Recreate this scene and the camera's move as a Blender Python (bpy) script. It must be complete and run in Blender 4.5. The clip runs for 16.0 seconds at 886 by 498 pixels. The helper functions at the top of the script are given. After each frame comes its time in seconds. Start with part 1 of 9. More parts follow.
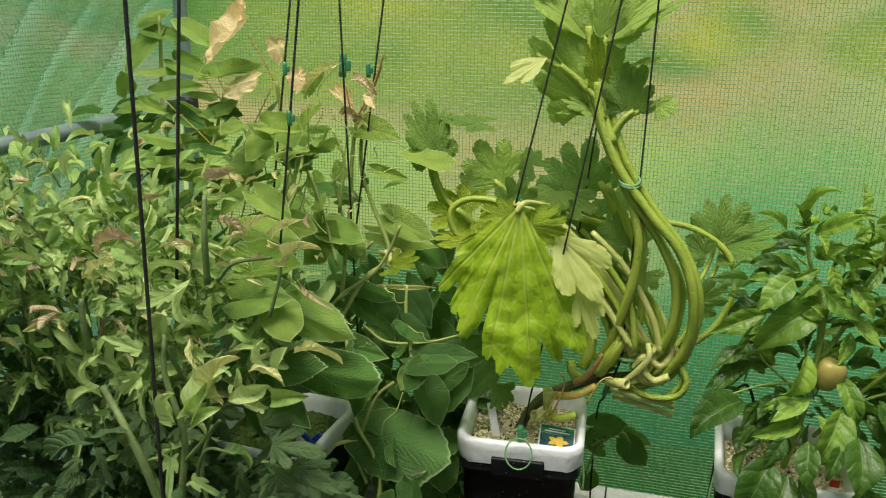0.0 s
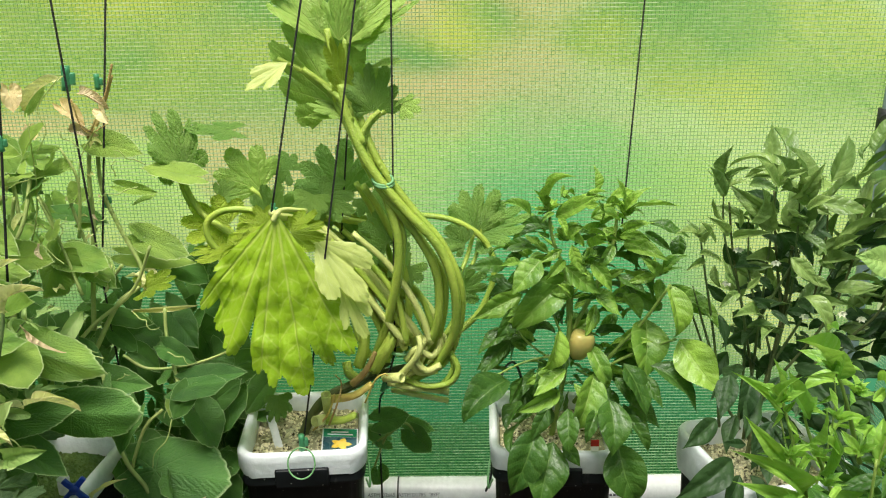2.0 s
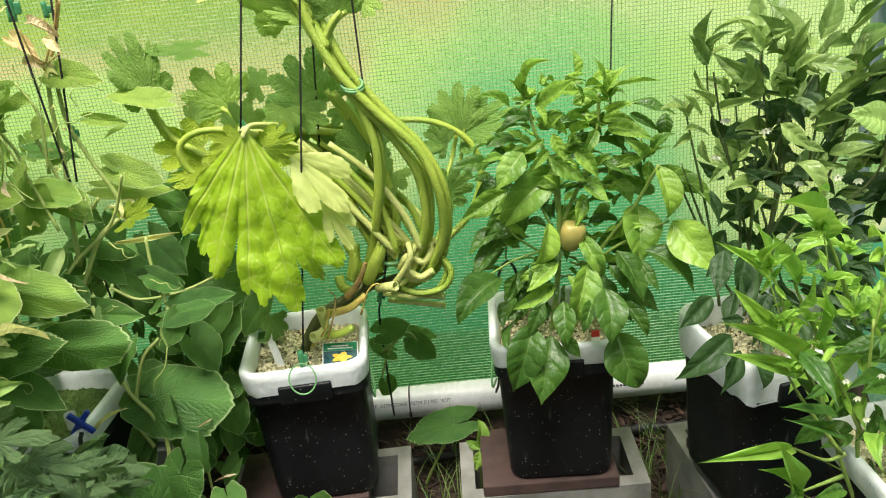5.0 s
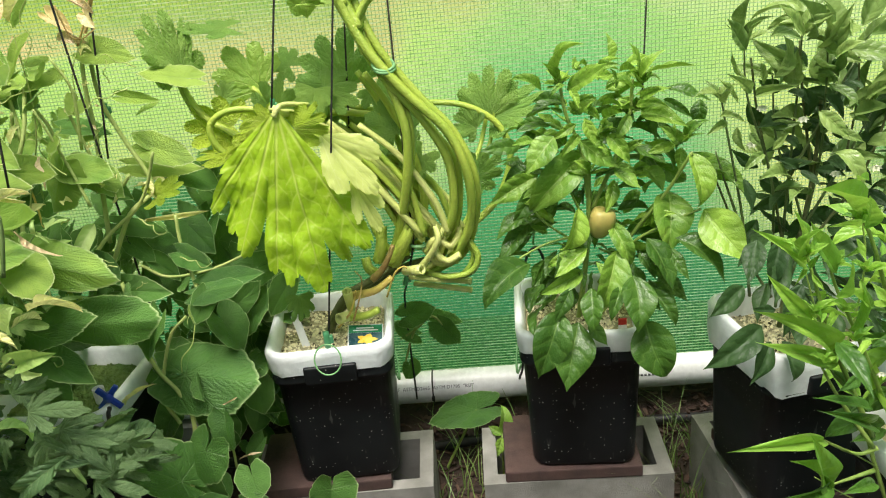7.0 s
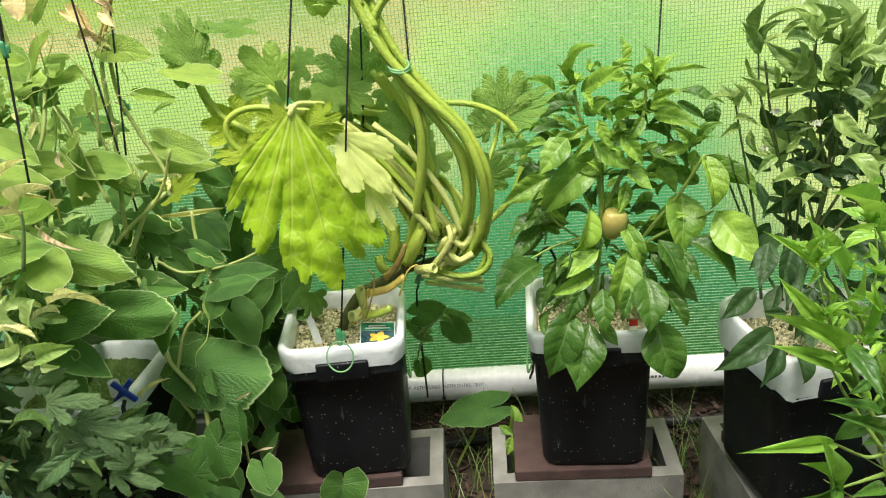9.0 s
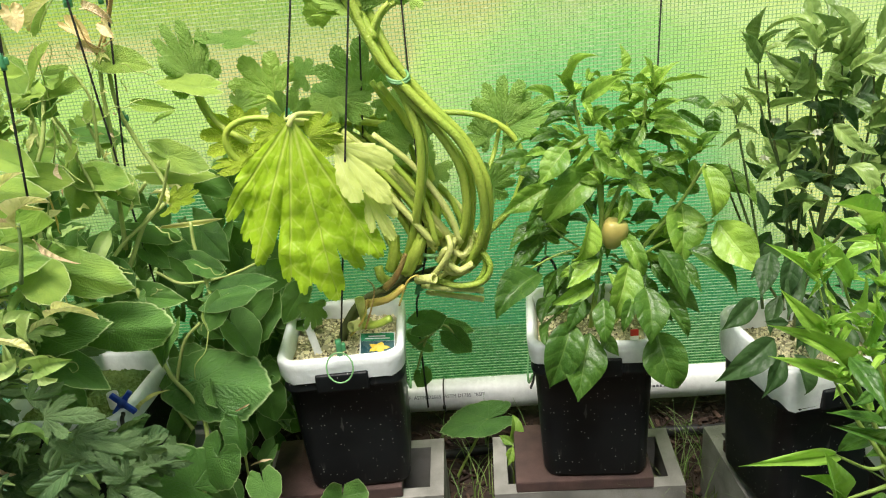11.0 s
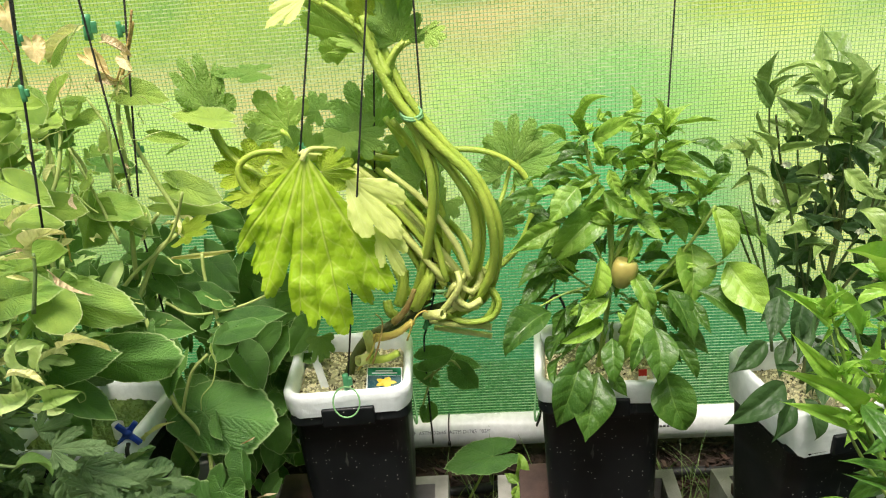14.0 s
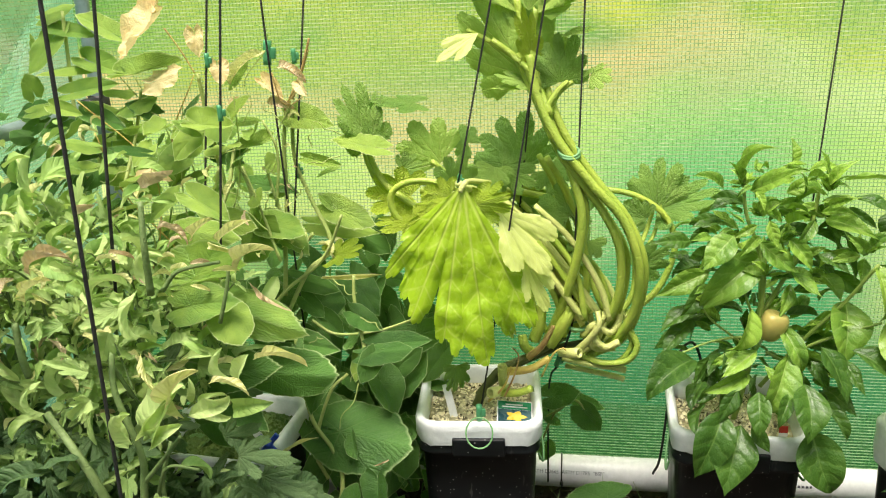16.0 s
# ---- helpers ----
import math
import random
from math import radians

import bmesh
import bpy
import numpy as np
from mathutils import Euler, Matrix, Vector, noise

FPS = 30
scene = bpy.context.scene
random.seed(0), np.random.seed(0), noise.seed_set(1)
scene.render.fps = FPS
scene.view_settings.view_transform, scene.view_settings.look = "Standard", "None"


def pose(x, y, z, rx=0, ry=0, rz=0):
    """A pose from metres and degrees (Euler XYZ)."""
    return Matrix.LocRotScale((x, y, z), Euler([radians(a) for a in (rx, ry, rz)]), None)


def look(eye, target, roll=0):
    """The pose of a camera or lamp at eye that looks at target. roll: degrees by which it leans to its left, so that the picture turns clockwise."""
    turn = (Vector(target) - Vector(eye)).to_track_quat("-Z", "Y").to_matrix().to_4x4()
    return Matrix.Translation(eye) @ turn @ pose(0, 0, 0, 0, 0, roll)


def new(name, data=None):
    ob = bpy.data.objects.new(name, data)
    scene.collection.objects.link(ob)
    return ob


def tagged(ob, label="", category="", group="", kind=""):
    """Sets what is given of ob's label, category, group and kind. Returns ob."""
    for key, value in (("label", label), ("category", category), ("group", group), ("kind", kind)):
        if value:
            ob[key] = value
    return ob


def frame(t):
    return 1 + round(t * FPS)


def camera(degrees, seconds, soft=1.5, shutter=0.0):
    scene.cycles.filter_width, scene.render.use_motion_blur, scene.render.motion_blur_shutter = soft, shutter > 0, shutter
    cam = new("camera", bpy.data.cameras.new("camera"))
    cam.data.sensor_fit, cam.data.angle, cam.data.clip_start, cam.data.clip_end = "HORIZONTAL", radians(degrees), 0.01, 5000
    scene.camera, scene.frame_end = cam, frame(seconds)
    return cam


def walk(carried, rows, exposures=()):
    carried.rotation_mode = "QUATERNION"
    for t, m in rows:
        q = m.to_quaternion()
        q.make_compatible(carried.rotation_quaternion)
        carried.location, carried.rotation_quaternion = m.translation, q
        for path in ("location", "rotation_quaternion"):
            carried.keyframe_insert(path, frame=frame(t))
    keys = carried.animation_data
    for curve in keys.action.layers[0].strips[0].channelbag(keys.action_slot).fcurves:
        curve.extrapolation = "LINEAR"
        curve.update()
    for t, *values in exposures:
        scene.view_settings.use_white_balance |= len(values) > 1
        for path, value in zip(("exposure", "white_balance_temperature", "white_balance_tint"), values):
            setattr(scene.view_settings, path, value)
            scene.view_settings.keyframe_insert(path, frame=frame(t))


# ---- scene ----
cam = camera(58.1, 16.0, soft=1.1)
PATH = [
    (0, (0.437, 0.084, 1.377), (-0.066, 1.927, 0.785), 0.5),
    (0.5, (0.483, 0.105, 1.456), (0.282, 2.024, 0.927), -0.0),
    (1, (0.501, 0.109, 1.486), (0.458, 2.04, 0.967), -0.1),
    (1.5, (0.489, 0.113, 1.45), (0.481, 2.035, 0.896), -0.1),
    (2, (0.496, 0.108, 1.404), (0.499, 2.009, 0.783), -0.5),
    (2.5, (0.518, 0.115, 1.385), (0.542, 1.991, 0.691), -1.6),
    (3, (0.535, 0.126, 1.377), (0.563, 1.981, 0.63), -4.3),
    (3.5, (0.555, 0.129, 1.36), (0.568, 1.957, 0.55), -6.2),
    (5.8, (0.557, 0.13, 1.357), (0.482, 1.959, 0.551), -5.9),
    (6, (0.551, 0.131, 1.355), (0.473, 1.956, 0.542), -5.8),
    (6.5, (0.547, 0.131, 1.353), (0.45, 1.952, 0.532), -6.2),
    (7, (0.544, 0.132, 1.35), (0.435, 1.949, 0.521), -6.0),
    (7.5, (0.535, 0.126, 1.349), (0.427, 1.938, 0.509), -5.3),
    (8, (0.537, 0.125, 1.345), (0.418, 1.93, 0.492), -5.0),
    (8.5, (0.534, 0.124, 1.352), (0.408, 1.934, 0.509), -5.2),
    (9, (0.542, 0.122, 1.353), (0.405, 1.938, 0.527), -5.7),
    (11.5, (0.544, 0.13, 1.357), (0.408, 1.956, 0.554), -5.9),
    (12, (0.542, 0.129, 1.357), (0.419, 1.963, 0.569), -6.2),
    (12.5, (0.539, 0.124, 1.359), (0.427, 1.967, 0.59), -6.2),
    (13, (0.54, 0.125, 1.358), (0.422, 1.971, 0.598), -5.7),
    (13.5, (0.539, 0.123, 1.359), (0.413, 1.974, 0.612), -5.3),
    (14, (0.535, 0.129, 1.367), (0.391, 1.983, 0.629), -4.8),
    (14.5, (0.518, 0.128, 1.357), (0.339, 1.98, 0.623), -3.9),
    (15, (0.482, 0.119, 1.352), (0.243, 1.957, 0.599), -2.8),
    (15.5, (0.419, 0.088, 1.353), (0.117, 1.923, 0.617), -2.5),
    (16, (0.386, 0.101, 1.385), (0.081, 1.966, 0.732), -2.4),
]
EXPOSURES = [(0, 0.16, 6650, 17), (0.5, 0.24, 6500, 13), (1, 0.14, 6350, 9), (1.5, 0.41, 6350, 12), (2, 0.64, 6400, 14), (2.5, 0.88, 6450, 14), (3, 0.88, 6500, 15), (12, 0.91, 6600, 17), (16, 0.96, 6750, 18)]
walk(cam, [(t, look(eye, target, roll)) for t, eye, target, roll in PATH], EXPOSURES)


# ---------------------------------------------------------------- world and light
SUN_DIR = Vector((-0.06, -0.31, 1.0)).normalized()      # towards the sun
world = bpy.data.worlds.new("world")
scene.world = world
world.use_nodes = True
wn = world.node_tree.nodes
sky = wn.new("ShaderNodeTexSky")
sky.sky_type = "NISHITA"
sky.sun_disc = False
sky.sun_elevation = math.asin(SUN_DIR.z)
sky.sun_rotation = math.atan2(SUN_DIR.x, SUN_DIR.y)
sky.air_density, sky.dust_density = 1.0, 3.0
wn["Background"].inputs["Strength"].default_value = 0.07
world.node_tree.links.new(sky.outputs["Color"], wn["Background"].inputs["Color"])
sun_data = bpy.data.lights.new("sun", "SUN")
sun_data.energy, sun_data.angle, sun_data.color = 5.0, radians(28), (1.0, 0.965, 0.88)
sun = new("sun", sun_data)
sun.matrix_world = look(SUN_DIR * 20, (0, 0, 0))


# ---------------------------------------------------------------- materials
def material(name, build):
    m = bpy.data.materials.new(name)
    m.use_nodes = True
    tree = m.node_tree
    tree.nodes.clear()

    def node(kind, ins=None, **attrs):
        n = tree.nodes.new("ShaderNode" + kind)
        for key, value in attrs.items():
            setattr(n, key, value)
        for key, value in (ins or {}).items():
            s = n.inputs[key]
            if isinstance(value, bpy.types.NodeSocket):
                tree.links.new(value, s)
            else:
                s.default_value = value
        return n

    out = node("OutputMaterial")
    tree.links.new(build(node), out.inputs["Surface"])
    return m


def rgb(c):
    return (*c, 1.0)


def math_node(node, op, a, b=0.0, c=0.0):
    return node("Math", {0: a, 1: b, 2: c}, operation=op).outputs[0]


def mix_colour(node, fac, a, b, blend="MIX"):
    n = node("Mix", {"Factor": fac}, data_type="RGBA", blend_type=blend)
    for key, value in ((6, a), (7, b)):
        if isinstance(value, bpy.types.NodeSocket):
            n.id_data.links.new(value, n.inputs[key])
        else:
            n.inputs[key].default_value = value
    return n.outputs[2]


def noise_fac(node, scale, detail=3.0, low=0.35, high=0.65, coords=None, rough=0.55):
    coords = coords or node("TexCoord").outputs["Object"]
    n = node("TexNoise", {"Vector": coords, "Scale": scale, "Detail": detail, "Roughness": rough})
    return node("MapRange", {"Value": n.outputs["Fac"], "From Min": low, "From Max": high}).outputs[0]


def plain(name, a, b, rough=0.6, scale=12.0, fine=120.0, bump=0.2, metal=0.0, spec=0.5, sheen=0.0, world_space=False):
    """Two tones in large soft stains, fine grain in colour and relief."""
    def build(node):
        coords = node("NewGeometry").outputs["Position"] if world_space else node("TexCoord").outputs["Object"]
        big = noise_fac(node, scale, 4, coords=coords)
        small = noise_fac(node, fine, 3, 0.3, 0.7, coords=coords)
        c = mix_colour(node, big, rgb(a), rgb(b))
        c = mix_colour(node, math_node(node, "MULTIPLY", small, 0.25), c, rgb([0.5 * v for v in a]))
        bm = node("Bump", {"Strength": bump, "Distance": 0.002, "Height": small})
        r = node("MapRange", {"Value": big, "To Min": max(0.05, rough - 0.08), "To Max": min(1, rough + 0.08)})
        return node("BsdfPrincipled", {"Base Color": c, "Roughness": r.outputs[0], "Metallic": metal, "Specular IOR Level": spec, "Normal": bm.outputs[0]}).outputs[0]
    return material(name, build)


def leaf_material(name, light, dark, vein, under, sides=8.0, slope=0.55, palmate=False, rough=0.42, edge=None, wet=0.0, vein_mix=0.6, bump=0.55, blister=26.0, spec=0.45, quilt=0.5, pass_light=0.30, blotch=None):
    """A leaf blade: UV holds the way along the nearest main vein and away from it; veins paler and sunk, the blade quilted between them."""
    def build(node):
        uv = node("UVMap", uv_map="blade").outputs[0]
        xyz = node("SeparateXYZ", {0: uv})
        along, side = xyz.outputs[0], math_node(node, "ABSOLUTE", xyz.outputs[1])
        obj = node("TexCoord").outputs["Object"]
        rnd = node("ObjectInfo").outputs["Random"]
        shift = node("VectorMath", {0: obj, 1: node("CombineXYZ", {0: math_node(node, "MULTIPLY", rnd, 37.0)}).outputs[0]}, operation="ADD").outputs[0]
        warp = math_node(node, "MULTIPLY", math_node(node, "SUBTRACT", node("TexNoise", {"Vector": shift, "Scale": 5.0, "Detail": 1.0}).outputs["Fac"], 0.5), 0.12)
        reach = 0.013 if palmate else 0.085
        main = node("MapRange", {"Value": math_node(node, "ADD", side, math_node(node, "MULTIPLY", along, 0.6 * reach)), "From Min": 0.35 * reach, "From Max": reach, "To Min": 1.0, "To Max": 0.0}).outputs[0]
        lean = slope * (1.8 if palmate else 0.28)
        row = math_node(node, "PINGPONG", math_node(node, "MULTIPLY", math_node(node, "ADD", math_node(node, "SUBTRACT", along, math_node(node, "MULTIPLY", side, lean)), warp), sides), 0.5)
        fine = node("MapRange", {"Value": row, "From Min": 0.015, "From Max": 0.09, "To Min": 0.62, "To Max": 0.0}).outputs[0]
        mesh = node("TexVoronoi", {"Vector": shift, "Scale": 1.6 * blister}, feature="DISTANCE_TO_EDGE").outputs["Distance"]
        hair = node("MapRange", {"Value": mesh, "From Min": 0.0, "From Max": 0.10, "To Min": 0.22, "To Max": 0.0}).outputs[0]
        veins = math_node(node, "MAXIMUM", math_node(node, "MAXIMUM", main, fine), hair)
        big = noise_fac(node, 2.2, 3, 0.3, 0.7, coords=shift)
        c = mix_colour(node, math_node(node, "ADD", math_node(node, "MULTIPLY", big, 0.45), math_node(node, "MULTIPLY", rnd, 0.55)), rgb(dark), rgb(light))
        c = mix_colour(node, math_node(node, "MULTIPLY", veins, vein_mix), c, rgb(vein))
        speck = noise_fac(node, 24.0, 2, 0.62, 0.74, coords=shift)
        c = mix_colour(node, math_node(node, "MULTIPLY", speck, 0.30), c, rgb(vein))
        if blotch:      # withering patches that spread from the margin
            spot = noise_fac(node, 3.4, 4, 0.52, 0.64, coords=shift)
            c = mix_colour(node, spot, c, rgb(blotch))
        if edge:
            rim = node("Attribute", attribute_name="rim").outputs["Fac"]
            e = math_node(node, "MULTIPLY", rim, node("MapRange", {"Value": rnd, "From Min": -0.5, "From Max": 0.8, "To Max": 0.95}).outputs[0])
            c = mix_colour(node, e, c, rgb(edge))
        cells = node("TexNoise", {"Vector": shift, "Scale": blister, "Detail": 2.0}).outputs["Fac"]
        pillow = node("MapRange", {"Value": row, "From Min": 0.0, "From Max": 0.34}, interpolation_type="SMOOTHSTEP").outputs[0]
        small = node("MapRange", {"Value": mesh, "From Min": 0.0, "From Max": 0.35}, interpolation_type="SMOOTHSTEP").outputs[0]
        h = math_node(node, "ADD", math_node(node, "MULTIPLY", cells, 0.35), math_node(node, "ADD", math_node(node, "MULTIPLY", pillow, quilt * (0.22 if palmate else 1.0)), math_node(node, "MULTIPLY", small, 0.22 * quilt)))
        h = math_node(node, "SUBTRACT", h, math_node(node, "MULTIPLY", main, 0.35))
        if wet:         # drops of water standing on the blade
            cell = node("TexVoronoi", {"Vector": shift, "Scale": 46.0})
            some = node("MapRange", {"Value": node("SeparateXYZ", {0: cell.outputs["Color"]}).outputs[0], "From Min": 0.55, "From Max": 0.57}).outputs[0]
            drop = node("MapRange", {"Value": cell.outputs["Distance"], "From Min": 0.05, "From Max": 0.18, "To Min": 1.0, "To Max": 0.0}, interpolation_type="SMOOTHSTEP").outputs[0]
            drop = math_node(node, "MULTIPLY", math_node(node, "MULTIPLY", some, drop), noise_fac(node, 3.0, 2, 0.42, 0.55, coords=shift))
            h = math_node(node, "ADD", h, math_node(node, "MULTIPLY", drop, 0.5))
            c = mix_colour(node, math_node(node, "MULTIPLY", drop, 0.45), c, rgb(vein))
        normal = node("Bump", {"Strength": bump, "Distance": 0.012, "Height": h}).outputs[0]
        r = node("MapRange", {"Value": big, "To Min": rough - 0.08, "To Max": rough + 0.1}).outputs[0]
        top = node("BsdfPrincipled", {"Base Color": c, "Roughness": r, "Specular IOR Level": spec, "Normal": normal, "Coat Weight": wet, "Coat Roughness": 0.18})
        glow = node("BsdfTranslucent", {"Color": mix_colour(node, 0.5, c, rgb(under)), "Normal": normal})
        return node("MixShader", {0: pass_light, 1: top.outputs[0], 2: glow.outputs[0]}).outputs[0]
    return material(name, build)


M = {}


def film_material(name, tint, body, share):
    """Thin woven plastic film: lets light through both straight and spread."""
    def build(node):
        pos = node("NewGeometry").outputs["Position"]
        dust = noise_fac(node, 3.0, 4, 0.3, 0.7, coords=pos)
        veil = node("MixShader", {0: 0.3,
                    1: node("BsdfTranslucent", {"Color": mix_colour(node, math_node(node, "MULTIPLY", dust, 0.4), rgb(body), rgb([min(1, 1.25 * v) for v in body]))}).outputs[0],
                    2: node("BsdfPrincipled", {"Base Color": rgb(body), "Roughness": 0.35}).outputs[0]})
        see = node("BsdfTransparent", {"Color": rgb(tint)})
        return node("MixShader", {0: share, 1: see.outputs[0], 2: veil.outputs[0]}).outputs[0]
    return material(name, build)


def glint_material():
    """Flat shiny thread, its glints painted as short pale dashes in the colour."""
    def build(node):
        pos = node("NewGeometry").outputs["Position"]
        dash = noise_fac(node, 95.0, 1, 0.28, 0.55, coords=node("Mapping", {"Vector": pos, "Scale": (1.0, 1.0, 2.2)}).outputs[0])
        area = noise_fac(node, 2.4, 2, 0.36, 0.60, coords=pos)
        lit = math_node(node, "MULTIPLY", dash, math_node(node, "ADD", 0.55, math_node(node, "MULTIPLY", area, 0.45)))
        c = mix_colour(node, lit, (0.40, 0.66, 0.36, 1), (0.96, 1.0, 0.80, 1))
        body = node("MixShader", {0: 0.45, 1: node("BsdfTranslucent", {"Color": c}).outputs[0],
                                  2: node("BsdfPrincipled", {"Base Color": c, "Roughness": 0.25}).outputs[0]})
        see = node("BsdfTransparent", {"Color": (0.80, 0.90, 0.74, 1)})
        return node("MixShader", {0: math_node(node, "ADD", 0.62, math_node(node, "MULTIPLY", lit, 0.38)), 1: see.outputs[0], 2: body.outputs[0]}).outputs[0]
    return material("painted_glint_thread", build)


def backdrop_material():
    """Garden behind the film as a glowing sheet: soft patches of lawn, hedge and bare earth, daylight painted in."""
    def build(node):
        pos = node("NewGeometry").outputs["Position"]
        xyz = node("SeparateXYZ", {0: pos})
        up, right = xyz.outputs[2], xyz.outputs[0]
        flat = node("Mapping", {"Vector": pos, "Scale": (0.8, 1.0, 1.3)}).outputs[0]
        blob = noise_fac(node, 1.3, 2, 0.40, 0.62, coords=flat)
        blob2 = noise_fac(node, 3.0, 1, 0.36, 0.66, coords=flat)
        blob3 = noise_fac(node, 2.2, 1, 0.44, 0.60, coords=node("Mapping", {"Vector": flat, "Location": (7.0, 0.0, 3.0)}).outputs[0])
        wob = math_node(node, "ADD", up, math_node(node, "MULTIPLY", math_node(node, "SUBTRACT", blob, 0.5), 0.45))
        def ramp(value, a, b, lo=0.0, hi=1.0):
            return node("MapRange", {"Value": value, "From Min": a, "From Max": b, "To Min": lo, "To Max": hi}, interpolation_type="SMOOTHSTEP").outputs[0]

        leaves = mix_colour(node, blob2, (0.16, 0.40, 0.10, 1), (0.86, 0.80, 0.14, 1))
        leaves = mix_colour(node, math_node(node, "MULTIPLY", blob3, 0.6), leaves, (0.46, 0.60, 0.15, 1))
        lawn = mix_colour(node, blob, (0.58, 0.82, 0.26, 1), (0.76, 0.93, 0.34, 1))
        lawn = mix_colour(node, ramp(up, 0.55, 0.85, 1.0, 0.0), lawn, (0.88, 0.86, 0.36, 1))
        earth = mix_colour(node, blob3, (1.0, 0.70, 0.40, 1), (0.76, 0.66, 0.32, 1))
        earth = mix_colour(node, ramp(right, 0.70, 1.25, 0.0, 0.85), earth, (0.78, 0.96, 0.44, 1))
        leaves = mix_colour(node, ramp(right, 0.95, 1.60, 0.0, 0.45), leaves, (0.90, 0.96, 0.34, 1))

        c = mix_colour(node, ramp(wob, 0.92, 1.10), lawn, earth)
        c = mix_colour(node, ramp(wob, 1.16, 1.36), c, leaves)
        # darker green low down: a band across and one rounded patch
        dx = math_node(node, "DIVIDE", math_node(node, "SUBTRACT", right, 0.84), 0.66)
        dz = math_node(node, "DIVIDE", math_node(node, "SUBTRACT", up, -0.1), 1.10)
        d = math_node(node, "SQRT", math_node(node, "ADD", math_node(node, "MULTIPLY", dx, dx), math_node(node, "MULTIPLY", dz, dz)))
        d = math_node(node, "ADD", d, math_node(node, "MULTIPLY", blob2, -0.12))
        c = mix_colour(node, ramp(wob, 0.30, 0.60, 1.0, 0.0), c, mix_colour(node, blob2, (0.03, 0.20, 0.10, 1), (0.08, 0.36, 0.16, 1)))
        c = mix_colour(node, ramp(d, 0.55, 1.15, 1.0, 0.0), c, mix_colour(node, ramp(up, 0.0, 0.8), (0.02, 0.20, 0.11, 1), (0.10, 0.55, 0.28, 1)))
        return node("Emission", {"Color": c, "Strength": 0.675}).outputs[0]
    return material("glowing_garden", build)


def black_plastic():
    def build(node):
        pos = node("TexCoord").outputs["Object"]
        big = noise_fac(node, 9, 4, coords=pos)
        c = mix_colour(node, big, (0.005, 0.0065, 0.0075, 1), (0.0095, 0.0115, 0.0125, 1))
        cell = node("TexVoronoi", {"Vector": pos, "Scale": 150.0, "Randomness": 1.0})
        rare = node("MapRange", {"Value": node("SeparateXYZ", {0: cell.outputs["Color"]}).outputs[0], "From Min": 0.84, "From Max": 0.86}).outputs[0]
        dot = node("MapRange", {"Value": cell.outputs["Distance"], "From Min": 0.12, "From Max": 0.22, "To Min": 1.0, "To Max": 0.0}).outputs[0]
        streak = noise_fac(node, 60, 2, 0.66, 0.70, coords=node("Mapping", {"Vector": pos, "Scale": (1.6, 1.6, 0.35)}).outputs[0])
        patch = noise_fac(node, 11, 2, 0.52, 0.66, coords=pos)
        dirt = math_node(node, "MAXIMUM", math_node(node, "MULTIPLY", rare, dot), math_node(node, "MULTIPLY", streak, math_node(node, "MULTIPLY", patch, 0.12)))
        c = mix_colour(node, math_node(node, "MULTIPLY", dirt, 0.8), c, (0.45, 0.46, 0.42, 1))
        r = node("MapRange", {"Value": big, "To Min": 0.36, "To Max": 0.52}).outputs[0]
        return node("BsdfPrincipled", {"Base Color": c, "Roughness": r, "Specular IOR Level": 0.25}).outputs[0]
    return material("black_bucket_plastic", build)


M["black"] = black_plastic()
M["liner"] = plain("white_liner_plastic", (0.80, 0.86, 0.87), (0.88, 0.91, 0.91), 0.4, 16, 60, 0.35)
M["perlite"] = plain("perlite", (0.62, 0.57, 0.38), (0.34, 0.31, 0.16), 0.95, 14, 220, 0.8)
M["algae"] = plain("algae_on_perlite", (0.055, 0.13, 0.02), (0.13, 0.20, 0.04), 0.9, 18, 220, 0.8)
M["concrete"] = plain("concrete_block", (0.30, 0.295, 0.27), (0.16, 0.158, 0.14), 0.95, 10, 520, 0.55)
M["brick"] = plain("red_paver", (0.088, 0.048, 0.041), (0.052, 0.033, 0.029), 0.9, 16, 480, 0.5)
M["pvc"] = plain("white_pvc", (0.90, 0.91, 0.91), (0.84, 0.85, 0.85), 0.3, 6, 90, 0.05)
M["print"] = plain("grey_print", (0.12, 0.13, 0.15), (0.2, 0.2, 0.22), 0.6)
M["string"] = plain("black_string", (0.010, 0.010, 0.011), (0.02, 0.02, 0.02), 0.7, 40, 900, 0.8)
M["rubber"] = plain("black_hose_rubber", (0.015, 0.015, 0.015), (0.03, 0.03, 0.03), 0.5)
M["clip"] = plain("green_clip_plastic", (0.05, 0.27, 0.11), (0.08, 0.33, 0.15), 0.4)
M["ring"] = plain("pale_green_plastic", (0.15, 0.37, 0.14), (0.20, 0.43, 0.18), 0.5)
M["blue"] = plain("blue_plastic", (0.01, 0.05, 0.42), (0.02, 0.07, 0.5), 0.35)
M["steel"] = plain("grey_tube", (0.26, 0.34, 0.37), (0.34, 0.42, 0.44), 0.35, 8, 90, 0.1)
M["thread"] = film_material("film_thread", (0.4, 0.6, 0.35), (0.26, 0.50, 0.28), 0.70)
M["glint_thread"] = glint_material()
M["mulch"] = plain("bark_mulch", (0.036, 0.024, 0.018), (0.070, 0.046, 0.033), 0.95, 30, 200, 0.9)
M["film"] = film_material("green_film", (0.86, 0.95, 0.71), (0.22, 0.52, 0.26), 0.22)
M["side_film"] = film_material("side_film", (0.72, 0.90, 0.80), (0.42, 0.82, 0.63), 0.72)
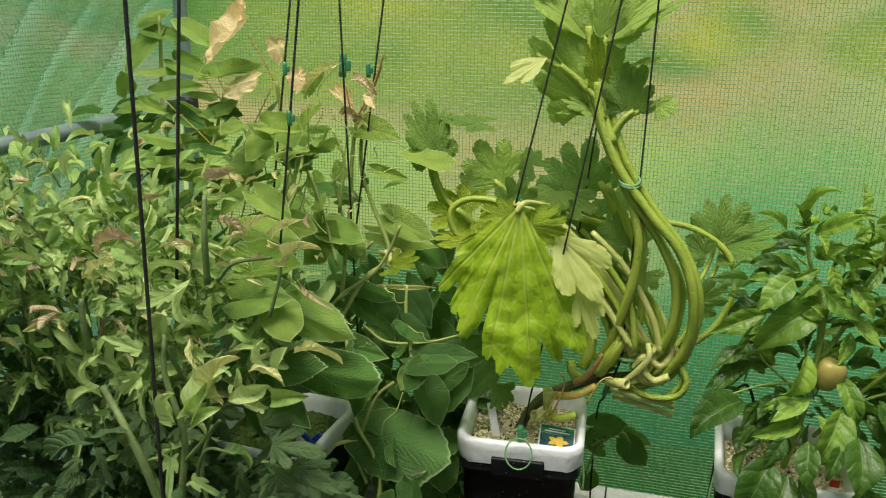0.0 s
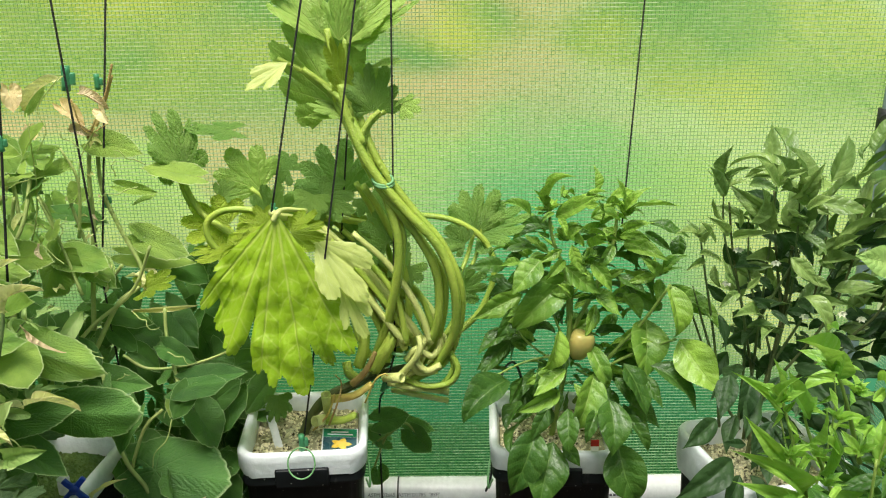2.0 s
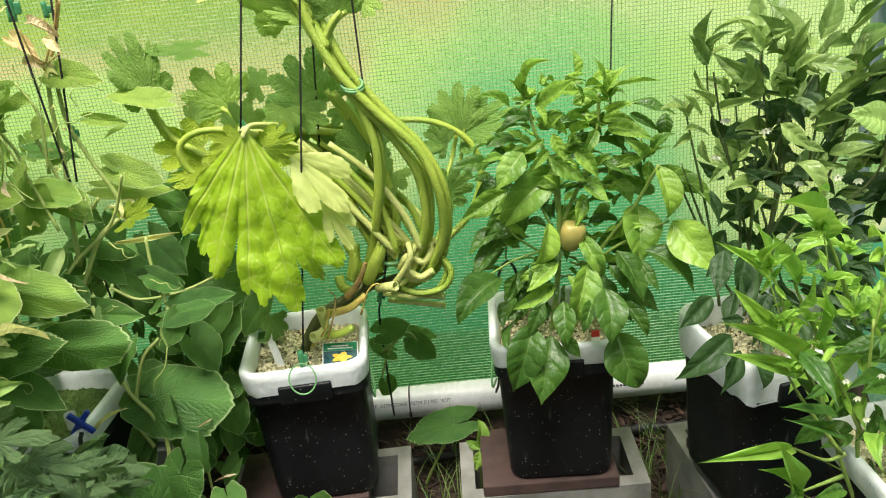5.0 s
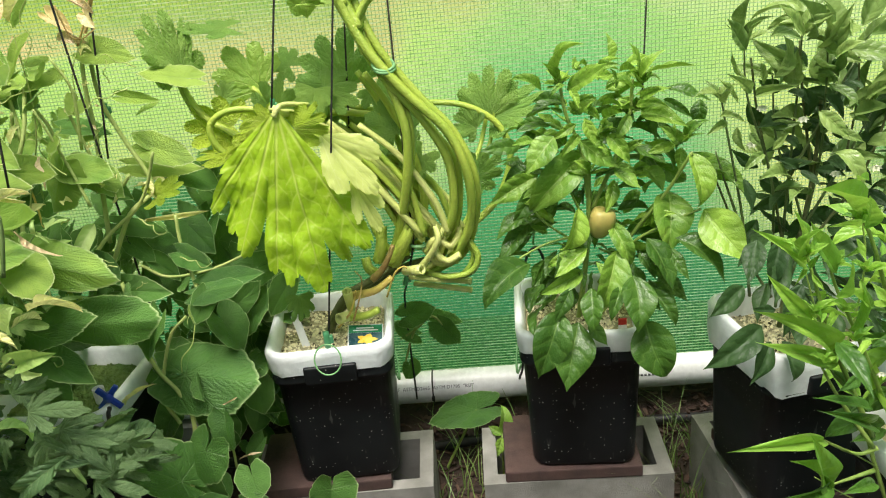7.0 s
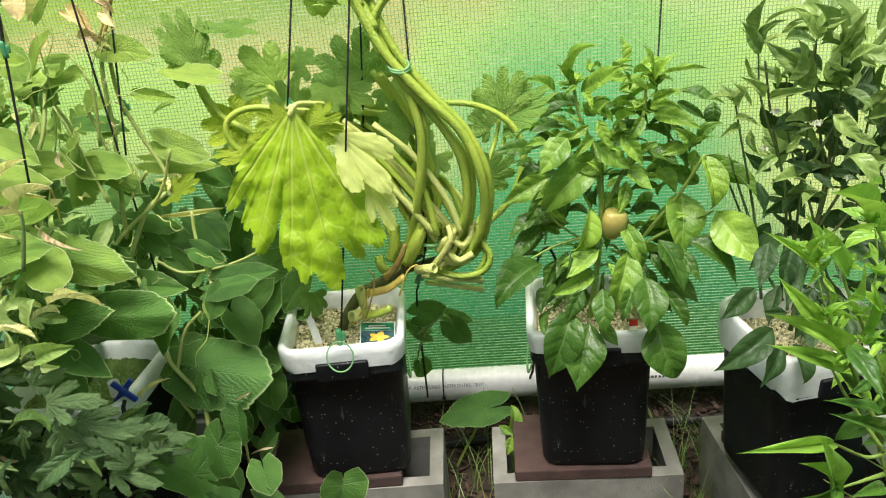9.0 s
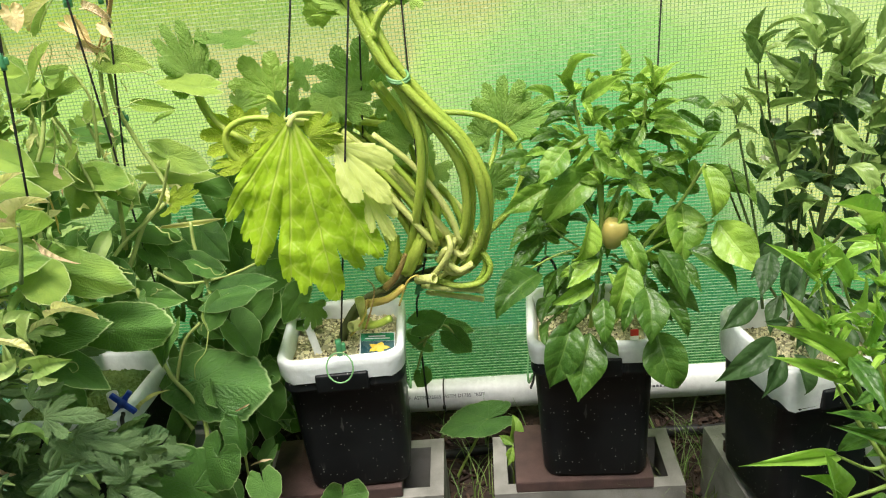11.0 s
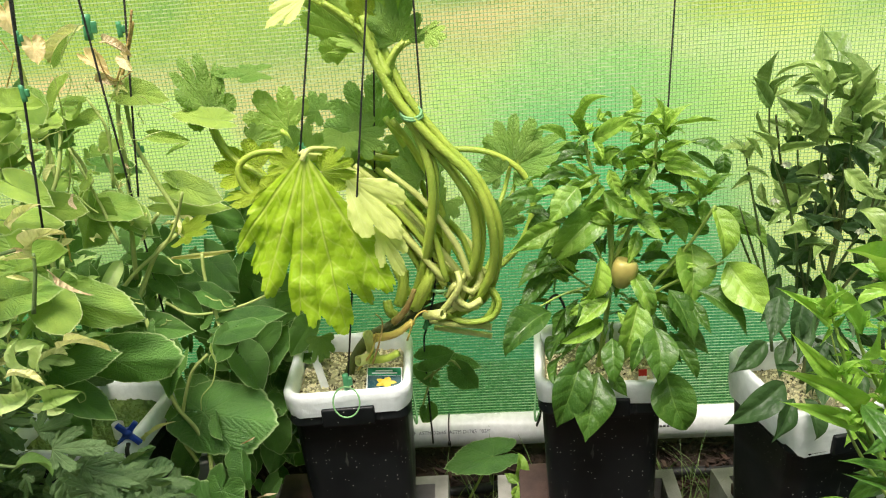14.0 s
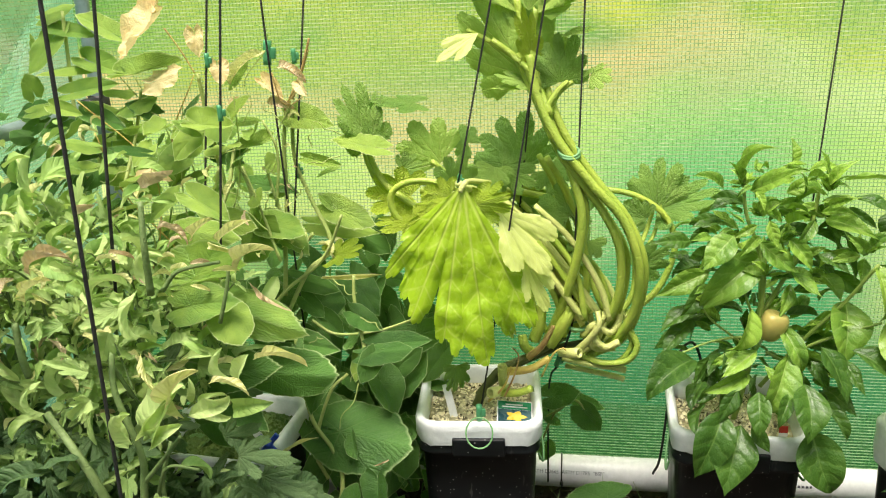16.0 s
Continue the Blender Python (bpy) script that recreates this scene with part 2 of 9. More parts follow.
M["light_streak"] = film_material("pale_streak_film", (0.97, 0.99, 0.95), (0.80, 0.96, 0.78), 0.24)
M["roof"] = film_material("clear_film", (0.97, 0.98, 0.96), (0.85, 0.88, 0.85), 0.3)
M["boards"] = plain("light_blocking_boards", (0.30, 0.28, 0.25), (0.20, 0.19, 0.17), 0.85, 5, 120, 0.5)
# the lawn's shade is put into its dark green colour
M["lawn"] = plain("shaded_lawn", (0.006, 0.075, 0.035), (0.012, 0.11, 0.05), 0.9, 4, 90, 0.4, world_space=True)
M["distance"] = backdrop_material()


# ---------------------------------------------------------------- mesh helpers
def mesh_object(name, bm, mat, parent=None, label="", smooth=True):
    me = bpy.data.meshes.new(name)
    bm.normal_update()
    bm.to_mesh(me)
    bm.free()
    me.materials.append(mat)
    if smooth:
        me.polygons.foreach_set("use_smooth", [True] * len(me.polygons))
    ob = new(name, me)
    if parent:
        ob.parent = parent
    if label:
        tagged(ob, label)
    return ob


def part(name, bm, mat, parent, label="", smooth=True):
    return mesh_object(name, bm, mat, parent, label, smooth)


def thing(name, place, turn, label, category, group="", kind=""):
    ob = new(name)
    ob.empty_display_size = 0.05
    ob.matrix_world = pose(*place, 0, 0, turn)
    return tagged(ob, label, category, group, kind)


def add_box(bm, lo, hi, bevel=0.0, m=None):
    cx = [(a + b) / 2 for a, b in zip(lo, hi)]
    size = [b - a for a, b in zip(lo, hi)]
    r = bmesh.ops.create_cube(bm, size=1.0, matrix=Matrix.Translation(cx) @ Matrix.Diagonal((*size, 1)))
    if bevel:
        edges = {e for v in r["verts"] for e in v.link_edges}
        r2 = bmesh.ops.bevel(bm, geom=list(edges), offset=bevel, segments=2, affect="EDGES", profile=0.6)
        verts = {v for f in r2["faces"] for v in f.verts} | {v for v in r["verts"] if v.is_valid}
    else:
        verts = set(r["verts"])
    if m is not None:
        bmesh.ops.transform(bm, matrix=m, verts=list(verts))


def smooth_path(points, steps=6):
    """Points on a smooth line through the given ones."""
    p = [Vector(q) for q in points]
    if len(p) < 3:
        return [p[0].lerp(p[-1], k / steps) for k in range(steps + 1)]
    ext = [2 * p[0] - p[1], *p, 2 * p[-1] - p[-2]]
    out = []
    for a, b, c, d in zip(ext, ext[1:], ext[2:], ext[3:]):
        for k in range(steps):
            t = k / steps
            out.append(0.5 * ((2 * b) + (c - a) * t + (2 * a - 5 * b + 4 * c - d) * t * t + (3 * b - a - 3 * c + d) * t ** 3))
    return [*out, p[-1]]


def add_tube(bm, points, r0, r1=None, sides=7, steps=6, ribs=0.0, cap=True):
    """A round (or ribbed) tube along a smooth line, from radius r0 to r1."""
    r1 = r0 if r1 is None else r1
    path = smooth_path(points, steps)
    ref = Vector((0, 0, 1)) if abs((path[1] - path[0]).normalized().z) < 0.9 else Vector((1, 0, 0))
    rings = []
    for i, q in enumerate(path):
        way = (path[min(i + 1, len(path) - 1)] - path[max(i - 1, 0)]).normalized()
        a = way.cross(ref).normalized()
        ref = a.cross(way).normalized()
        r = r0 + (r1 - r0) * i / (len(path) - 1)
        ring = []
        for k in range(sides):
            f = 2 * math.pi * k / sides
            rr = r * (1 + ribs * (1 if k % 2 else -1))
            ring.append(bm.verts.new(q + a * (rr * math.cos(f)) + ref * (rr * math.sin(f))))
        rings.append(ring)
    for u, v in zip(rings, rings[1:]):
        for k in range(sides):
            bm.faces.new((u[k], u[(k + 1) % sides], v[(k + 1) % sides], v[k]))
    if cap:
        bm.faces.new(rings[0][::-1])
        bm.faces.new(rings[-1])


def rounded_square(half, corner, z, n=5, depth=None):
    depth = depth or half
    pts = []
    for q, (sx, sy) in enumerate(((1, 1), (-1, 1), (-1, -1), (1, -1))):
        for k in range(n + 1):
            a = math.pi / 2 * (q + k / n)
            pts.append((sx * (half - corner) + corner * math.cos(a), sy * (depth - corner) + corner * math.sin(a), z))
    return pts


def add_loft(bm, loops, cap_first=False, cap_last=False):
    rings = [[bm.verts.new(p) for p in loop] for loop in loops]
    n = len(rings[0])
    for u, v in zip(rings, rings[1:]):
        for k in range(n):
            bm.faces.new((u[k], u[(k + 1) % n], v[(k + 1) % n], v[k]))
    if cap_first:
        bm.faces.new(rings[0][::-1])
    if cap_last:
        bm.faces.new(rings[-1])


# ---------------------------------------------------------------- ground, film walls, frame
rng = random.Random(7)
bm = bmesh.new()
bmesh.ops.create_grid(bm, x_segments=2, y_segments=2, size=300)
tagged(mesh_object("ground", bm, M["mulch"], label="dark bark mulch over bare soil"), category="ground", kind="structure")


bm = bmesh.new()
bmesh.ops.create_grid(bm, x_segments=1, y_segments=1, size=1.0, matrix=pose(0.4, 42.0, 0.006) @ Matrix.Diagonal((60, 40.06, 1, 1)))
tagged(mesh_object("lawn", bm, M["lawn"], label="dark green shaded lawn outside the greenhouse"), category="lawn", kind="structure")


def bank_height(y):
    """The mulch rises to a low bank along the north film."""
    u = max(0.0, min(1.0, (y - 1.68) / 0.20))
    return 0.115 * u * u * (3 - 2 * u)


verts, faces = [], []
BANK_X, BANK_Y = 90, 12
for i in range(BANK_X + 1):
    for k in range(BANK_Y + 1):
        x, y = -0.75 + 2.29 * i / BANK_X, 1.67 + 0.222 * k / BANK_Y
        verts.append((x, y, 0.003 + bank_height(y) + 0.010 * noise.noise((x * 14, y * 14, 0)) * min(1, k / 3)))
for i in range(BANK_X):
    for k in range(BANK_Y):
        q = i * (BANK_Y + 1) + k
        faces.append((q, q + BANK_Y + 1, q + BANK_Y + 2, q + 1))
me = bpy.data.meshes.new("mulch_bank")
me.from_pydata(verts, [], faces)
me.materials.append(M["mulch"])
tagged(new("mulch_bank", me), "low bank of dark bark mulch along the film", "ground", kind="structure")


def film_wall(name, a, b, z0, z1, pitch, mat, label, wrinkle=0.004, threads=True, seed=0.0, folds=()):
    """A film wall from a to b (plan), with its woven threads laid 1 mm before it."""
    a, b = Vector((*a, 0)), Vector((*b, 0))
    way, n = (b - a), Vector((-(b - a).y, (b - a).x, 0)).normalized()
    nx, nz = max(2, round(way.length / pitch)), max(2, round((z1 - z0) / pitch))

    def at(i, k, off):
        p = a + way * (i / nx) + Vector((0, 0, z0 + (z1 - z0) * k / nz))
        s = noise.noise((p.x * 1.3 + seed, p.y * 1.3, p.z * 0.7)) * 3 * wrinkle
        s += noise.noise((p.x * 6 + p.z * 2.5 + seed, p.y * 6, p.z * 1.6)) * wrinkle
        for (fy, fz), (gy, gz), high, wide in folds:
            ly, lz = gy - fy, gz - fz
            m = math.hypot(ly, lz)
            d = ((p.y - fy) * lz - (p.z - fz) * ly) / m
            s += high * math.exp(-(d / wide) ** 2) * (1 if d > 0 else math.exp(-abs(d) / wide))
        return p + n * (s + off)

    step = 2
    verts, faces = [], []
    cols, rows = list(range(0, nx + 1, step)), list(range(0, nz + 1, step))
    for i in cols:
        for k in rows:
            verts.append(at(i, k, 0.0))
    for i in range(len(cols) - 1):
        for k in range(len(rows) - 1):
            q = i * len(rows) + k
            faces.append((q, q + len(rows), q + len(rows) + 1, q + 1))
    me = bpy.data.meshes.new(name)
    me.from_pydata(verts, [], faces)
    me.polygons.foreach_set("use_smooth", [True] * len(faces))
    me.materials.append(mat)
    wall = tagged(new(name, me), label, "wall", kind="structure")
    if threads:
        verts, faces = [], []
        half = 0.00075
        u = way.normalized() * half
        for i in range(nx + 1):
            first = len(verts)
            for k in range(0, nz + 1, 3):
                p = at(i, k, -0.0015)
                verts += [p - u, p + u]
            faces += [(q, q + 1, q + 3, q + 2) for q in range(first, len(verts) - 2, 2)]
        upright = (verts, faces)
        verts, faces = [], []
        w = Vector((0, 0, 0.0012))
        for k in range(nz + 1):
            first = len(verts)
            for i in range(0, nx + 1, 3):
                p = at(i, k, -0.0025)
                verts += [p - w, p + w]
            faces += [(q, q + 1, q + 3, q + 2) for q in range(first, len(verts) - 2, 2)]
        for (vs, fs), m in ((upright, M["thread"]), ((verts, faces), M["glint_thread"])):
            me = bpy.data.meshes.new("woven_thread")
            me.from_pydata(vs, [], fs)
            me.materials.append(m)
            tagged(new("woven_thread", me), "fine green threads woven through the film", kind="stuff").parent = wall
    return wall


NET_Y = 1.90
# creases of the side film, from end to end in its plane (y, z), with height and width
WEST_FOLDS = [((1.718, 1.351), (1.455, 1.126), -0.026, 0.022), ((1.597, 1.288), (1.497, 1.200), -0.016, 0.014), ((1.408, 1.367), (1.339, 1.306), -0.022, 0.020),
              ((1.728, 1.325), (1.626, 1.212), -0.016, 0.014), ((1.523, 1.330), (1.406, 1.215), -0.018, 0.018)]
film_wall("wall_north", (-0.76, NET_Y), (1.55, NET_Y), 0.0, 2.3, 0.0082, M["film"], "translucent green woven greenhouse film, softly wrinkled")
film_wall("wall_west", (-0.76, -1.6), (-0.76, NET_Y), 0.0, 2.3, 0.0082, M["side_film"], "translucent green woven greenhouse film with long folds", 0.022, seed=5.0, folds=WEST_FOLDS)
film_wall("wall_east", (1.55, NET_Y), (1.55, -1.6), 0.0, 2.3, 0.0082, M["side_film"], "translucent green woven greenhouse film with long folds", 0.012, seed=9.0)
# unseen board wall, added to hold back light from the south
film_wall("wall_south", (1.55, -1.6), (-0.76, -1.6), 0.0, 2.3, 0.1, M["boards"], "unseen grey board wall added to hold back light from the south", threads=False)
bm = bmesh.new()
bmesh.ops.create_grid(bm, x_segments=1, y_segments=1, size=1.0, matrix=pose(0.37, 0.15, 2.3) @ Matrix.Diagonal((1.24, 1.76, 1, 1)))
tagged(mesh_object("ceiling", bm, M["roof"], label="clear plastic film roof of the greenhouse"), category="ceiling", kind="structure")
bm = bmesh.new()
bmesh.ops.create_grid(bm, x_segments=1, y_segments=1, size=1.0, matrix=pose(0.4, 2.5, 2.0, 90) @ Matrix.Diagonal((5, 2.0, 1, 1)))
tagged(mesh_object("backdrop", bm, M["distance"], label="glowing painted sheet of soft sunlit garden seen through the film"), category="garden", kind="structure")

# pale strips that stand in for light streaks on the film, running out from the corner joint
wall_n = bpy.data.objects["wall_north"]
for (x, z), w in (((1.189, 1.365), 0.060), ((1.290, 1.370), 0.026)):
    bm = bmesh.new()
    a, b = Vector((1.462, 1.905, 1.135)), Vector((x, 1.905, z))
    across = (b - a).normalized().cross(Vector((0, 1, 0)))
    rows = []
    for k in range(13):
        f = k / 12
        half = w * (0.30 + 0.70 * f) * (1 - f) ** 0.5 * 0.5
        c = a.lerp(b, f) + Vector((0, -0.004 * math.sin(math.pi * f), 0))
        rows.append([bm.verts.new(c + across * half * q + Vector((0, -0.004 * (1 - q * q), 0))) for q in (-1, -0.5, 0, 0.5, 1)])
    for p, q in zip(rows, rows[1:]):
        for k in range(4):
            bm.faces.new((p[k], p[k + 1], q[k + 1], q[k]))
    part("film_crease", bm, M["light_streak"], wall_n)


# ---------------------------------------------------------------- frame tubes
def tube_thing(name, points, radius, mat, label, category, group="", sides=14, steps=8):
    bm = bmesh.new()
    add_tube(bm, points, radius, sides=sides, steps=steps)
    return tagged(mesh_object(name, bm, mat), label, category, group)


def corner_post(x, y):
    t = thing("frame_post", (x, y, 0), 0, "grey metal corner post of the greenhouse frame", "post", "frame posts")
    bm = bmesh.new()
    add_tube(bm, [(0, 0, 0), (0, 0, 1.2), (0, 0, 2.3)], 0.0165, sides=14, steps=2)
    part("tube", bm, M["steel"], t)
    bm = bmesh.new()
    add_tube(bm, [(0, 0, 1.095), (0, 0, 1.145)], 0.024, sides=14, steps=2)
    add_tube(bm, [(0, -0.01, 1.12), (0, -0.06, 1.12)], 0.023, sides=14, steps=2)
    part("joint", bm, M["rubber"], t, "black plastic tee joint")
    return t


corner_post(-0.715, 1.865)
corner_post(1.484, 1.865)
tube_thing("side_rail", [(1.484, 1.80, 1.12), (1.484, 0.8, 1.12), (1.484, -1.5, 1.12)], 0.0165, M["steel"], "grey metal rail along the film wall", "rail", "frame rails")
tube_thing("side_rail", [(-0.715, 1.80, 1.12), (-0.715, 0.8, 1.12), (-0.715, -1.5, 1.12)], 0.0165, M["steel"], "grey metal rail along the film wall", "rail", "frame rails")

# ---------------------------------------------------------------- drain pipe and hose
PIPE_Y, PIPE_Z, PIPE_R = 1.842, 0.187, 0.040
pipe = thing("drain_pipe", (0.4, PIPE_Y, PIPE_Z), 0, "white printed plastic drain pipe behind the buckets", "pipe")
bm = bmesh.new()
add_tube(bm, [(-1.1, 0, 0), (0, 0, 0), (1.1, 0, 0)], PIPE_R, sides=40, steps=3)
part("pipe_wall", bm, M["pvc"], pipe)


def print_on_pipe(text, x, size):
    c = bpy.data.curves.new("printing", "FONT")
    c.body, c.size, c.extrude = text, size, 0.0002
    c.resolution_u = 2
    tmp = bpy.data.objects.new("tmp", c)
    scene.collection.objects.link(tmp)
    bpy.context.view_layer.update()
    me = bpy.data.meshes.new_from_object(tmp.evaluated_get(bpy.context.evaluated_depsgraph_get()))
    bpy.data.objects.remove(tmp)
    me.materials.clear()
    me.materials.append(M["print"])
    # wrapped on the tube at the upper front
    for v in me.vertices:
        a = radians(22) + v.co.y / PIPE_R
        r = PIPE_R + 0.0006 + v.co.z
        v.co = (v.co.x, -r * math.cos(a), r * math.sin(a))
    ob = new("printing", me)
    ob.location = (x, 0, 0)
    ob.parent = pipe
    tagged(ob, "grey printed standard marking")


print_on_pipe("73F  ASTM D2665  ASTM D1785  \"BSF\"", -0.12, 0.0125)
bm = bmesh.new()
for k in range(9):
    add_box(bm, (0.49 + 0.009 * k, -PIPE_R * 0.94 - 0.001, 0.012), (0.496 + 0.009 * k, -PIPE_R * 0.94 + 0.002, 0.017))
part("printing", bm, M["print"], pipe, "row of small grey print marks")
tie = bmesh.new()
ring = [(0.0, (PIPE_R + 0.0015) * math.cos(2 * math.pi * k / 20), (PIPE_R + 0.0015) * math.sin(2 * math.pi * k / 20)) for k in range(21)]
add_tube(tie, ring, 0.0022, sides=6, steps=1)
add_box(tie, (-0.004, -PIPE_R - 0.008, -0.012), (0.004, -PIPE_R - 0.001, -0.002), 0.001)
tied = tagged(mesh_object("cable_tie", tie, M["rubber"]), "thin black cable tie round the drain pipe", "cable tie")
tied.location = (0.381, PIPE_Y, PIPE_Z)
tube_thing("water_hose", [(-0.3, 1.765, bank_height(1.765) + 0.011), (0.1, 1.755, bank_height(1.755) + 0.011), (0.45, 1.77, bank_height(1.77) + 0.011), (0.62, 1.785, bank_height(1.785) + 0.011), (1.3, 1.79, bank_height(1.79) + 0.011)], 0.0125, M["rubber"], "black rubber irrigation hose on the mulch", "hose", steps=10)


# ---------------------------------------------------------------- blocks and pavers
def concrete_block(x, y, turn, z=0.0):
    t = thing("concrete_block", (x, y, z), turn, "grey hollow concrete block, cores upward, under a bucket", "concrete block", "blocks under the buckets")
    L, W, H, s = 0.397, 0.194, 0.194, 0.030
    xs = (-L / 2, -L / 2 + s, -s / 2, s / 2, L / 2 - s, L / 2)
    ys = (-W / 2, -W / 2 + s, W / 2 - s, W / 2)
    solid = lambda i, k: 0 <= i < 5 and 0 <= k < 3 and not (k == 1 and i in (1, 3))
    bm = bmesh.new()
    v = {(i, k, h): bm.verts.new((px, py, h * H)) for i, px in enumerate(xs) for k, py in enumerate(ys) for h in (0, 1)}
    for i in range(5):
        for k in range(3):
            if not solid(i, k):
                continue
            bm.faces.new([v[q] for q in ((i, k, 1), (i + 1, k, 1), (i + 1, k + 1, 1), (i, k + 1, 1))])
            bm.faces.new([v[q] for q in ((i, k, 0), (i, k + 1, 0), (i + 1, k + 1, 0), (i + 1, k, 0))])
            for (di, dk), (a, c) in (((-1, 0), ((i, k + 1), (i, k))), ((1, 0), ((i + 1, k), (i + 1, k + 1))), ((0, -1), ((i, k), (i + 1, k))), ((0, 1), ((i + 1, k + 1), (i, k + 1)))):
                if not solid(i + di, k + dk):
                    bm.faces.new([v[q] for q in ((*a, 0), (*c, 0), (*c, 1), (*a, 1))])
    sharp = [e for e in bm.edges if len(e.link_faces) == 2 and e.calc_face_angle(0) > 1]
    bmesh.ops.bevel(bm, geom=sharp, offset=0.004, segments=2, affect="EDGES")
    for q in bm.verts:
        q.co += Vector([0.0012 * noise.noise(q.co * 60 + Vector((j * 9 + x * 5, y * 3, 0))) for j in range(3)])
    part("shell", bm, M["concrete"], t, smooth=False)
    return t


def paver(x, y, turn, z, w, d, h=0.028):
    bm = bmesh.new()
    add_box(bm, (-w / 2, -d / 2, 0), (w / 2, d / 2, h), 0.004)
    t = tagged(mesh_object("paver", bm, M["brick"], smooth=False), "worn red clay paver lying on the block", "paver", "pavers under the buckets")
    t.matrix_world = pose(x, y, z, 0, 0, turn)
    return t


BLOCK_TOP, SEAT = 0.194, 0.222
concrete_block(0.19, 1.55, 2)
concrete_block(0.698, 1.55, 0)
concrete_block(1.098, 1.455, 96)
concrete_block(-0.272, 1.41, 85)
concrete_block(1.21, 1.06, 92)
concrete_block(-0.36, 0.90, 90)
paver(0.155, 1.55, 3, BLOCK_TOP, 0.29, 0.196)
paver(0.690, 1.55, -1, BLOCK_TOP, 0.285, 0.196)
paver(1.105, 1.45, 100, BLOCK_TOP, 0.25, 0.17)
paver(-0.272, 1.41, 5, BLOCK_TOP, 0.20, 0.27)
paver(1.21, 1.06, 5, BLOCK_TOP, 0.20, 0.27)
paver(-0.36, 0.90, 5, BLOCK_TOP, 0.20, 0.27)
for px in (-0.25, 0.235, 0.72, 1.25):
    t = thing("pipe_support", (px, PIPE_Y, 0), 0, "grey concrete half block carrying the drain pipe", "concrete block", "pipe supports")
    bm = bmesh.new()
    add_box(bm, (-0.05, -0.05, 0), (0.05, 0.05, PIPE_Z - PIPE_R - 0.001), 0.004)
    part("block", bm, M["concrete"], t, smooth=False)


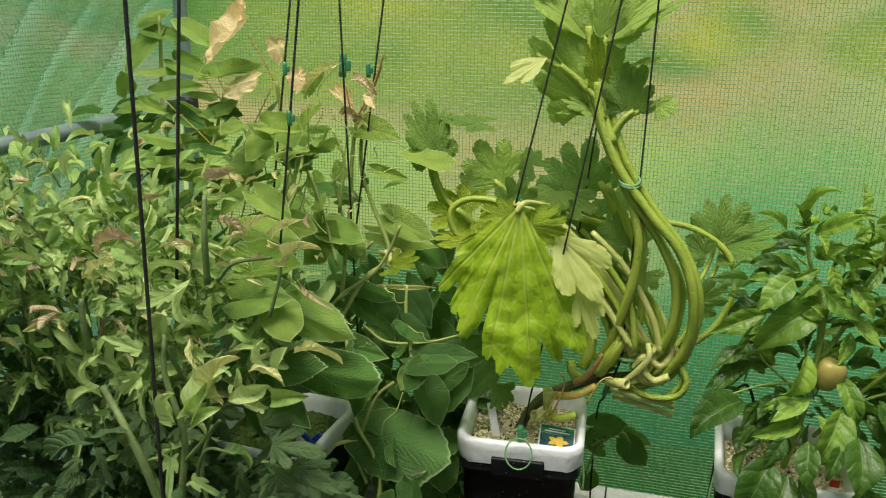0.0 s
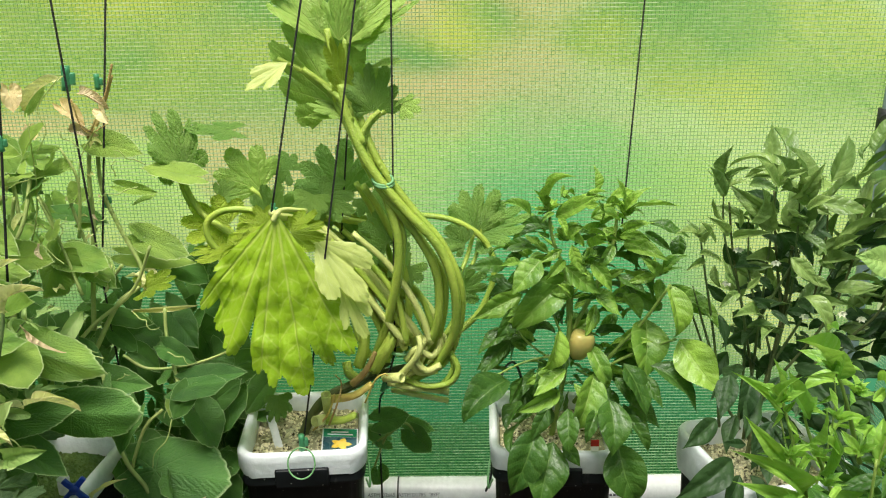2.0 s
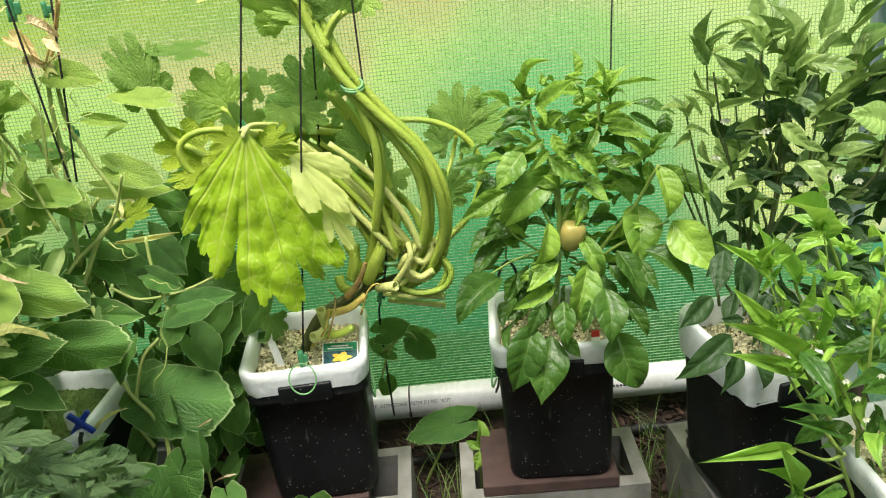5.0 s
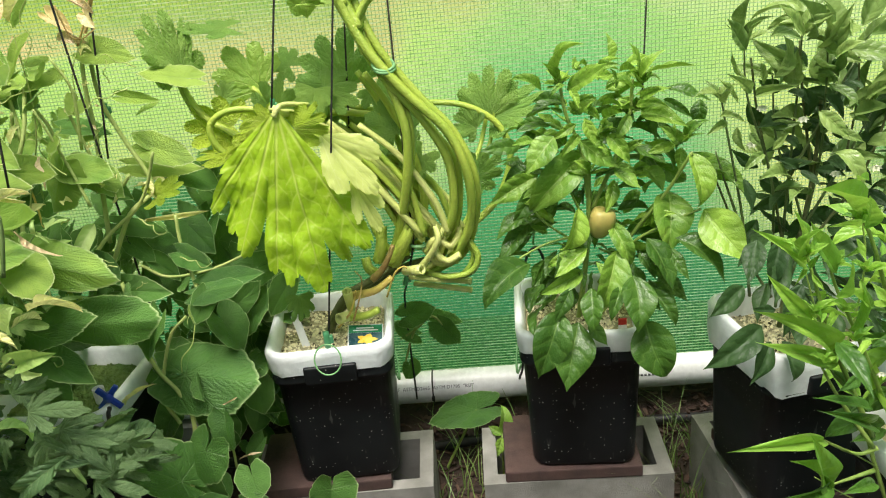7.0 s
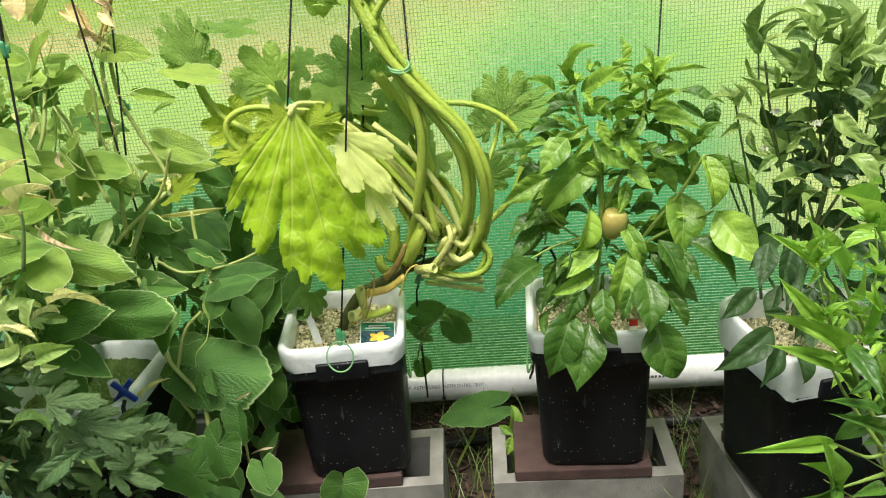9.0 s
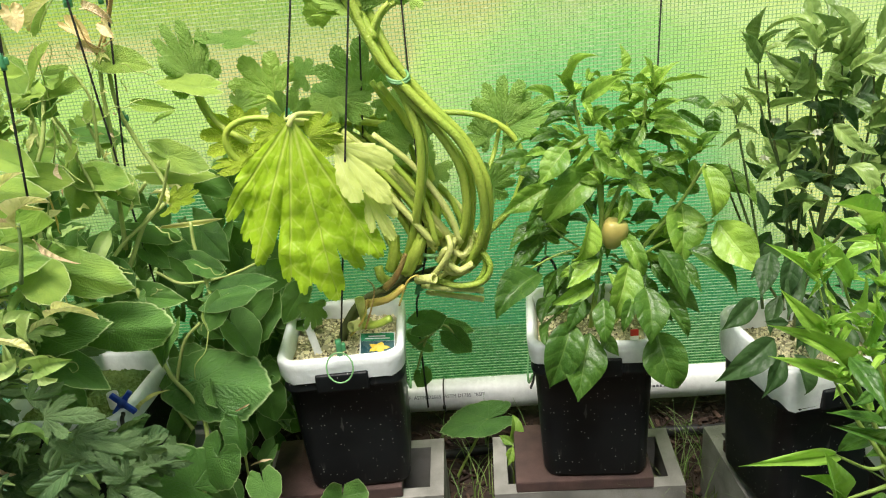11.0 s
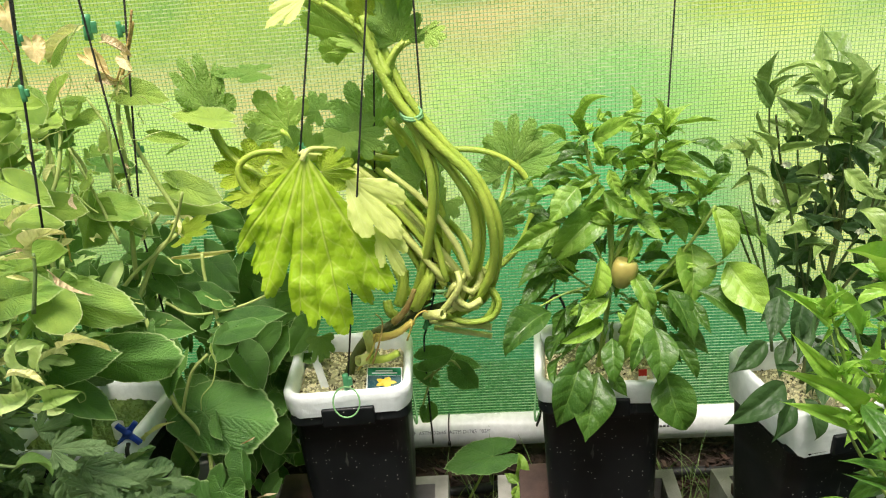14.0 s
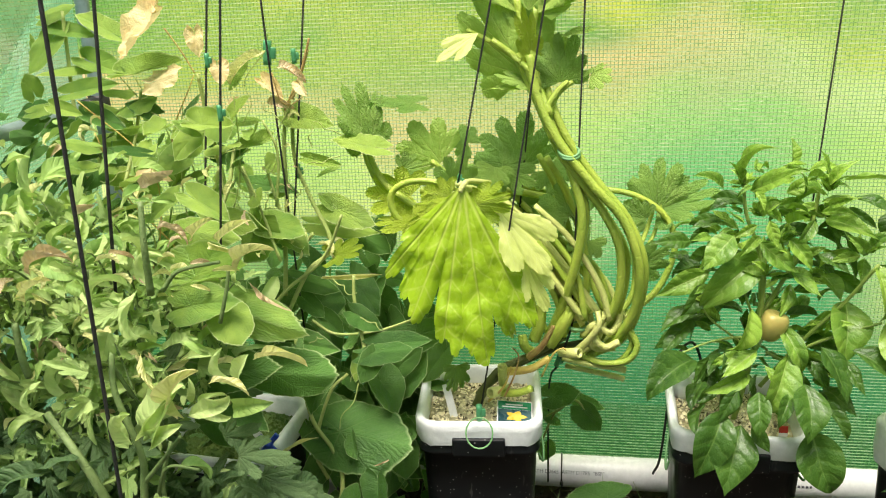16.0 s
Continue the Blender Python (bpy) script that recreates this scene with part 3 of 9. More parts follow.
# ---------------------------------------------------------------- buckets
def bucket(x, y, turn, label, medium="perlite", w=0.252, h=0.333, drape=0.0, rise=0.0, handles=(-1, 1), seed=1):
    """A square black bucket, in its mouth a white liner turned over the rim, filled with perlite."""
    r = random.Random(seed)
    t = thing("planter_bucket", (x, y, SEAT), turn, label, "bucket", "planted buckets")
    top, base = w / 2 - 0.010, w / 2 - 0.020
    c = 0.032
    bm = bmesh.new()
    at = lambda z: base + (top - base) * z / (h - 0.03)
    loops = [rounded_square(base - 0.012, c - 0.008, 0.0), rounded_square(base - 0.002, c, 0.004), rounded_square(base, c, 0.012)]
    loops += [rounded_square(at(z), c, z) for z in (0.08, 0.16, h - 0.075)]
    loops += [rounded_square(at(h - 0.075) + 0.006, c, h - 0.073), rounded_square(at(h - 0.07) + 0.007, c, h - 0.066),
              rounded_square(at(h - 0.06) + 0.004, c, h - 0.060), rounded_square(at(h - 0.03) + 0.005, c, h - 0.03), rounded_square(top, c, h - 0.022),
              rounded_square(top - 0.006, c, h - 0.02), rounded_square(top - 0.006, c, h - 0.09)]
    add_loft(bm, loops, cap_first=True)
    body = part("body", bm, M["black"], t, "black plastic with scuffs")
    bm = bmesh.new()
    add_box(bm, (-0.052, -top - 0.016, h - 0.072), (0.052, -top + 0.004, h - 0.032), 0.004)
    part("grip", bm, M["black"], body)
    bm = bmesh.new()
    W = w / 2
    loops = [rounded_square(W - 0.004, c + 0.004, h - 0.048 - drape), rounded_square(W - 0.001, c + 0.006, h - 0.040), rounded_square(W, c + 0.008, h - 0.020),
             rounded_square(W + 0.001, c + 0.008, h - 0.006 + rise), rounded_square(W - 0.003, c + 0.006, h + rise), rounded_square(W - 0.010, c + 0.004, h + 0.001 + rise),
             rounded_square(W - 0.015, c, h - 0.006 + 0.6 * rise), rounded_square(W - 0.020, c, h - 0.03), rounded_square(W - 0.022, c, h - 0.07)]
    for k, loop in enumerate(loops):        # crumpled film
        amp = (0.0045, 0.003, 0.0018, 0.0012, 0.0008, 0.0008, 0.001, 0.002, 0.002)[k]
        for j, (px, py, pz) in enumerate(loop):
            n1 = noise.noise((px * 40 + seed, py * 40, k * 0.6))
            n2 = noise.noise((px * 25, py * 25 + seed, 9.0))
            f = 1 + amp * 8 * n1
            loop[j] = (px * f, py * f, pz + ((0.010 + 0.5 * drape) * n2 if k == 0 else 0.0015 * n1))
    add_loft(bm, loops)
    part("liner", bm, M["liner"], t, "crumpled white plastic liner turned over the rim")
    bm = bmesh.new()
    n = 22
    half = W - 0.021
    grid = {}
    for i in range(n + 1):
        for k in range(n + 1):
            px, py = half * (2 * i / n - 1), half * (2 * k / n - 1)
            z = h - 0.035 + 0.006 * noise.noise((px * 18 + seed, py * 18, 0)) + 0.004 * noise.noise((px * 70, py * 70, seed))
            grid[i, k] = bm.verts.new((px, py, z))
    for i in range(n):
        for k in range(n):
            bm.faces.new((grid[i, k], grid[i + 1, k], grid[i + 1, k + 1], grid[i, k + 1]))
    bed = part("growing_medium", bm, M[medium], t, "damp perlite with green algae" if medium == "algae" else "coarse pale perlite")
    verts, faces = [], []
    for _ in range(1100):
        px, py, s = r.uniform(-half, half) * 0.97, r.uniform(-half, half) * 0.97, r.uniform(0.0018, 0.0048)
        pz = h - 0.034 + 0.006 * noise.noise((px * 18 + seed, py * 18, 0))
        o = len(verts)
        for dx, dy, dz in ((1, 0, 0), (-1, 0, 0), (0, 1, 0), (0, -1, 0), (0, 0, 1), (0, 0, -1)):
            verts.append((px + s * dx * r.uniform(0.6, 1.3), py + s * dy * r.uniform(0.6, 1.3), pz + s * dz * r.uniform(0.6, 1.3)))
        faces += [(o + a, o + b, o + c2) for a, b, c2 in ((0, 2, 4), (2, 1, 4), (1, 3, 4), (3, 0, 4), (2, 0, 5), (1, 2, 5), (3, 1, 5), (0, 3, 5))]
    me = bpy.data.meshes.new("perlite_grain")
    me.from_pydata(verts, [], faces)
    me.materials.append(M["granule"] if medium == "perlite" else M["algae"])
    g = tagged(new("perlite_grain", me), kind="stuff")
    g.parent = bed
    for s in handles:
        bm = bmesh.new()
        add_tube(bm, [(s * (top + 0.004), -0.02, h - 0.05), (s * (top + 0.012), -0.06, h - 0.085), (s * (top + 0.012), -0.075, h - 0.115), (s * (top + 0.004), -0.04, h - 0.12)], 0.0024, sides=6)
        part("handle", bm, M["ring"], t, "thin pale wire handle")
    return t


def granule_material():
    def build(node):
        rnd = node("NewGeometry").outputs["Random Per Island"]
        c = mix_colour(node, node("MapRange", {"Value": rnd, "From Min": 0.08, "From Max": 0.4}).outputs[0], (0.07, 0.06, 0.025, 1), (0.90, 0.83, 0.56, 1))
        return node("BsdfPrincipled", {"Base Color": c, "Roughness": 0.95}).outputs[0]
    return material("perlite_granule", build)


M["granule"] = granule_material()
bucket(0.212, 1.570, 4, "square black bucket with white liner, planted with a zucchini", seed=1)
bucket(0.718, 1.565, -3, "square black bucket with white liner, planted with a sweet pepper", seed=2)
bucket(1.105, 1.430, 12, "square black bucket with white liner, planted with a dark chili", drape=0.020, rise=0.014, handles=(), seed=3)
bucket(-0.272, 1.408, -5, "square black bucket with white liner and green algae, planted with cucumbers", medium="algae", handles=(), seed=4)
bucket(1.215, 1.060, 4, "square black bucket with white liner, planted with a bright green chili", handles=(), seed=5)
bucket(-0.360, 0.900, 5, "square black bucket with white liner under drying tomato plants", seed=6)


# ---------------------------------------------------------------- strings
def plant_string(a, b, r=0.0019, label="taut black plant string hanging from the roof"):
    """From b up past a to the roof."""
    a, b = Vector(a), Vector(b)
    top = b + (a - b) * ((2.298 - b.z) / (a.z - b.z))
    bm = bmesh.new()
    add_tube(bm, [top, a, b], r, sides=6, steps=4)
    return tagged(mesh_object("plant_string", bm, M["string"]), label, "string", "plant strings")


# ---------------------------------------------------------------- leaf blades
def finish_blade(name, verts, faces, uvs, rims, mat):
    me = bpy.data.meshes.new(name)
    me.from_pydata(verts, [], faces)
    layer = me.uv_layers.new(name="blade")
    for poly in me.polygons:
        poly.use_smooth = True
        for li in poly.loop_indices:
            layer.data[li].uv = uvs[me.loops[li].vertex_index]
    at = me.attributes.new("rim", "FLOAT", "POINT")
    at.data.foreach_set("value", rims)
    me.materials.append(mat)
    return me


def long_blade(name, mat, seed, bend=0.6, fold=0.25, wave=0.05, curl=0.0, point=1.3, twist=0.2, waist=0.95, pillow=0.16, rows=15, cols=4):
    """A pointed blade from its stalk at the origin to its tip one unit along +y, upper side +z. bend: how far it arches, in radians; curl: how far its sides roll up."""
    r = random.Random(seed)
    ph, side_bend, turn = r.uniform(0, 6), r.uniform(-0.08, 0.08), r.uniform(-twist, twist)
    spine, way = [Vector((0, 0, 0))], []
    for i in range(rows + 1):
        u = i / rows
        a = bend * (u ** 1.4 - 0.35) + 0.10 * bend * math.sin(7 * u + ph)
        way.append(Vector((0, math.cos(a), -math.sin(a))))
        if i < rows:
            spine.append(spine[-1] + way[-1] / rows)
    chord = max(0.45, spine[-1].length)
    lean = math.atan2(spine[-1].z, spine[-1].y)
    back = Matrix.Rotation(-lean, 3, "X")
    peak_u = waist / (waist + point)
    top = peak_u ** waist * (1 - peak_u) ** point
    verts, faces, uvs, rims = [], [], [], []
    for i in range(rows + 1):
        u = i / rows
        w = 0.5 * max((u ** waist) * ((1 - u) ** point) / top if 0 < u < 1 else 0.0, 0.014)
        p, y = back @ spine[i] / chord, back @ way[i]
        up = Vector((1, 0, 0)).cross(y)
        tw = turn * u * 2.5
        for k in range(-cols, cols + 1):
            v = k / cols
            c = curl * (0.35 + 0.65 * u)
            if abs(c) > 1e-3:
                x, z = w * math.sin(v * c) / abs(c), w * (1 - math.cos(v * c)) / abs(c)
            else:
                x, z = w * v, 0.0
            z += fold * w * (math.sqrt(v * v + 0.015) - 0.12) + pillow * w * math.sin(math.pi * abs(v))
            z += wave * math.sin(u * 12 + ph + (2.2 if v > 0 else 0)) * v * v * min(1.0, 4 * w)
            z += 0.03 * noise.noise((v * 1.6 + seed, u * 4, 3.0))
            z *= 0.45
            x, z = x * math.cos(tw) - z * math.sin(tw), z * math.cos(tw) + 0.45 * x * math.sin(tw)
            q = p + up * z
            verts.append((x + side_bend * math.sin(math.pi * u), q.y, q.z))
            uvs.append((u, v))
            rims.append(max(0.0, min(1.0, (abs(v) - 0.82) * 5)) + (0.6 if u > 0.9 else 0.0))
    n = 2 * cols + 1
    for i in range(rows):
        for k in range(n - 1):
            q = i * n + k
            faces.append((q, q + 1, q + n + 1, q + n))
    return finish_blade(name, verts, faces, uvs, rims, mat)


def corner_outline(corners, sag):
    """The reach at an angle, for a blade of nearly straight edges between corners (angle, reach)."""
    def at(a):
        for (a0, r0), (a1, r1) in zip(corners, corners[1:]):
            if a0 <= a <= a1:
                p0, p1 = (Vector((r * math.sin(radians(t)), r * math.cos(radians(t)))) for t, r in ((a0, r0), (a1, r1)))
                d = Vector((math.sin(radians(a)), math.cos(radians(a))))
                e = p1 - p0
                t = (a - a0) / (a1 - a0)
                return abs(p0.x * e.y - p0.y * e.x) / max(1e-3, abs(d.x * e.y - d.y * e.x)) * (1 - sag * math.sin(math.pi * t))
        return corners[0][1]
    return at


def lobe_outline(lobes, least, power=3.0, round_off=0.36, scallop=0.05, seed=0):
    """The reach at an angle, for a blade of blunt scalloped lobes (angle, reach, half width, lift)."""
    def at(a):
        best = 0.0
        for la, R, w, _ in lobes:
            e = abs(a - la) / w
            if e < 1:
                bite = scallop * (abs(math.sin(2.6 * math.pi * (a - la) / w + la + seed)) - 0.6) * min(1.0, 3 * e)
                best = max(best, R * (1 - e ** power) ** round_off * (1 - 0.10 * e + bite))
        return max(best, least(a) if callable(least) else least)
    return at


def palm_blade(name, mat, seed, veins, outline, rings=14, steps=110, valley=0.22, cone=0.15, droop=0.2, pucker=0.03, frill=0.03, teeth=0.0, tooth_n=60, fold=0.0, sink=0.004, curl=0.0):
    """A hand-shaped blade round its stalk at the origin, middle vein along +y. veins: (angle, reach, half width, lift) of each main vein."""
    r = random.Random(seed)
    ph = r.uniform(0, 6)
    lo, hi = veins[0][0] - veins[0][2], veins[-1][0] + veins[-1][2]
    angles = [lo + (hi - lo) * k / steps for k in range(steps + 1)]
    for la, *_ in veins:
        angles[min(range(steps + 1), key=lambda k: abs(angles[k] - la))] = la
    order = {q[0]: k for k, q in enumerate(veins)}
    verts, faces, uvs, rims = [(0, 0, 0)], [], [(0, 0)], [0.0]
    for i in range(1, rings + 1):
        f = (i / (rings - 1)) ** 0.9 * 0.955 if i < rings else 1.0
        for k, a in enumerate(angles):
            la, R, w, _ = min(veins, key=lambda q: abs(a - q[0]) / q[2])
            e = min(1.3, abs(a - la) / w)
            lift = veins[0][3]
            for (a0, _, _, l0), (a1, _, _, l1) in zip(veins, veins[1:]):
                if a > a0:
                    t = min(1.0, (a - a0) / (a1 - a0))
                    lift = l0 + (l1 - l0) * t * t * (3 - 2 * t)
            d = f * outline(a) * (1 + teeth * math.sin(k / steps * tooth_n * 2 * math.pi + ph) + frill * noise.noise((a * 0.14, seed, 0.0)))
            x, y = d * math.sin(radians(a)), d * math.cos(radians(a))
            z = lift * min(1.0, 1.6 * f) * d - valley * d * f * min(1.0, e) ** 3 - cone * x * x - droop * y * abs(y) + fold * abs(x)
            z += pucker * f * (noise.noise((x * 5.0 + seed, y * 5.0, 1.0)) + 0.6 * noise.noise((x * 12.0, y * 12.0, seed)))
            z -= sink * math.exp(-(d * math.sin(radians(a - la)) / 0.03) ** 2) * (1 - 0.5 * f)
            z += (0.5 * frill + 0.05 * curl) * f ** 3 * math.sin(a * 0.11 + ph) + curl * f ** 5 * 0.14
            verts.append((x, y, z))
            uvs.append((d * math.cos(radians(a - la)) + (0.06 if order[la] % 2 else 0.0), d * abs(math.sin(radians(a - la)))))
            rims.append(1.0 if i == rings else 0.0)
    n = steps + 1
    for k in range(steps):
        faces.append((0, 1 + k + 1, 1 + k))
    for i in range(rings - 1):
        for k in range(steps):
            q = 1 + i * n + k
            faces.append((q, q + 1, q + n + 1, q + n))
    return finish_blade(name, verts, faces, uvs, rims, mat)


M["pepper_leaf"] = leaf_material("pepper_leaf", (0.38, 0.61, 0.07), (0.06, 0.19, 0.024), (0.50, 0.62, 0.20), (0.24, 0.44, 0.04), sides=5.0, wet=0.20, rough=0.42, vein_mix=0.36, bump=0.34, blister=11.0, spec=0.42, quilt=0.4)
M["chili_dark_leaf"] = leaf_material("dark_chili_leaf", (0.36, 0.50, 0.135), (0.10, 0.20, 0.052), (0.12, 0.20, 0.07), (0.16, 0.26, 0.05), sides=5.0, vein_mix=0.25, rough=0.36, bump=0.25, blister=8.0, spec=0.5)
# darker copy of the bright chili leaf, low shade put into its colour
M["shaded_chili_leaf"] = leaf_material("shaded_chili_leaf", (0.11, 0.26, 0.035), (0.03, 0.10, 0.016), (0.16, 0.30, 0.06), (0.2, 0.36, 0.04), sides=5.0, vein_mix=0.3, rough=0.36, bump=0.25, blister=8.0, spec=0.5)
# pepper leaf for below and behind, with the crown's shade in its colour
M["shaded_pepper_leaf"] = leaf_material("shaded_pepper_leaf", (0.075, 0.185, 0.020), (0.024, 0.082, 0.012), (0.28, 0.44, 0.10), (0.2, 0.38, 0.035), sides=5.0, wet=0.20, rough=0.42, vein_mix=0.28, bump=0.34, blister=11.0, spec=0.40, quilt=0.4)
# dark chili leaf painted darker still for the shade inside the plant
M["shaded_dark_leaf"] = leaf_material("shaded_dark_chili_leaf", (0.055, 0.12, 0.036), (0.014, 0.042, 0.013), (0.10, 0.18, 0.06), (0.1, 0.2, 0.04), sides=5.0, vein_mix=0.22, rough=0.50, bump=0.2, blister=8.0, spec=0.34)
M["chili_bright_leaf"] = leaf_material("bright_chili_leaf", (0.44, 0.70, 0.10), (0.12, 0.33, 0.05), (0.30, 0.50, 0.12), (0.45, 0.70, 0.08), sides=5.0, vein_mix=0.3, rough=0.36, bump=0.25, blister=8.0, spec=0.5, pass_light=0.40)
M["cucumber_leaf"] = leaf_material("cucumber_leaf", (0.43, 0.60, 0.10), (0.11, 0.26, 0.04), (0.22, 0.36, 0.11), (0.34, 0.52, 0.08), sides=9.0, palmate=True, edge=(0.78, 0.86, 0.46), vein_mix=0.38, bump=0.5, rough=0.44)
# cucumber leaf with the shade of the inner vines put into its green
M["shaded_cucumber_leaf"] = leaf_material("shaded_cucumber_leaf", (0.14, 0.33, 0.060), (0.034, 0.125, 0.024), (0.20, 0.34, 0.10), (0.2, 0.36, 0.05), sides=9.0, palmate=True, edge=(0.62, 0.78, 0.36), vein_mix=0.36, bump=0.55, rough=0.38)
M["zucchini_leaf"] = leaf_material("zucchini_leaf", (0.46, 0.60, 0.04), (0.30, 0.48, 0.028), (0.74, 0.80, 0.24), (0.55, 0.75, 0.05), sides=12.0, palmate=True, vein_mix=0.55, rough=0.38, bump=0.9, blister=14.0)
M["zucchini_green_leaf"] = leaf_material("zucchini_green_leaf", (0.30, 0.48, 0.09), (0.12, 0.28, 0.05), (0.38, 0.52, 0.17), (0.35, 0.55, 0.10), sides=10.0, palmate=True, vein_mix=0.4, bump=0.7)
M["zucchini_pale_leaf"] = leaf_material("zucchini_pale_leaf", (0.74, 0.80, 0.26), (0.60, 0.70, 0.19), (0.82, 0.86, 0.52), (0.8, 0.88, 0.3), sides=10.0, palmate=True, vein_mix=0.3, bump=0.15, pass_light=0.42)
M["zucchini_frond"] = leaf_material("zucchini_frond", (0.42, 0.60, 0.12), (0.22, 0.41, 0.07), (0.56, 0.60, 0.18), (0.45, 0.62, 0.08), sides=7.0, palmate=True, vein_mix=0.45, bump=0.5, blister=14.0)
M["dry_leaf"] = leaf_material("dry_leaf", (0.96, 0.84, 0.50), (0.92, 0.66, 0.32), (0.86, 0.76, 0.52), (0.85, 0.7, 0.4), sides=9.0, palmate=True, rough=0.8, vein_mix=0.12, bump=0.3, blister=7.0, pass_light=0.3)
# tomato leaf for under the crown, its shade painted as darker green
M["shaded_tomato_leaf"] = leaf_material("shaded_tomato_leaf", (0.105, 0.205, 0.075), (0.030, 0.085, 0.030), (0.30, 0.44, 0.16), (0.3, 0.45, 0.1), vein_mix=0.3, rough=0.5)
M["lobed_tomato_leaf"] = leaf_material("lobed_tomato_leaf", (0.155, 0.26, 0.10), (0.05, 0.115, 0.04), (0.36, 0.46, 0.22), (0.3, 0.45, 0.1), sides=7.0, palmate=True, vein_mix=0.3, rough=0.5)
M["tomato_leaf"] = leaf_material("tomato_leaf", (0.50, 0.70, 0.20), (0.18, 0.38, 0.09), (0.50, 0.62, 0.24), (0.5, 0.65, 0.15), vein_mix=0.3, rough=0.5, bump=0.3)
M["tomato_leaflet"] = leaf_material("tomato_leaflet", (0.58, 0.76, 0.26), (0.20, 0.37, 0.11), (0.50, 0.60, 0.26), (0.45, 0.6, 0.15), sides=7.0, palmate=True, vein_mix=0.35, rough=0.5, bump=0.5)
M["tomato_stem"] = plain("hairy_tomato_stem", (0.21, 0.30, 0.105), (0.13, 0.21, 0.06), 0.6, 20, 260, 0.5, sheen=0.3)
M["pale_curl_leaf"] = leaf_material("pale_curled_leaf", (0.70, 0.84, 0.36), (0.46, 0.66, 0.22), (0.7, 0.76, 0.4), (0.6, 0.7, 0.2), vein_mix=0.3, rough=0.5, bump=0.3)
M["yellow_leaf"] = leaf_material("yellowing_leaf", (0.93, 0.91, 0.44), (0.78, 0.82, 0.32), (0.88, 0.86, 0.48), (0.85, 0.82, 0.35), vein_mix=0.3, rough=0.55, edge=(0.90, 0.80, 0.46))
M["brown_leaf"] = leaf_material("withered_leaf", (0.90, 0.76, 0.50), (0.80, 0.60, 0.36), (0.6, 0.45, 0.28), (0.5, 0.3, 0.12), vein_mix=0.3, rough=0.8)
M["stalk"] = plain("pale_green_stalk", (0.34, 0.46, 0.10), (0.20, 0.32, 0.06), 0.42, 14, 160, 0.4)
M["zucchini_stalk"] = plain("zucchini_stalk", (0.48, 0.60, 0.09), (0.29, 0.44, 0.055), 0.36, 9, 240, 0.5)
M["zucchini_pale_stalk"] = plain("zucchini_pale_stalk", (0.72, 0.74, 0.28), (0.54, 0.62, 0.16), 0.36, 9, 240, 0.5)
M["woody"] = plain("woody_stem", (0.14, 0.16, 0.05), (0.09, 0.12, 0.035), 0.7, 14, 160, 0.5)
M["dead_stalk"] = plain("dead_stalk", (0.58, 0.44, 0.14), (0.36, 0.20, 0.07), 0.7, 30, 200, 0.6)
M["yellow_stalk"] = plain("yellowing_stalk", (0.66, 0.54, 0.12), (0.50, 0.30, 0.09), 0.5, 26, 200, 0.5)
M["chili_stem"] = plain("chili_stem", (0.13, 0.19, 0.055), (0.075, 0.115, 0.035), 0.5, 14, 160, 0.4)
M["vine"] = plain("cucumber_vine", (0.46, 0.53, 0.17), (0.30, 0.40, 0.10), 0.55, 14, 160, 0.4)
M["petal"] = plain("white_petal", (0.80, 0.80, 0.66), (0.72, 0.74, 0.50), 0.5)
M["pepper_skin"] = plain("pale_yellow_pepper", (0.50, 0.40, 0.11), (0.38, 0.37, 0.11), 0.42, 20, 90, 0.05)

CUKE = [(-150, 0.66, 24, 0.0), (-102, 0.74, 25, 0.0), (-50, 0.82, 26, 0.0), (0, 1.0, 25, 0.0), (50, 0.82, 26, 0.0), (102, 0.74, 25, 0.0), (150, 0.66, 24, 0.0)]


def cuke_blade(mat, seed, droop, fold, curl=0.0, pucker=0.035):
    r = random.Random(seed)
    j = lambda v: v * r.uniform(0.92, 1.08)
    side = [(50 * r.uniform(0.9, 1.1), j(0.83)), (100 * r.uniform(0.94, 1.06), j(0.74)), (148, j(0.66)), (174, 0.36)]
    corners = [(-a, R * r.uniform(0.95, 1.05)) for a, R in side[::-1]] + [(0, 1.0)] + side
    return palm_blade("leaf", mat, seed, CUKE, corner_outline(corners, -0.035), 9, 88, 0.05, 0.1, droop, pucker, 0.045, 0.014, 44, fold, 0.005, curl)


def zuke_blade(mat, seed, spread=150, n=7, droop=0.2, fold=0.0, least=0.5, valley=0.10, narrow=1.0, curl=0.0):
    r = random.Random(seed)
    gap = 2 * spread / n
    veins = [(-spread + gap * (k + 0.5) + r.uniform(-3, 3), 1 - 0.30 * abs((k + 0.5) / n * 2 - 1) ** 1.5 + r.uniform(-0.06, 0.06), gap * 0.54 * narrow, r.uniform(-0.08, 0.10)) for k in range(n)]
    return palm_blade("leaf", mat, seed, veins, lobe_outline(veins, least, 3.0, 0.26, 0.05, seed), 14, 190, valley, 0.2, droop, 0.05, 0.04, 0.004, 70, fold, 0.004, curl)


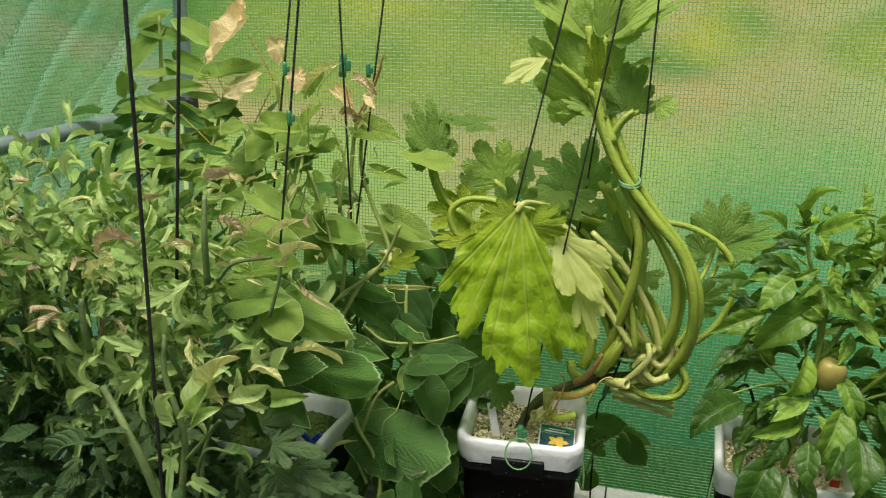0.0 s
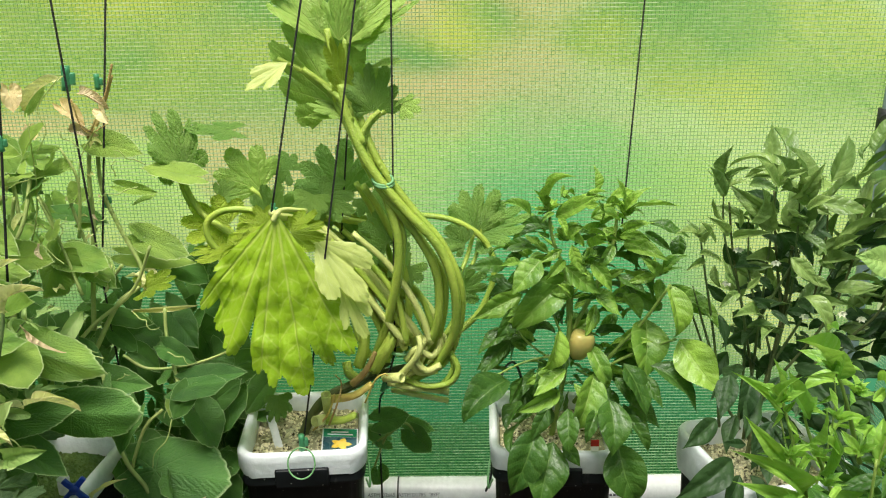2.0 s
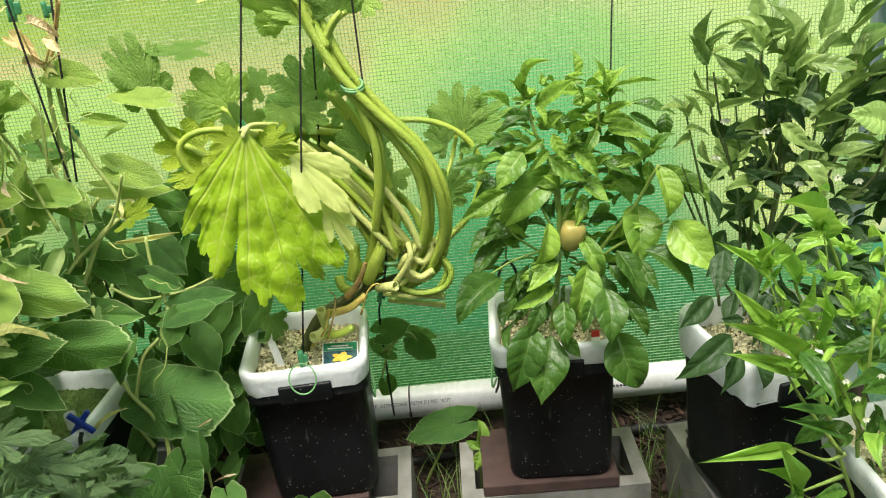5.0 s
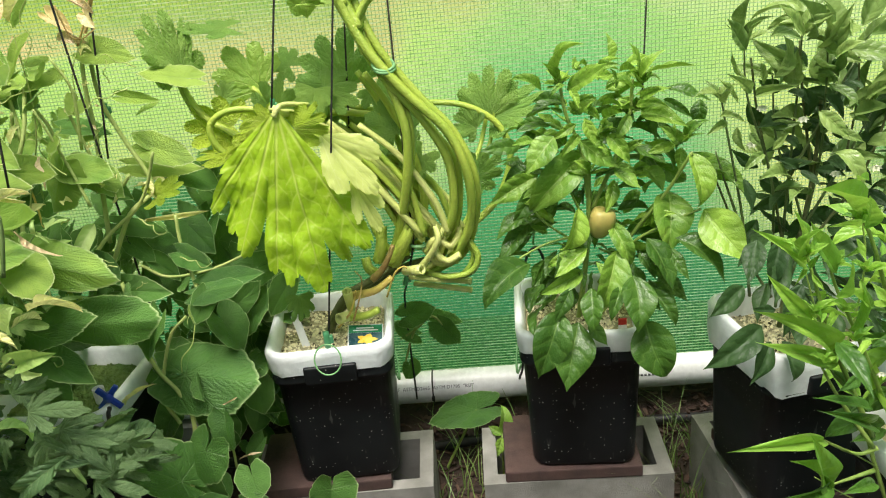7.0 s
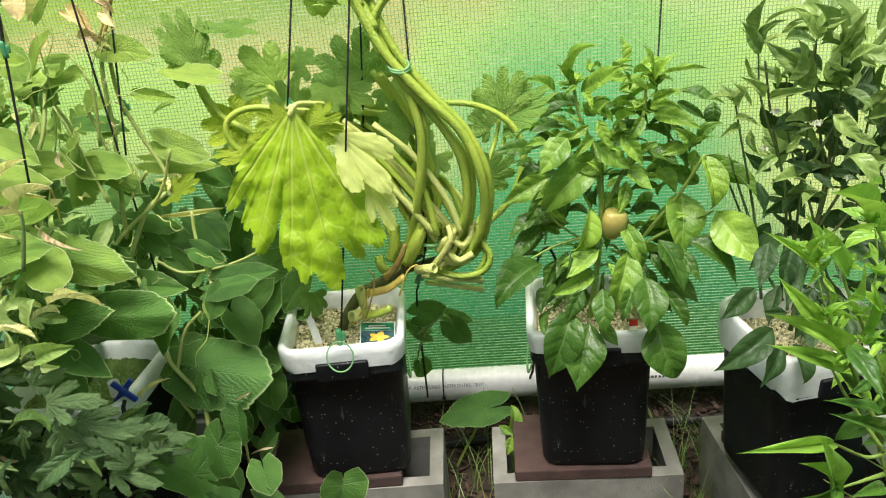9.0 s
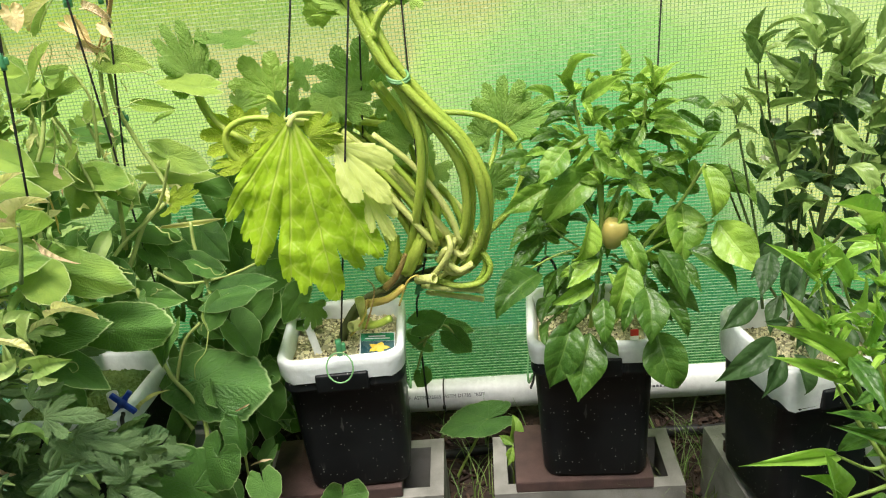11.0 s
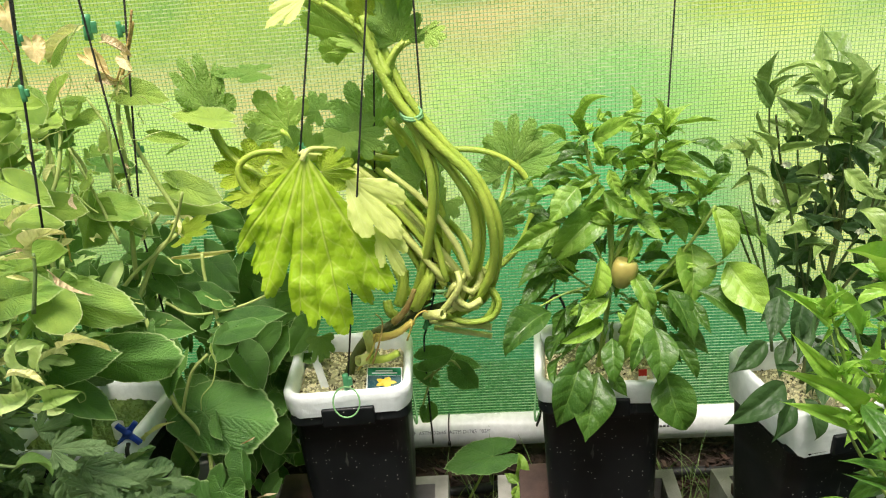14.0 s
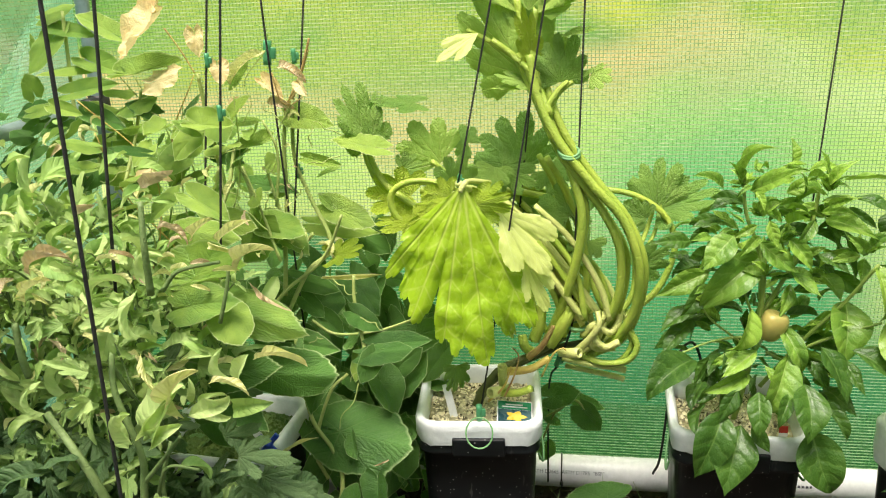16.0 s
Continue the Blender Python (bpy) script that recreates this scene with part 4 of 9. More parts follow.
TOMLOBE = [(-78, 0.42, 26, 0.0), (-40, 0.68, 22, 0.05), (0, 1.0, 24, 0.05), (42, 0.66, 22, 0.0), (76, 0.42, 26, -0.05)]
LEAFLET = [(-62, 0.40, 26, 0.0), (-30, 0.66, 20, 0.03), (0, 1.0, 22, 0.0), (31, 0.64, 20, 0.04), (60, 0.42, 26, 0.0)]
ARCH = (0.5, 1.1, 0.2, 1.5, -0.4, 0.8, 1.9)
VEE = (0.35, 0.6, 0.25, 0.9, 0.45, 0.75, 0.5)
ROLL = (0.0, 0.0, 0.5, 0.0, 0.0, 0.8, 0.0)
BLADES = {
    "pepper": [long_blade("leaf", M["pepper_leaf"], 10 + k, ARCH[k], VEE[k], 0.05, ROLL[k], 1.45) for k in range(7)],
    "oldpepper": [long_blade("leaf", M["shaded_pepper_leaf"], 110 + k, (0.7, 1.2, 0.4, 1.6, 1.0)[k], VEE[k], 0.06, 0.0, 1.4) for k in range(5)],
    "dark": [long_blade("leaf", M["chili_dark_leaf"], 20 + k, ARCH[k], VEE[k], 0.05, ROLL[k], 1.6) for k in range(7)],
    "olddark": [long_blade("leaf", M["shaded_dark_leaf"], 180 + k, ARCH[k], VEE[k], 0.05, 0.0, 1.5) for k in range(5)],
    "bright": [long_blade("leaf", M["chili_bright_leaf"], 30 + k, ARCH[k] * 0.8, VEE[k] * 1.1, 0.05, ROLL[k], 1.5) for k in range(7)],
    "limechili": [long_blade("leaf", M["tomato_leaf"], 33, 0.4, 0.35, 0.04, 0.0, 1.4)],
    "old": [long_blade("leaf", M["shaded_chili_leaf"], 120 + k, ARCH[k], VEE[k], 0.04, 0.0, 1.5) for k in range(5)],
    "tomato": [long_blade("leaf", M["tomato_leaf"], 40 + k, (0.5, 1.3, 1.9, -0.8, 1.0, 2.2, 0.3)[k], VEE[k], 0.09, (0.0, 1.0, 1.6, 0.7, 1.3, 2.0, 0.4)[k], 0.95, 0.5) for k in range(7)],
    "lowtom": [long_blade("leaf", M["shaded_tomato_leaf"], 140 + k, (0.6, 1.4, 2.0, -0.7, 1.0)[k], VEE[k], 0.10, (0.0, 0.8, 0.5, 0.8, 1.2)[k], 0.9, 0.5) for k in range(5)],
    "curl": [long_blade("leaf", M["pale_curl_leaf"], 46 + k, (0.8, 1.8, 2.6, -1.0, 1.4)[k], 0.3, 0.10, (1.4, 2.0, 2.6, 1.8, 2.3)[k], 0.8, 0.7) for k in range(5)],
    "yellow": [long_blade("leaf", M["yellow_leaf"], 50 + k, (1.2, 2.2, 1.7)[k], 0.2, 0.10, (2.2, 2.6, 1.9)[k], 0.7, 0.6) for k in range(3)],
    "withered": [long_blade("leaf", M["brown_leaf"], 55 + k, (1.5, 2.4, 0.9)[k], 0.2, 0.14, (2.2, 2.8, 1.9)[k], 0.75, 0.8) for k in range(3)],
    "cuke": [cuke_blade(M["cucumber_leaf"], 60 + k, (0.1, 0.4, 0.25, 0.0, 0.5, 0.3)[k], (0.2, 0.45, -0.25, 0.6, 0.3, -0.4)[k], (0.0, 0.5, 0.0, 0.9, 0.0, 0.4)[k]) for k in range(6)],
    "oldcuke": [cuke_blade(M["shaded_cucumber_leaf"], 160 + k, (0.1, 0.4, 0.25, 0.5)[k], (0.2, 0.45, -0.25, 0.5)[k]) for k in range(4)],
    "dry": [cuke_blade(M["dry_leaf"], 90 + k, (0.5, 0.2, 0.8)[k], (0.5, -0.4, 0.7)[k], 1.2, 0.11) for k in range(3)],
    "tomlobe": [palm_blade("leaf", M["lobed_tomato_leaf"], 95 + k, TOMLOBE, lobe_outline(TOMLOBE, 0.22, 2.0, 0.7, 0.12, k), 9, 80, 0.25, 0.1, (0.2, 0.6, 0.4)[k], 0.07, 0.08) for k in range(3)],
    "leaflet": [palm_blade("leaf", M["tomato_leaflet"], 295 + k, LEAFLET, lobe_outline(LEAFLET, 0.34, 2.0, 0.6, 0.10, k), 8, 64, 0.14, 0.5, (0.3, 0.9, 0.6, -0.5, 1.3)[k], 0.07, 0.08, fold=(0.5, 0.9, 0.3, 0.7, 1.0)[k], curl=(0.3, 0.9, 1.4, 0.6, 0.0)[k]) for k in range(5)],
    "zuke": [zuke_blade(M["zucchini_green_leaf"], 70 + k, (125, 100, 140)[k], 7, (0.1, 0.3, 0.2)[k], (0.1, 0.35, -0.2)[k], 0.60) for k in range(3)],
    "fan": [zuke_blade(M["zucchini_frond"], 75 + k, (80, 62, 100)[k], (5, 5, 7)[k], (0.15, 0.3, 0.1)[k], (0.1, 0.4, -0.15)[k], 0.62) for k in range(3)],
    "pale": [zuke_blade(M["zucchini_pale_leaf"], 80 + k, 50, 3, 0.2, 0.2, 0.6) for k in range(2)],
    "lime": [zuke_blade(M["zucchini_leaf"], 85 + k, 120, 7, 0.3, (0.4, -0.3)[k], 0.6, curl=1.0) for k in range(2)],
}
LONG = ("limechili", "olddark", "pepper", "oldpepper", "dark", "bright", "old", "tomato", "lowtom", "curl", "yellow", "withered")
count = {}


def leaf(plant, kind, base, tip, wide, up=(0.0, -0.72, 0.62), name="leaf", exact=None):
    """One leaf from its stalk end to its tip; wide: its width as a share of its length; up: where the upper side looks."""
    base, tip = Vector(base), Vector(tip)
    k = count[kind] = count.get(kind, -1) + 1
    r = random.Random(k * 7 + len(kind))
    y = tip - base
    n = y.length
    z = Vector(up)
    if exact is None:
        z += Vector((r.uniform(-0.6, 0.6), r.uniform(-0.4, 0.5), r.uniform(-0.35, 0.35)))
    y.normalize()
    z = (z - y * z.dot(y)).normalized()
    x = y.cross(z)
    me = BLADES[kind][(k if exact is None else exact) % len(BLADES[kind])]
    if exact is None and kind in ("cuke", "oldcuke", "zuke", "pale", "lime", "dry"):
        wide *= 0.68
        f = 0.80 if kind in ("zuke", "pale", "lime") else 0.88
        base, n = base + (tip - base) * (1 - f), n * f
    elif exact is None:
        wide *= {"pepper": 0.98, "oldpepper": 0.98, "old": 0.85, "dark": 0.80, "olddark": 0.85, "bright": 0.80}.get(kind, 1.0)
    ob = new(name, me)
    rot = Matrix((x, y, z)).transposed().to_4x4()
    ob.parent = plant
    ob.matrix_parent_inverse = plant.matrix_world.inverted()
    ob.matrix_world = Matrix.Translation(base) @ rot @ Matrix.Diagonal((n * wide, n, n if kind in LONG else n * min(wide, 0.7) if wide < 0.5 else n * 0.7, 1))
    return ob


def stalk(plant, points, r0, r1=None, mat="stalk", name="stem", ribs=0.0, sides=10, label=""):
    bm = bmesh.new()
    add_tube(bm, points, r0, r1, sides, 6, ribs)
    ob = part(name, bm, M[mat], plant, label)
    ob.matrix_parent_inverse = plant.matrix_world.inverted()
    return ob


def fill(plant, kind, n, seed, low, high, axis, size, wide, keep=lambda p: True, rise=-0.1):
    """Leaves through a block of space, their tips outward from the stem's axis and down."""
    r = random.Random(seed)
    made = 0
    while made < n:
        p = Vector([r.uniform(a, b) for a, b in zip(low, high)])
        if not keep(p):
            continue
        made += 1
        out = Vector((p.x - axis[0], p.y - axis[1], 0))
        out = (out.normalized() if out.length > 1e-4 else Vector((1, 0, 0))) + Vector((r.uniform(-0.7, 0.7), r.uniform(-0.9, 0.3), rise + r.uniform(-0.6, 0.6)))
        s = r.uniform(*size)
        leaf(plant, kind, p, p + out.normalized() * s, r.uniform(*wide), (r.uniform(-0.8, 0.8), r.uniform(-0.9, 0.3), 0.65))


def plant_thing(name, place, label, group=""):
    return thing(name, place, 0, label, "plant", group)


def flower(plant, p, s=0.012):
    """A small nodding flower of six pointed petals."""
    bm = bmesh.new()
    p = Vector(p)
    for k in range(6):
        a = 2 * math.pi * k / 6
        d = Vector((math.cos(a), -0.35 + 0.3 * math.sin(a), -0.5 + 0.45 * math.sin(a))) * s
        side = Vector((-math.sin(a), 0, math.cos(a))) * s * 0.33
        q = [bm.verts.new(v) for v in (p, p + d * 0.55 + side, p + d, p + d * 0.55 - side)]
        bm.faces.new(q)
    bmesh.ops.create_icosphere(bm, subdivisions=1, radius=s * 0.22, matrix=Matrix.Translation(p + Vector((0, -0.3 * s, 0))))
    ob = part("flower", bm, M["petal"], plant, "small white flower")
    ob.matrix_parent_inverse = plant.matrix_world.inverted()


# ---------------------------------------------------------------- the plants
zucchini = plant_thing("zucchini_plant", (0.27, 1.58, 0.52), "zucchini plant tied up, drooping lime-green leaf and tangled stalks")
pepper = plant_thing("sweet_pepper_plant", (0.72, 1.56, 0.52), "glossy wet green sweet pepper plant in a bucket")
darkchili = plant_thing("dark_chili_plant", (1.10, 1.43, 0.52), "tall dark green chili plant with white flowers")
brightchili = plant_thing("bright_chili_plant", (1.21, 1.06, 0.52), "young bright green chili plant with small flowers")
cucumber = plant_thing("cucumber_plant", (-0.28, 1.43, 0.52), "sprawling cucumber vines with yellow-edged and dried leaves")
tomato = plant_thing("tomato_plant", (-0.36, 0.90, 0.52), "dense tomato plant with curled, yellowing leaves")

# the great hanging leaf
M["zucchini_great"] = leaf_material("zucchini_great_leaf", (0.37, 0.56, 0.022), (0.20, 0.40, 0.018), (0.66, 0.74, 0.20), (0.45, 0.64, 0.035), sides=8.0, palmate=True, vein_mix=0.5, rough=0.36, bump=0.5, blister=13.0, quilt=0.32)
GREAT = [(-45, 0.36, 4, 0.0), (-39, 0.62, 4, 0.0), (-32, 0.90, 5.5, 0.01), (-23, 0.88, 5, -0.02), (-12.6, 1.0, 7, 0.03), (-3.6, 0.93, 5, 0.0), (2, 0.86, 5.6, 0.02), (13.8, 0.80, 7, 0.04), (23, 0.72, 6, 0.0), (34.4, 0.67, 6.4, -0.02), (42, 0.46, 4, -0.08), (49, 0.26, 4, -0.05)]


def great_web(a):
    """How far the web between the great leaf's lobes reaches."""
    marks = ((-60, 0.2), (-38, 0.5), (-27.5, 0.80), (-18, 0.60), (-8, 0.88), (-1, 0.78), (8, 0.54), (18.5, 0.70), (29, 0.56), (39, 0.38), (60, 0.2))
    for (a0, r0), (a1, r1) in zip(marks, marks[1:]):
        if a <= a1:
            return r0 + (r1 - r0) * (a - a0) / (a1 - a0)
    return 0.2


GREAT_VEINS = [(-32, 0.90, 9, 0.0), (-14, 1.0, 8.5, 0.04), (1, 0.86, 7, 0.0), (15, 0.80, 8, 0.05), (35, 0.67, 11, -0.04)]
great = palm_blade("leaf", M["zucchini_great"], 7, GREAT_VEINS, lobe_outline(GREAT, great_web, 3.0, 0.20, 0.045, 3), 36, 300, 0.075, 0.50, 0.08, 0.046, 0.05, 0.003, 90, 0.0, 0.003)
ob = new("leaf", great)
ob.parent = zucchini
ob.matrix_parent_inverse = zucchini.matrix_world.inverted()
tagged(ob, "large drooping lime-green lobed leaf")
b, t_ = Vector((0.202, 1.475, 1.026)), Vector((0.163, 1.400, 0.691))
yv = (t_ - b).normalized()
zv = Vector((0.05, -1.0, 0.25))
zv = (zv - yv * zv.dot(yv)).normalized()
n = (t_ - b).length
ob.matrix_world = Matrix.Translation(b) @ Matrix((yv.cross(zv), yv, zv)).transposed().to_4x4() @ Matrix.Diagonal((n, n, n, 1))

def clear_of_fruit(p):
    return not (abs(p.x - 0.745) < 0.06 and 0.69 < p.z < 0.90 and p.y < 1.53)


# pepper fruit
bm = bmesh.new()
bmesh.ops.create_uvsphere(bm, u_segments=24, v_segments=16, radius=1.0)
for v in bm.verts:
    a = math.atan2(v.co.y, v.co.x)
    f = (1 + 0.11 * math.cos(3 * a + 0.6) * (0.7 + 0.3 * v.co.z)) * (1.0 + 0.22 * v.co.z) / max(0.35, math.sqrt(1 - v.co.z ** 2)) ** 0.35
    dent = 0.22 * math.exp(-((v.co.x ** 2 + v.co.y ** 2) / 0.09)) if v.co.z > 0 else 0.0
    v.co = Vector((v.co.x * f * 0.023, v.co.y * f * 0.023, (v.co.z - dent) * 0.030))
bmesh.ops.transform(bm, matrix=pose(0.757, 1.492, 0.757, 0, 12, 0), verts=bm.verts)
fruit = part("fruit", bm, M["pepper_skin"], pepper, "pale yellow ripening pepper")
fruit.matrix_parent_inverse = pepper.matrix_world.inverted()
SIGHT_SLOPE = (1.06, -1.56)


def under_crown(p):
    """The tomato's lower leaves stand back under its crown."""
    return p.y > 0.93 + 0.42 * max(0.0, 0.96 - p.z)


def hides_algae_bucket(p):
    """The gap kept in the leaves to fit the camera's view of the algae bucket's mouth."""
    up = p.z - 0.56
    x, y = p.x - SIGHT_SLOPE[0] * up, p.y - SIGHT_SLOPE[1] * up
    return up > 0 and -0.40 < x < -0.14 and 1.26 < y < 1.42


fill(darkchili, "dark", 110, 3, (1.06, 1.42, 0.78), (1.47, 1.58, 1.10), (1.15, 1.46), (0.055, 0.10), (0.40, 0.52), rise=0.3)
fill(brightchili, "bright", 170, 4, (1.05, 0.97, 0.58), (1.40, 1.18, 0.93), (1.12, 1.10), (0.035, 0.08), (0.36, 0.5))
fill(cucumber, "oldcuke", 95, 5, (-0.66, 1.34, 0.28), (0.06, 1.64, 0.86), (-0.28, 1.7), (0.045, 0.085), (0.8, 1.1), lambda p: not hides_algae_bucket(p), rise=-0.4)
fill(tomato, "lowtom", 300, 61, (-0.70, 0.94, 0.42), (-0.08, 1.22, 0.70), (-0.36, 0.98), (0.03, 0.07), (0.4, 0.6), lambda p: under_crown(p) and p.x < -0.06 - 0.25 * max(0, 0.62 - p.z) and not hides_algae_bucket(p))
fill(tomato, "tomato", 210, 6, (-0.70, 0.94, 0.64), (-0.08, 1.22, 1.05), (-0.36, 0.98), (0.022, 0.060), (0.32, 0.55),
     lambda p: under_crown(p) and p.x < -0.14 - 0.32 * max(0, p.z - 0.62) - 0.25 * max(0, 0.62 - p.z) and not hides_algae_bucket(p))
fill(tomato, "yellow", 22, 8, (-0.6, 0.92, 0.72), (-0.20, 1.15, 1.06), (-0.36, 0.98), (0.03, 0.06), (0.25, 0.4), keep=under_crown)
fill(tomato, "withered", 20, 9, (-0.6, 0.92, 0.6), (-0.20, 1.1, 1.06), (-0.36, 0.98), (0.025, 0.05), (0.3, 0.45), keep=under_crown)
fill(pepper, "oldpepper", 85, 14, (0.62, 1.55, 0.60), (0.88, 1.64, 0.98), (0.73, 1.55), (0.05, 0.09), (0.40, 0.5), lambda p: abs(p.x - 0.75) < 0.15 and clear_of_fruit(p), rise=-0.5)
fill(tomato, "tomato", 50, 16, (-0.66, 0.9, 0.98), (-0.30, 1.2, 1.09), (-0.5, 1.05), (0.03, 0.06), (0.35, 0.55), keep=under_crown)
fill(tomato, "curl", 70, 17, (-0.62, 0.90, 0.66), (-0.16, 1.12, 1.07), (-0.36, 0.98), (0.03, 0.065), (0.30, 0.5), lambda p: under_crown(p) and p.x < -0.10 - 0.3 * (p.z - 0.6) and not hides_algae_bucket(p), rise=0.3)
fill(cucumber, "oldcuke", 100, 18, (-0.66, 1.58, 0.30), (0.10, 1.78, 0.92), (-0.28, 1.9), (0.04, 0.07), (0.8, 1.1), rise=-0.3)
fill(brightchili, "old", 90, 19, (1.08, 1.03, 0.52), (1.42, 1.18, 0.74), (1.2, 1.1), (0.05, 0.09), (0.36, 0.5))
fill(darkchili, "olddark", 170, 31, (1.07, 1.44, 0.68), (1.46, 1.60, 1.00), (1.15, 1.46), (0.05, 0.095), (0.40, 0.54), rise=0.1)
fill(darkchili, "dark", 40, 32, (1.10, 1.42, 0.96), (1.46, 1.56, 1.12), (1.15, 1.46), (0.07, 0.105), (0.36, 0.48), rise=1.0)
fill(cucumber, "cuke", 60, 34, (-0.70, 1.60, 0.60), (-0.34, 1.80, 1.10), (-0.5, 1.9), (0.04, 0.07), (0.8, 1.1), rise=-0.3)
fill(cucumber, "oldcuke", 40, 36, (-0.12, 1.62, 0.14), (0.10, 1.80, 0.50), (-0.1, 1.9), (0.06, 0.10), (0.8, 1.1), rise=-0.3)
fill(pepper, "pepper", 84, 37, (0.64, 1.50, 0.66), (0.86, 1.62, 1.04), (0.73, 1.55), (0.035, 0.07), (0.36, 0.48), clear_of_fruit, rise=0.2)
fill(cucumber, "cuke", 26, 38, (-0.50, 1.42, 0.90), (-0.12, 1.62, 1.20), (-0.28, 1.6), (0.035, 0.065), (0.8, 1.1), lambda p: p.z < 1.2 + 0.5 * (-0.14 - p.x), rise=-0.2)
fill(cucumber, "yellow", 16, 39, (-0.40, 1.42, 0.84), (-0.06, 1.58, 1.10), (-0.28, 1.6), (0.025, 0.05), (0.3, 0.5), rise=-0.4)

fill(tomato, "lowtom", 170, 91, (-0.72, 0.97, 0.46), (-0.16, 1.08, 0.80), (-0.36, 1.1), (0.03, 0.06), (0.4, 0.55), lambda p: not hides_algae_bucket(p) and p.x < -0.2 - 0.3 * max(0, p.z - 0.6), rise=0.0)
fill(tomato, "yellow", 60, 92, (-0.68, 0.92, 0.80), (-0.14, 1.16, 1.12), (-0.36, 0.98), (0.018, 0.042), (0.28, 0.45), keep=under_crown)
fill(tomato, "withered", 22, 93, (-0.68, 0.92, 0.84), (-0.14, 1.16, 1.14), (-0.36, 0.98), (0.016, 0.036), (0.3, 0.45), keep=under_crown)
# the tall tops of the tomato, thick towards the corner
fill(tomato, "tomato", 110, 41, (-0.74, 0.97, 0.82), (-0.14, 1.34, 1.17), (-0.45, 1.0), (0.025, 0.058), (0.34, 0.52), lambda p: under_crown(p) and p.x < -0.14 - 0.45 * (p.z - 0.85), rise=0.3)
fill(tomato, "curl", 50, 42, (-0.70, 0.93, 0.85), (-0.14, 1.25, 1.18), (-0.45, 1.0), (0.03, 0.06), (0.28, 0.45), lambda p: under_crown(p) and p.x < -0.14 - 0.45 * (p.z - 0.85), rise=0.4)
fill(tomato, "yellow", 20, 43, (-0.70, 0.90, 0.85), (-0.14, 1.20, 1.15), (-0.45, 1.0), (0.03, 0.05), (0.3, 0.45), lambda p: under_crown(p) and p.x < -0.14 - 0.45 * (p.z - 0.85))
fill(tomato, "tomlobe", 190, 44, (-0.74, 0.92, 0.42), (-0.20, 1.28, 0.78), (-0.45, 1.0), (0.05, 0.085), (0.7, 0.9), lambda p: under_crown(p) and not hides_algae_bucket(p))
fill(tomato, "tomlobe", 22, 45, (-0.20, 1.02, 0.48), (-0.02, 1.16, 0.62), (-0.3, 1.0), (0.05, 0.08), (0.7, 0.9), lambda p: under_crown(p) and not hides_algae_bucket(p))


def frond(plant, base, tip, pairs, size, seed, kinds, droop=0.0):
    """A compound leaf: a thin stalk with pairs of crumpled leaflets and one at its end."""
    r = random.Random(seed)
    base, tip = Vector(base), Vector(tip)
    way = (tip - base).normalized()
    side = way.cross(Vector((r.uniform(-0.4, 0.4), -0.6, 0.8))).normalized()
    bow = Vector((0, 0, (tip - base).length * (0.16 - droop)))
    at = lambda f: base.lerp(tip, f) + bow * (4 * f * (1 - f))
    stalk(plant, [at(0), at(0.35), at(0.7), at(1)], 0.0017, 0.0009, "tomato_stem", "leaf_stalk", sides=5)
    for k in range(pairs):
        p = at((k + 0.75) / (pairs + 0.6))
        for sgn in (-1, 1):
            out = way * r.uniform(0.3, 0.8) + side * sgn + Vector((0, 0, r.uniform(-0.45, 0.5)))
            s = size * r.uniform(0.55, 1.0) * (0.75 + 0.25 * k / pairs)
            leaf(plant, r.choice(kinds), p, p + out.normalized() * s, r.uniform(0.56, 0.82), (r.uniform(-0.5, 0.5), r.uniform(-0.8, 0.1), 0.7))
    end = at(1)
    leaf(plant, r.choice(kinds), end, end + (way + Vector((0, 0, r.uniform(-0.5, 0.3)))).normalized() * size * r.uniform(0.9, 1.25), r.uniform(0.56, 0.78), (r.uniform(-0.4, 0.4), -0.5, 0.7))


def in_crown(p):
    return under_crown(p) and p.x < -0.11 - 0.30 * max(0, p.z - 0.62) - 0.25 * max(0, 0.62 - p.z) and not hides_algae_bucket(p)


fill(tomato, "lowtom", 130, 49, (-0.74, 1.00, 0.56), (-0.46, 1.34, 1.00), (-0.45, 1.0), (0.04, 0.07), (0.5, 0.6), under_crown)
TOP_KINDS = ("leaflet", "leaflet", "leaflet", "leaflet", "leaflet", "leaflet", "curl")
r = random.Random(46)
made = 0
while made < 150:
    p = Vector((r.uniform(-0.70, -0.05), r.uniform(0.92, 1.26), r.uniform(0.62, 1.12)))
    if not in_crown(p) or p.z > 1.12 - 0.25 * (p.x + 0.7):
        continue
    made += 1
    way = Vector((r.uniform(-0.8, 0.8) + 0.5 * (p.x + 0.36), r.uniform(-1.0, 0.3), r.uniform(-0.1, 0.9))).normalized()
    frond(tomato, p, p + way * r.uniform(0.05, 0.10), r.choice((2, 2, 3)), r.uniform(0.034, 0.056), made, TOP_KINDS)
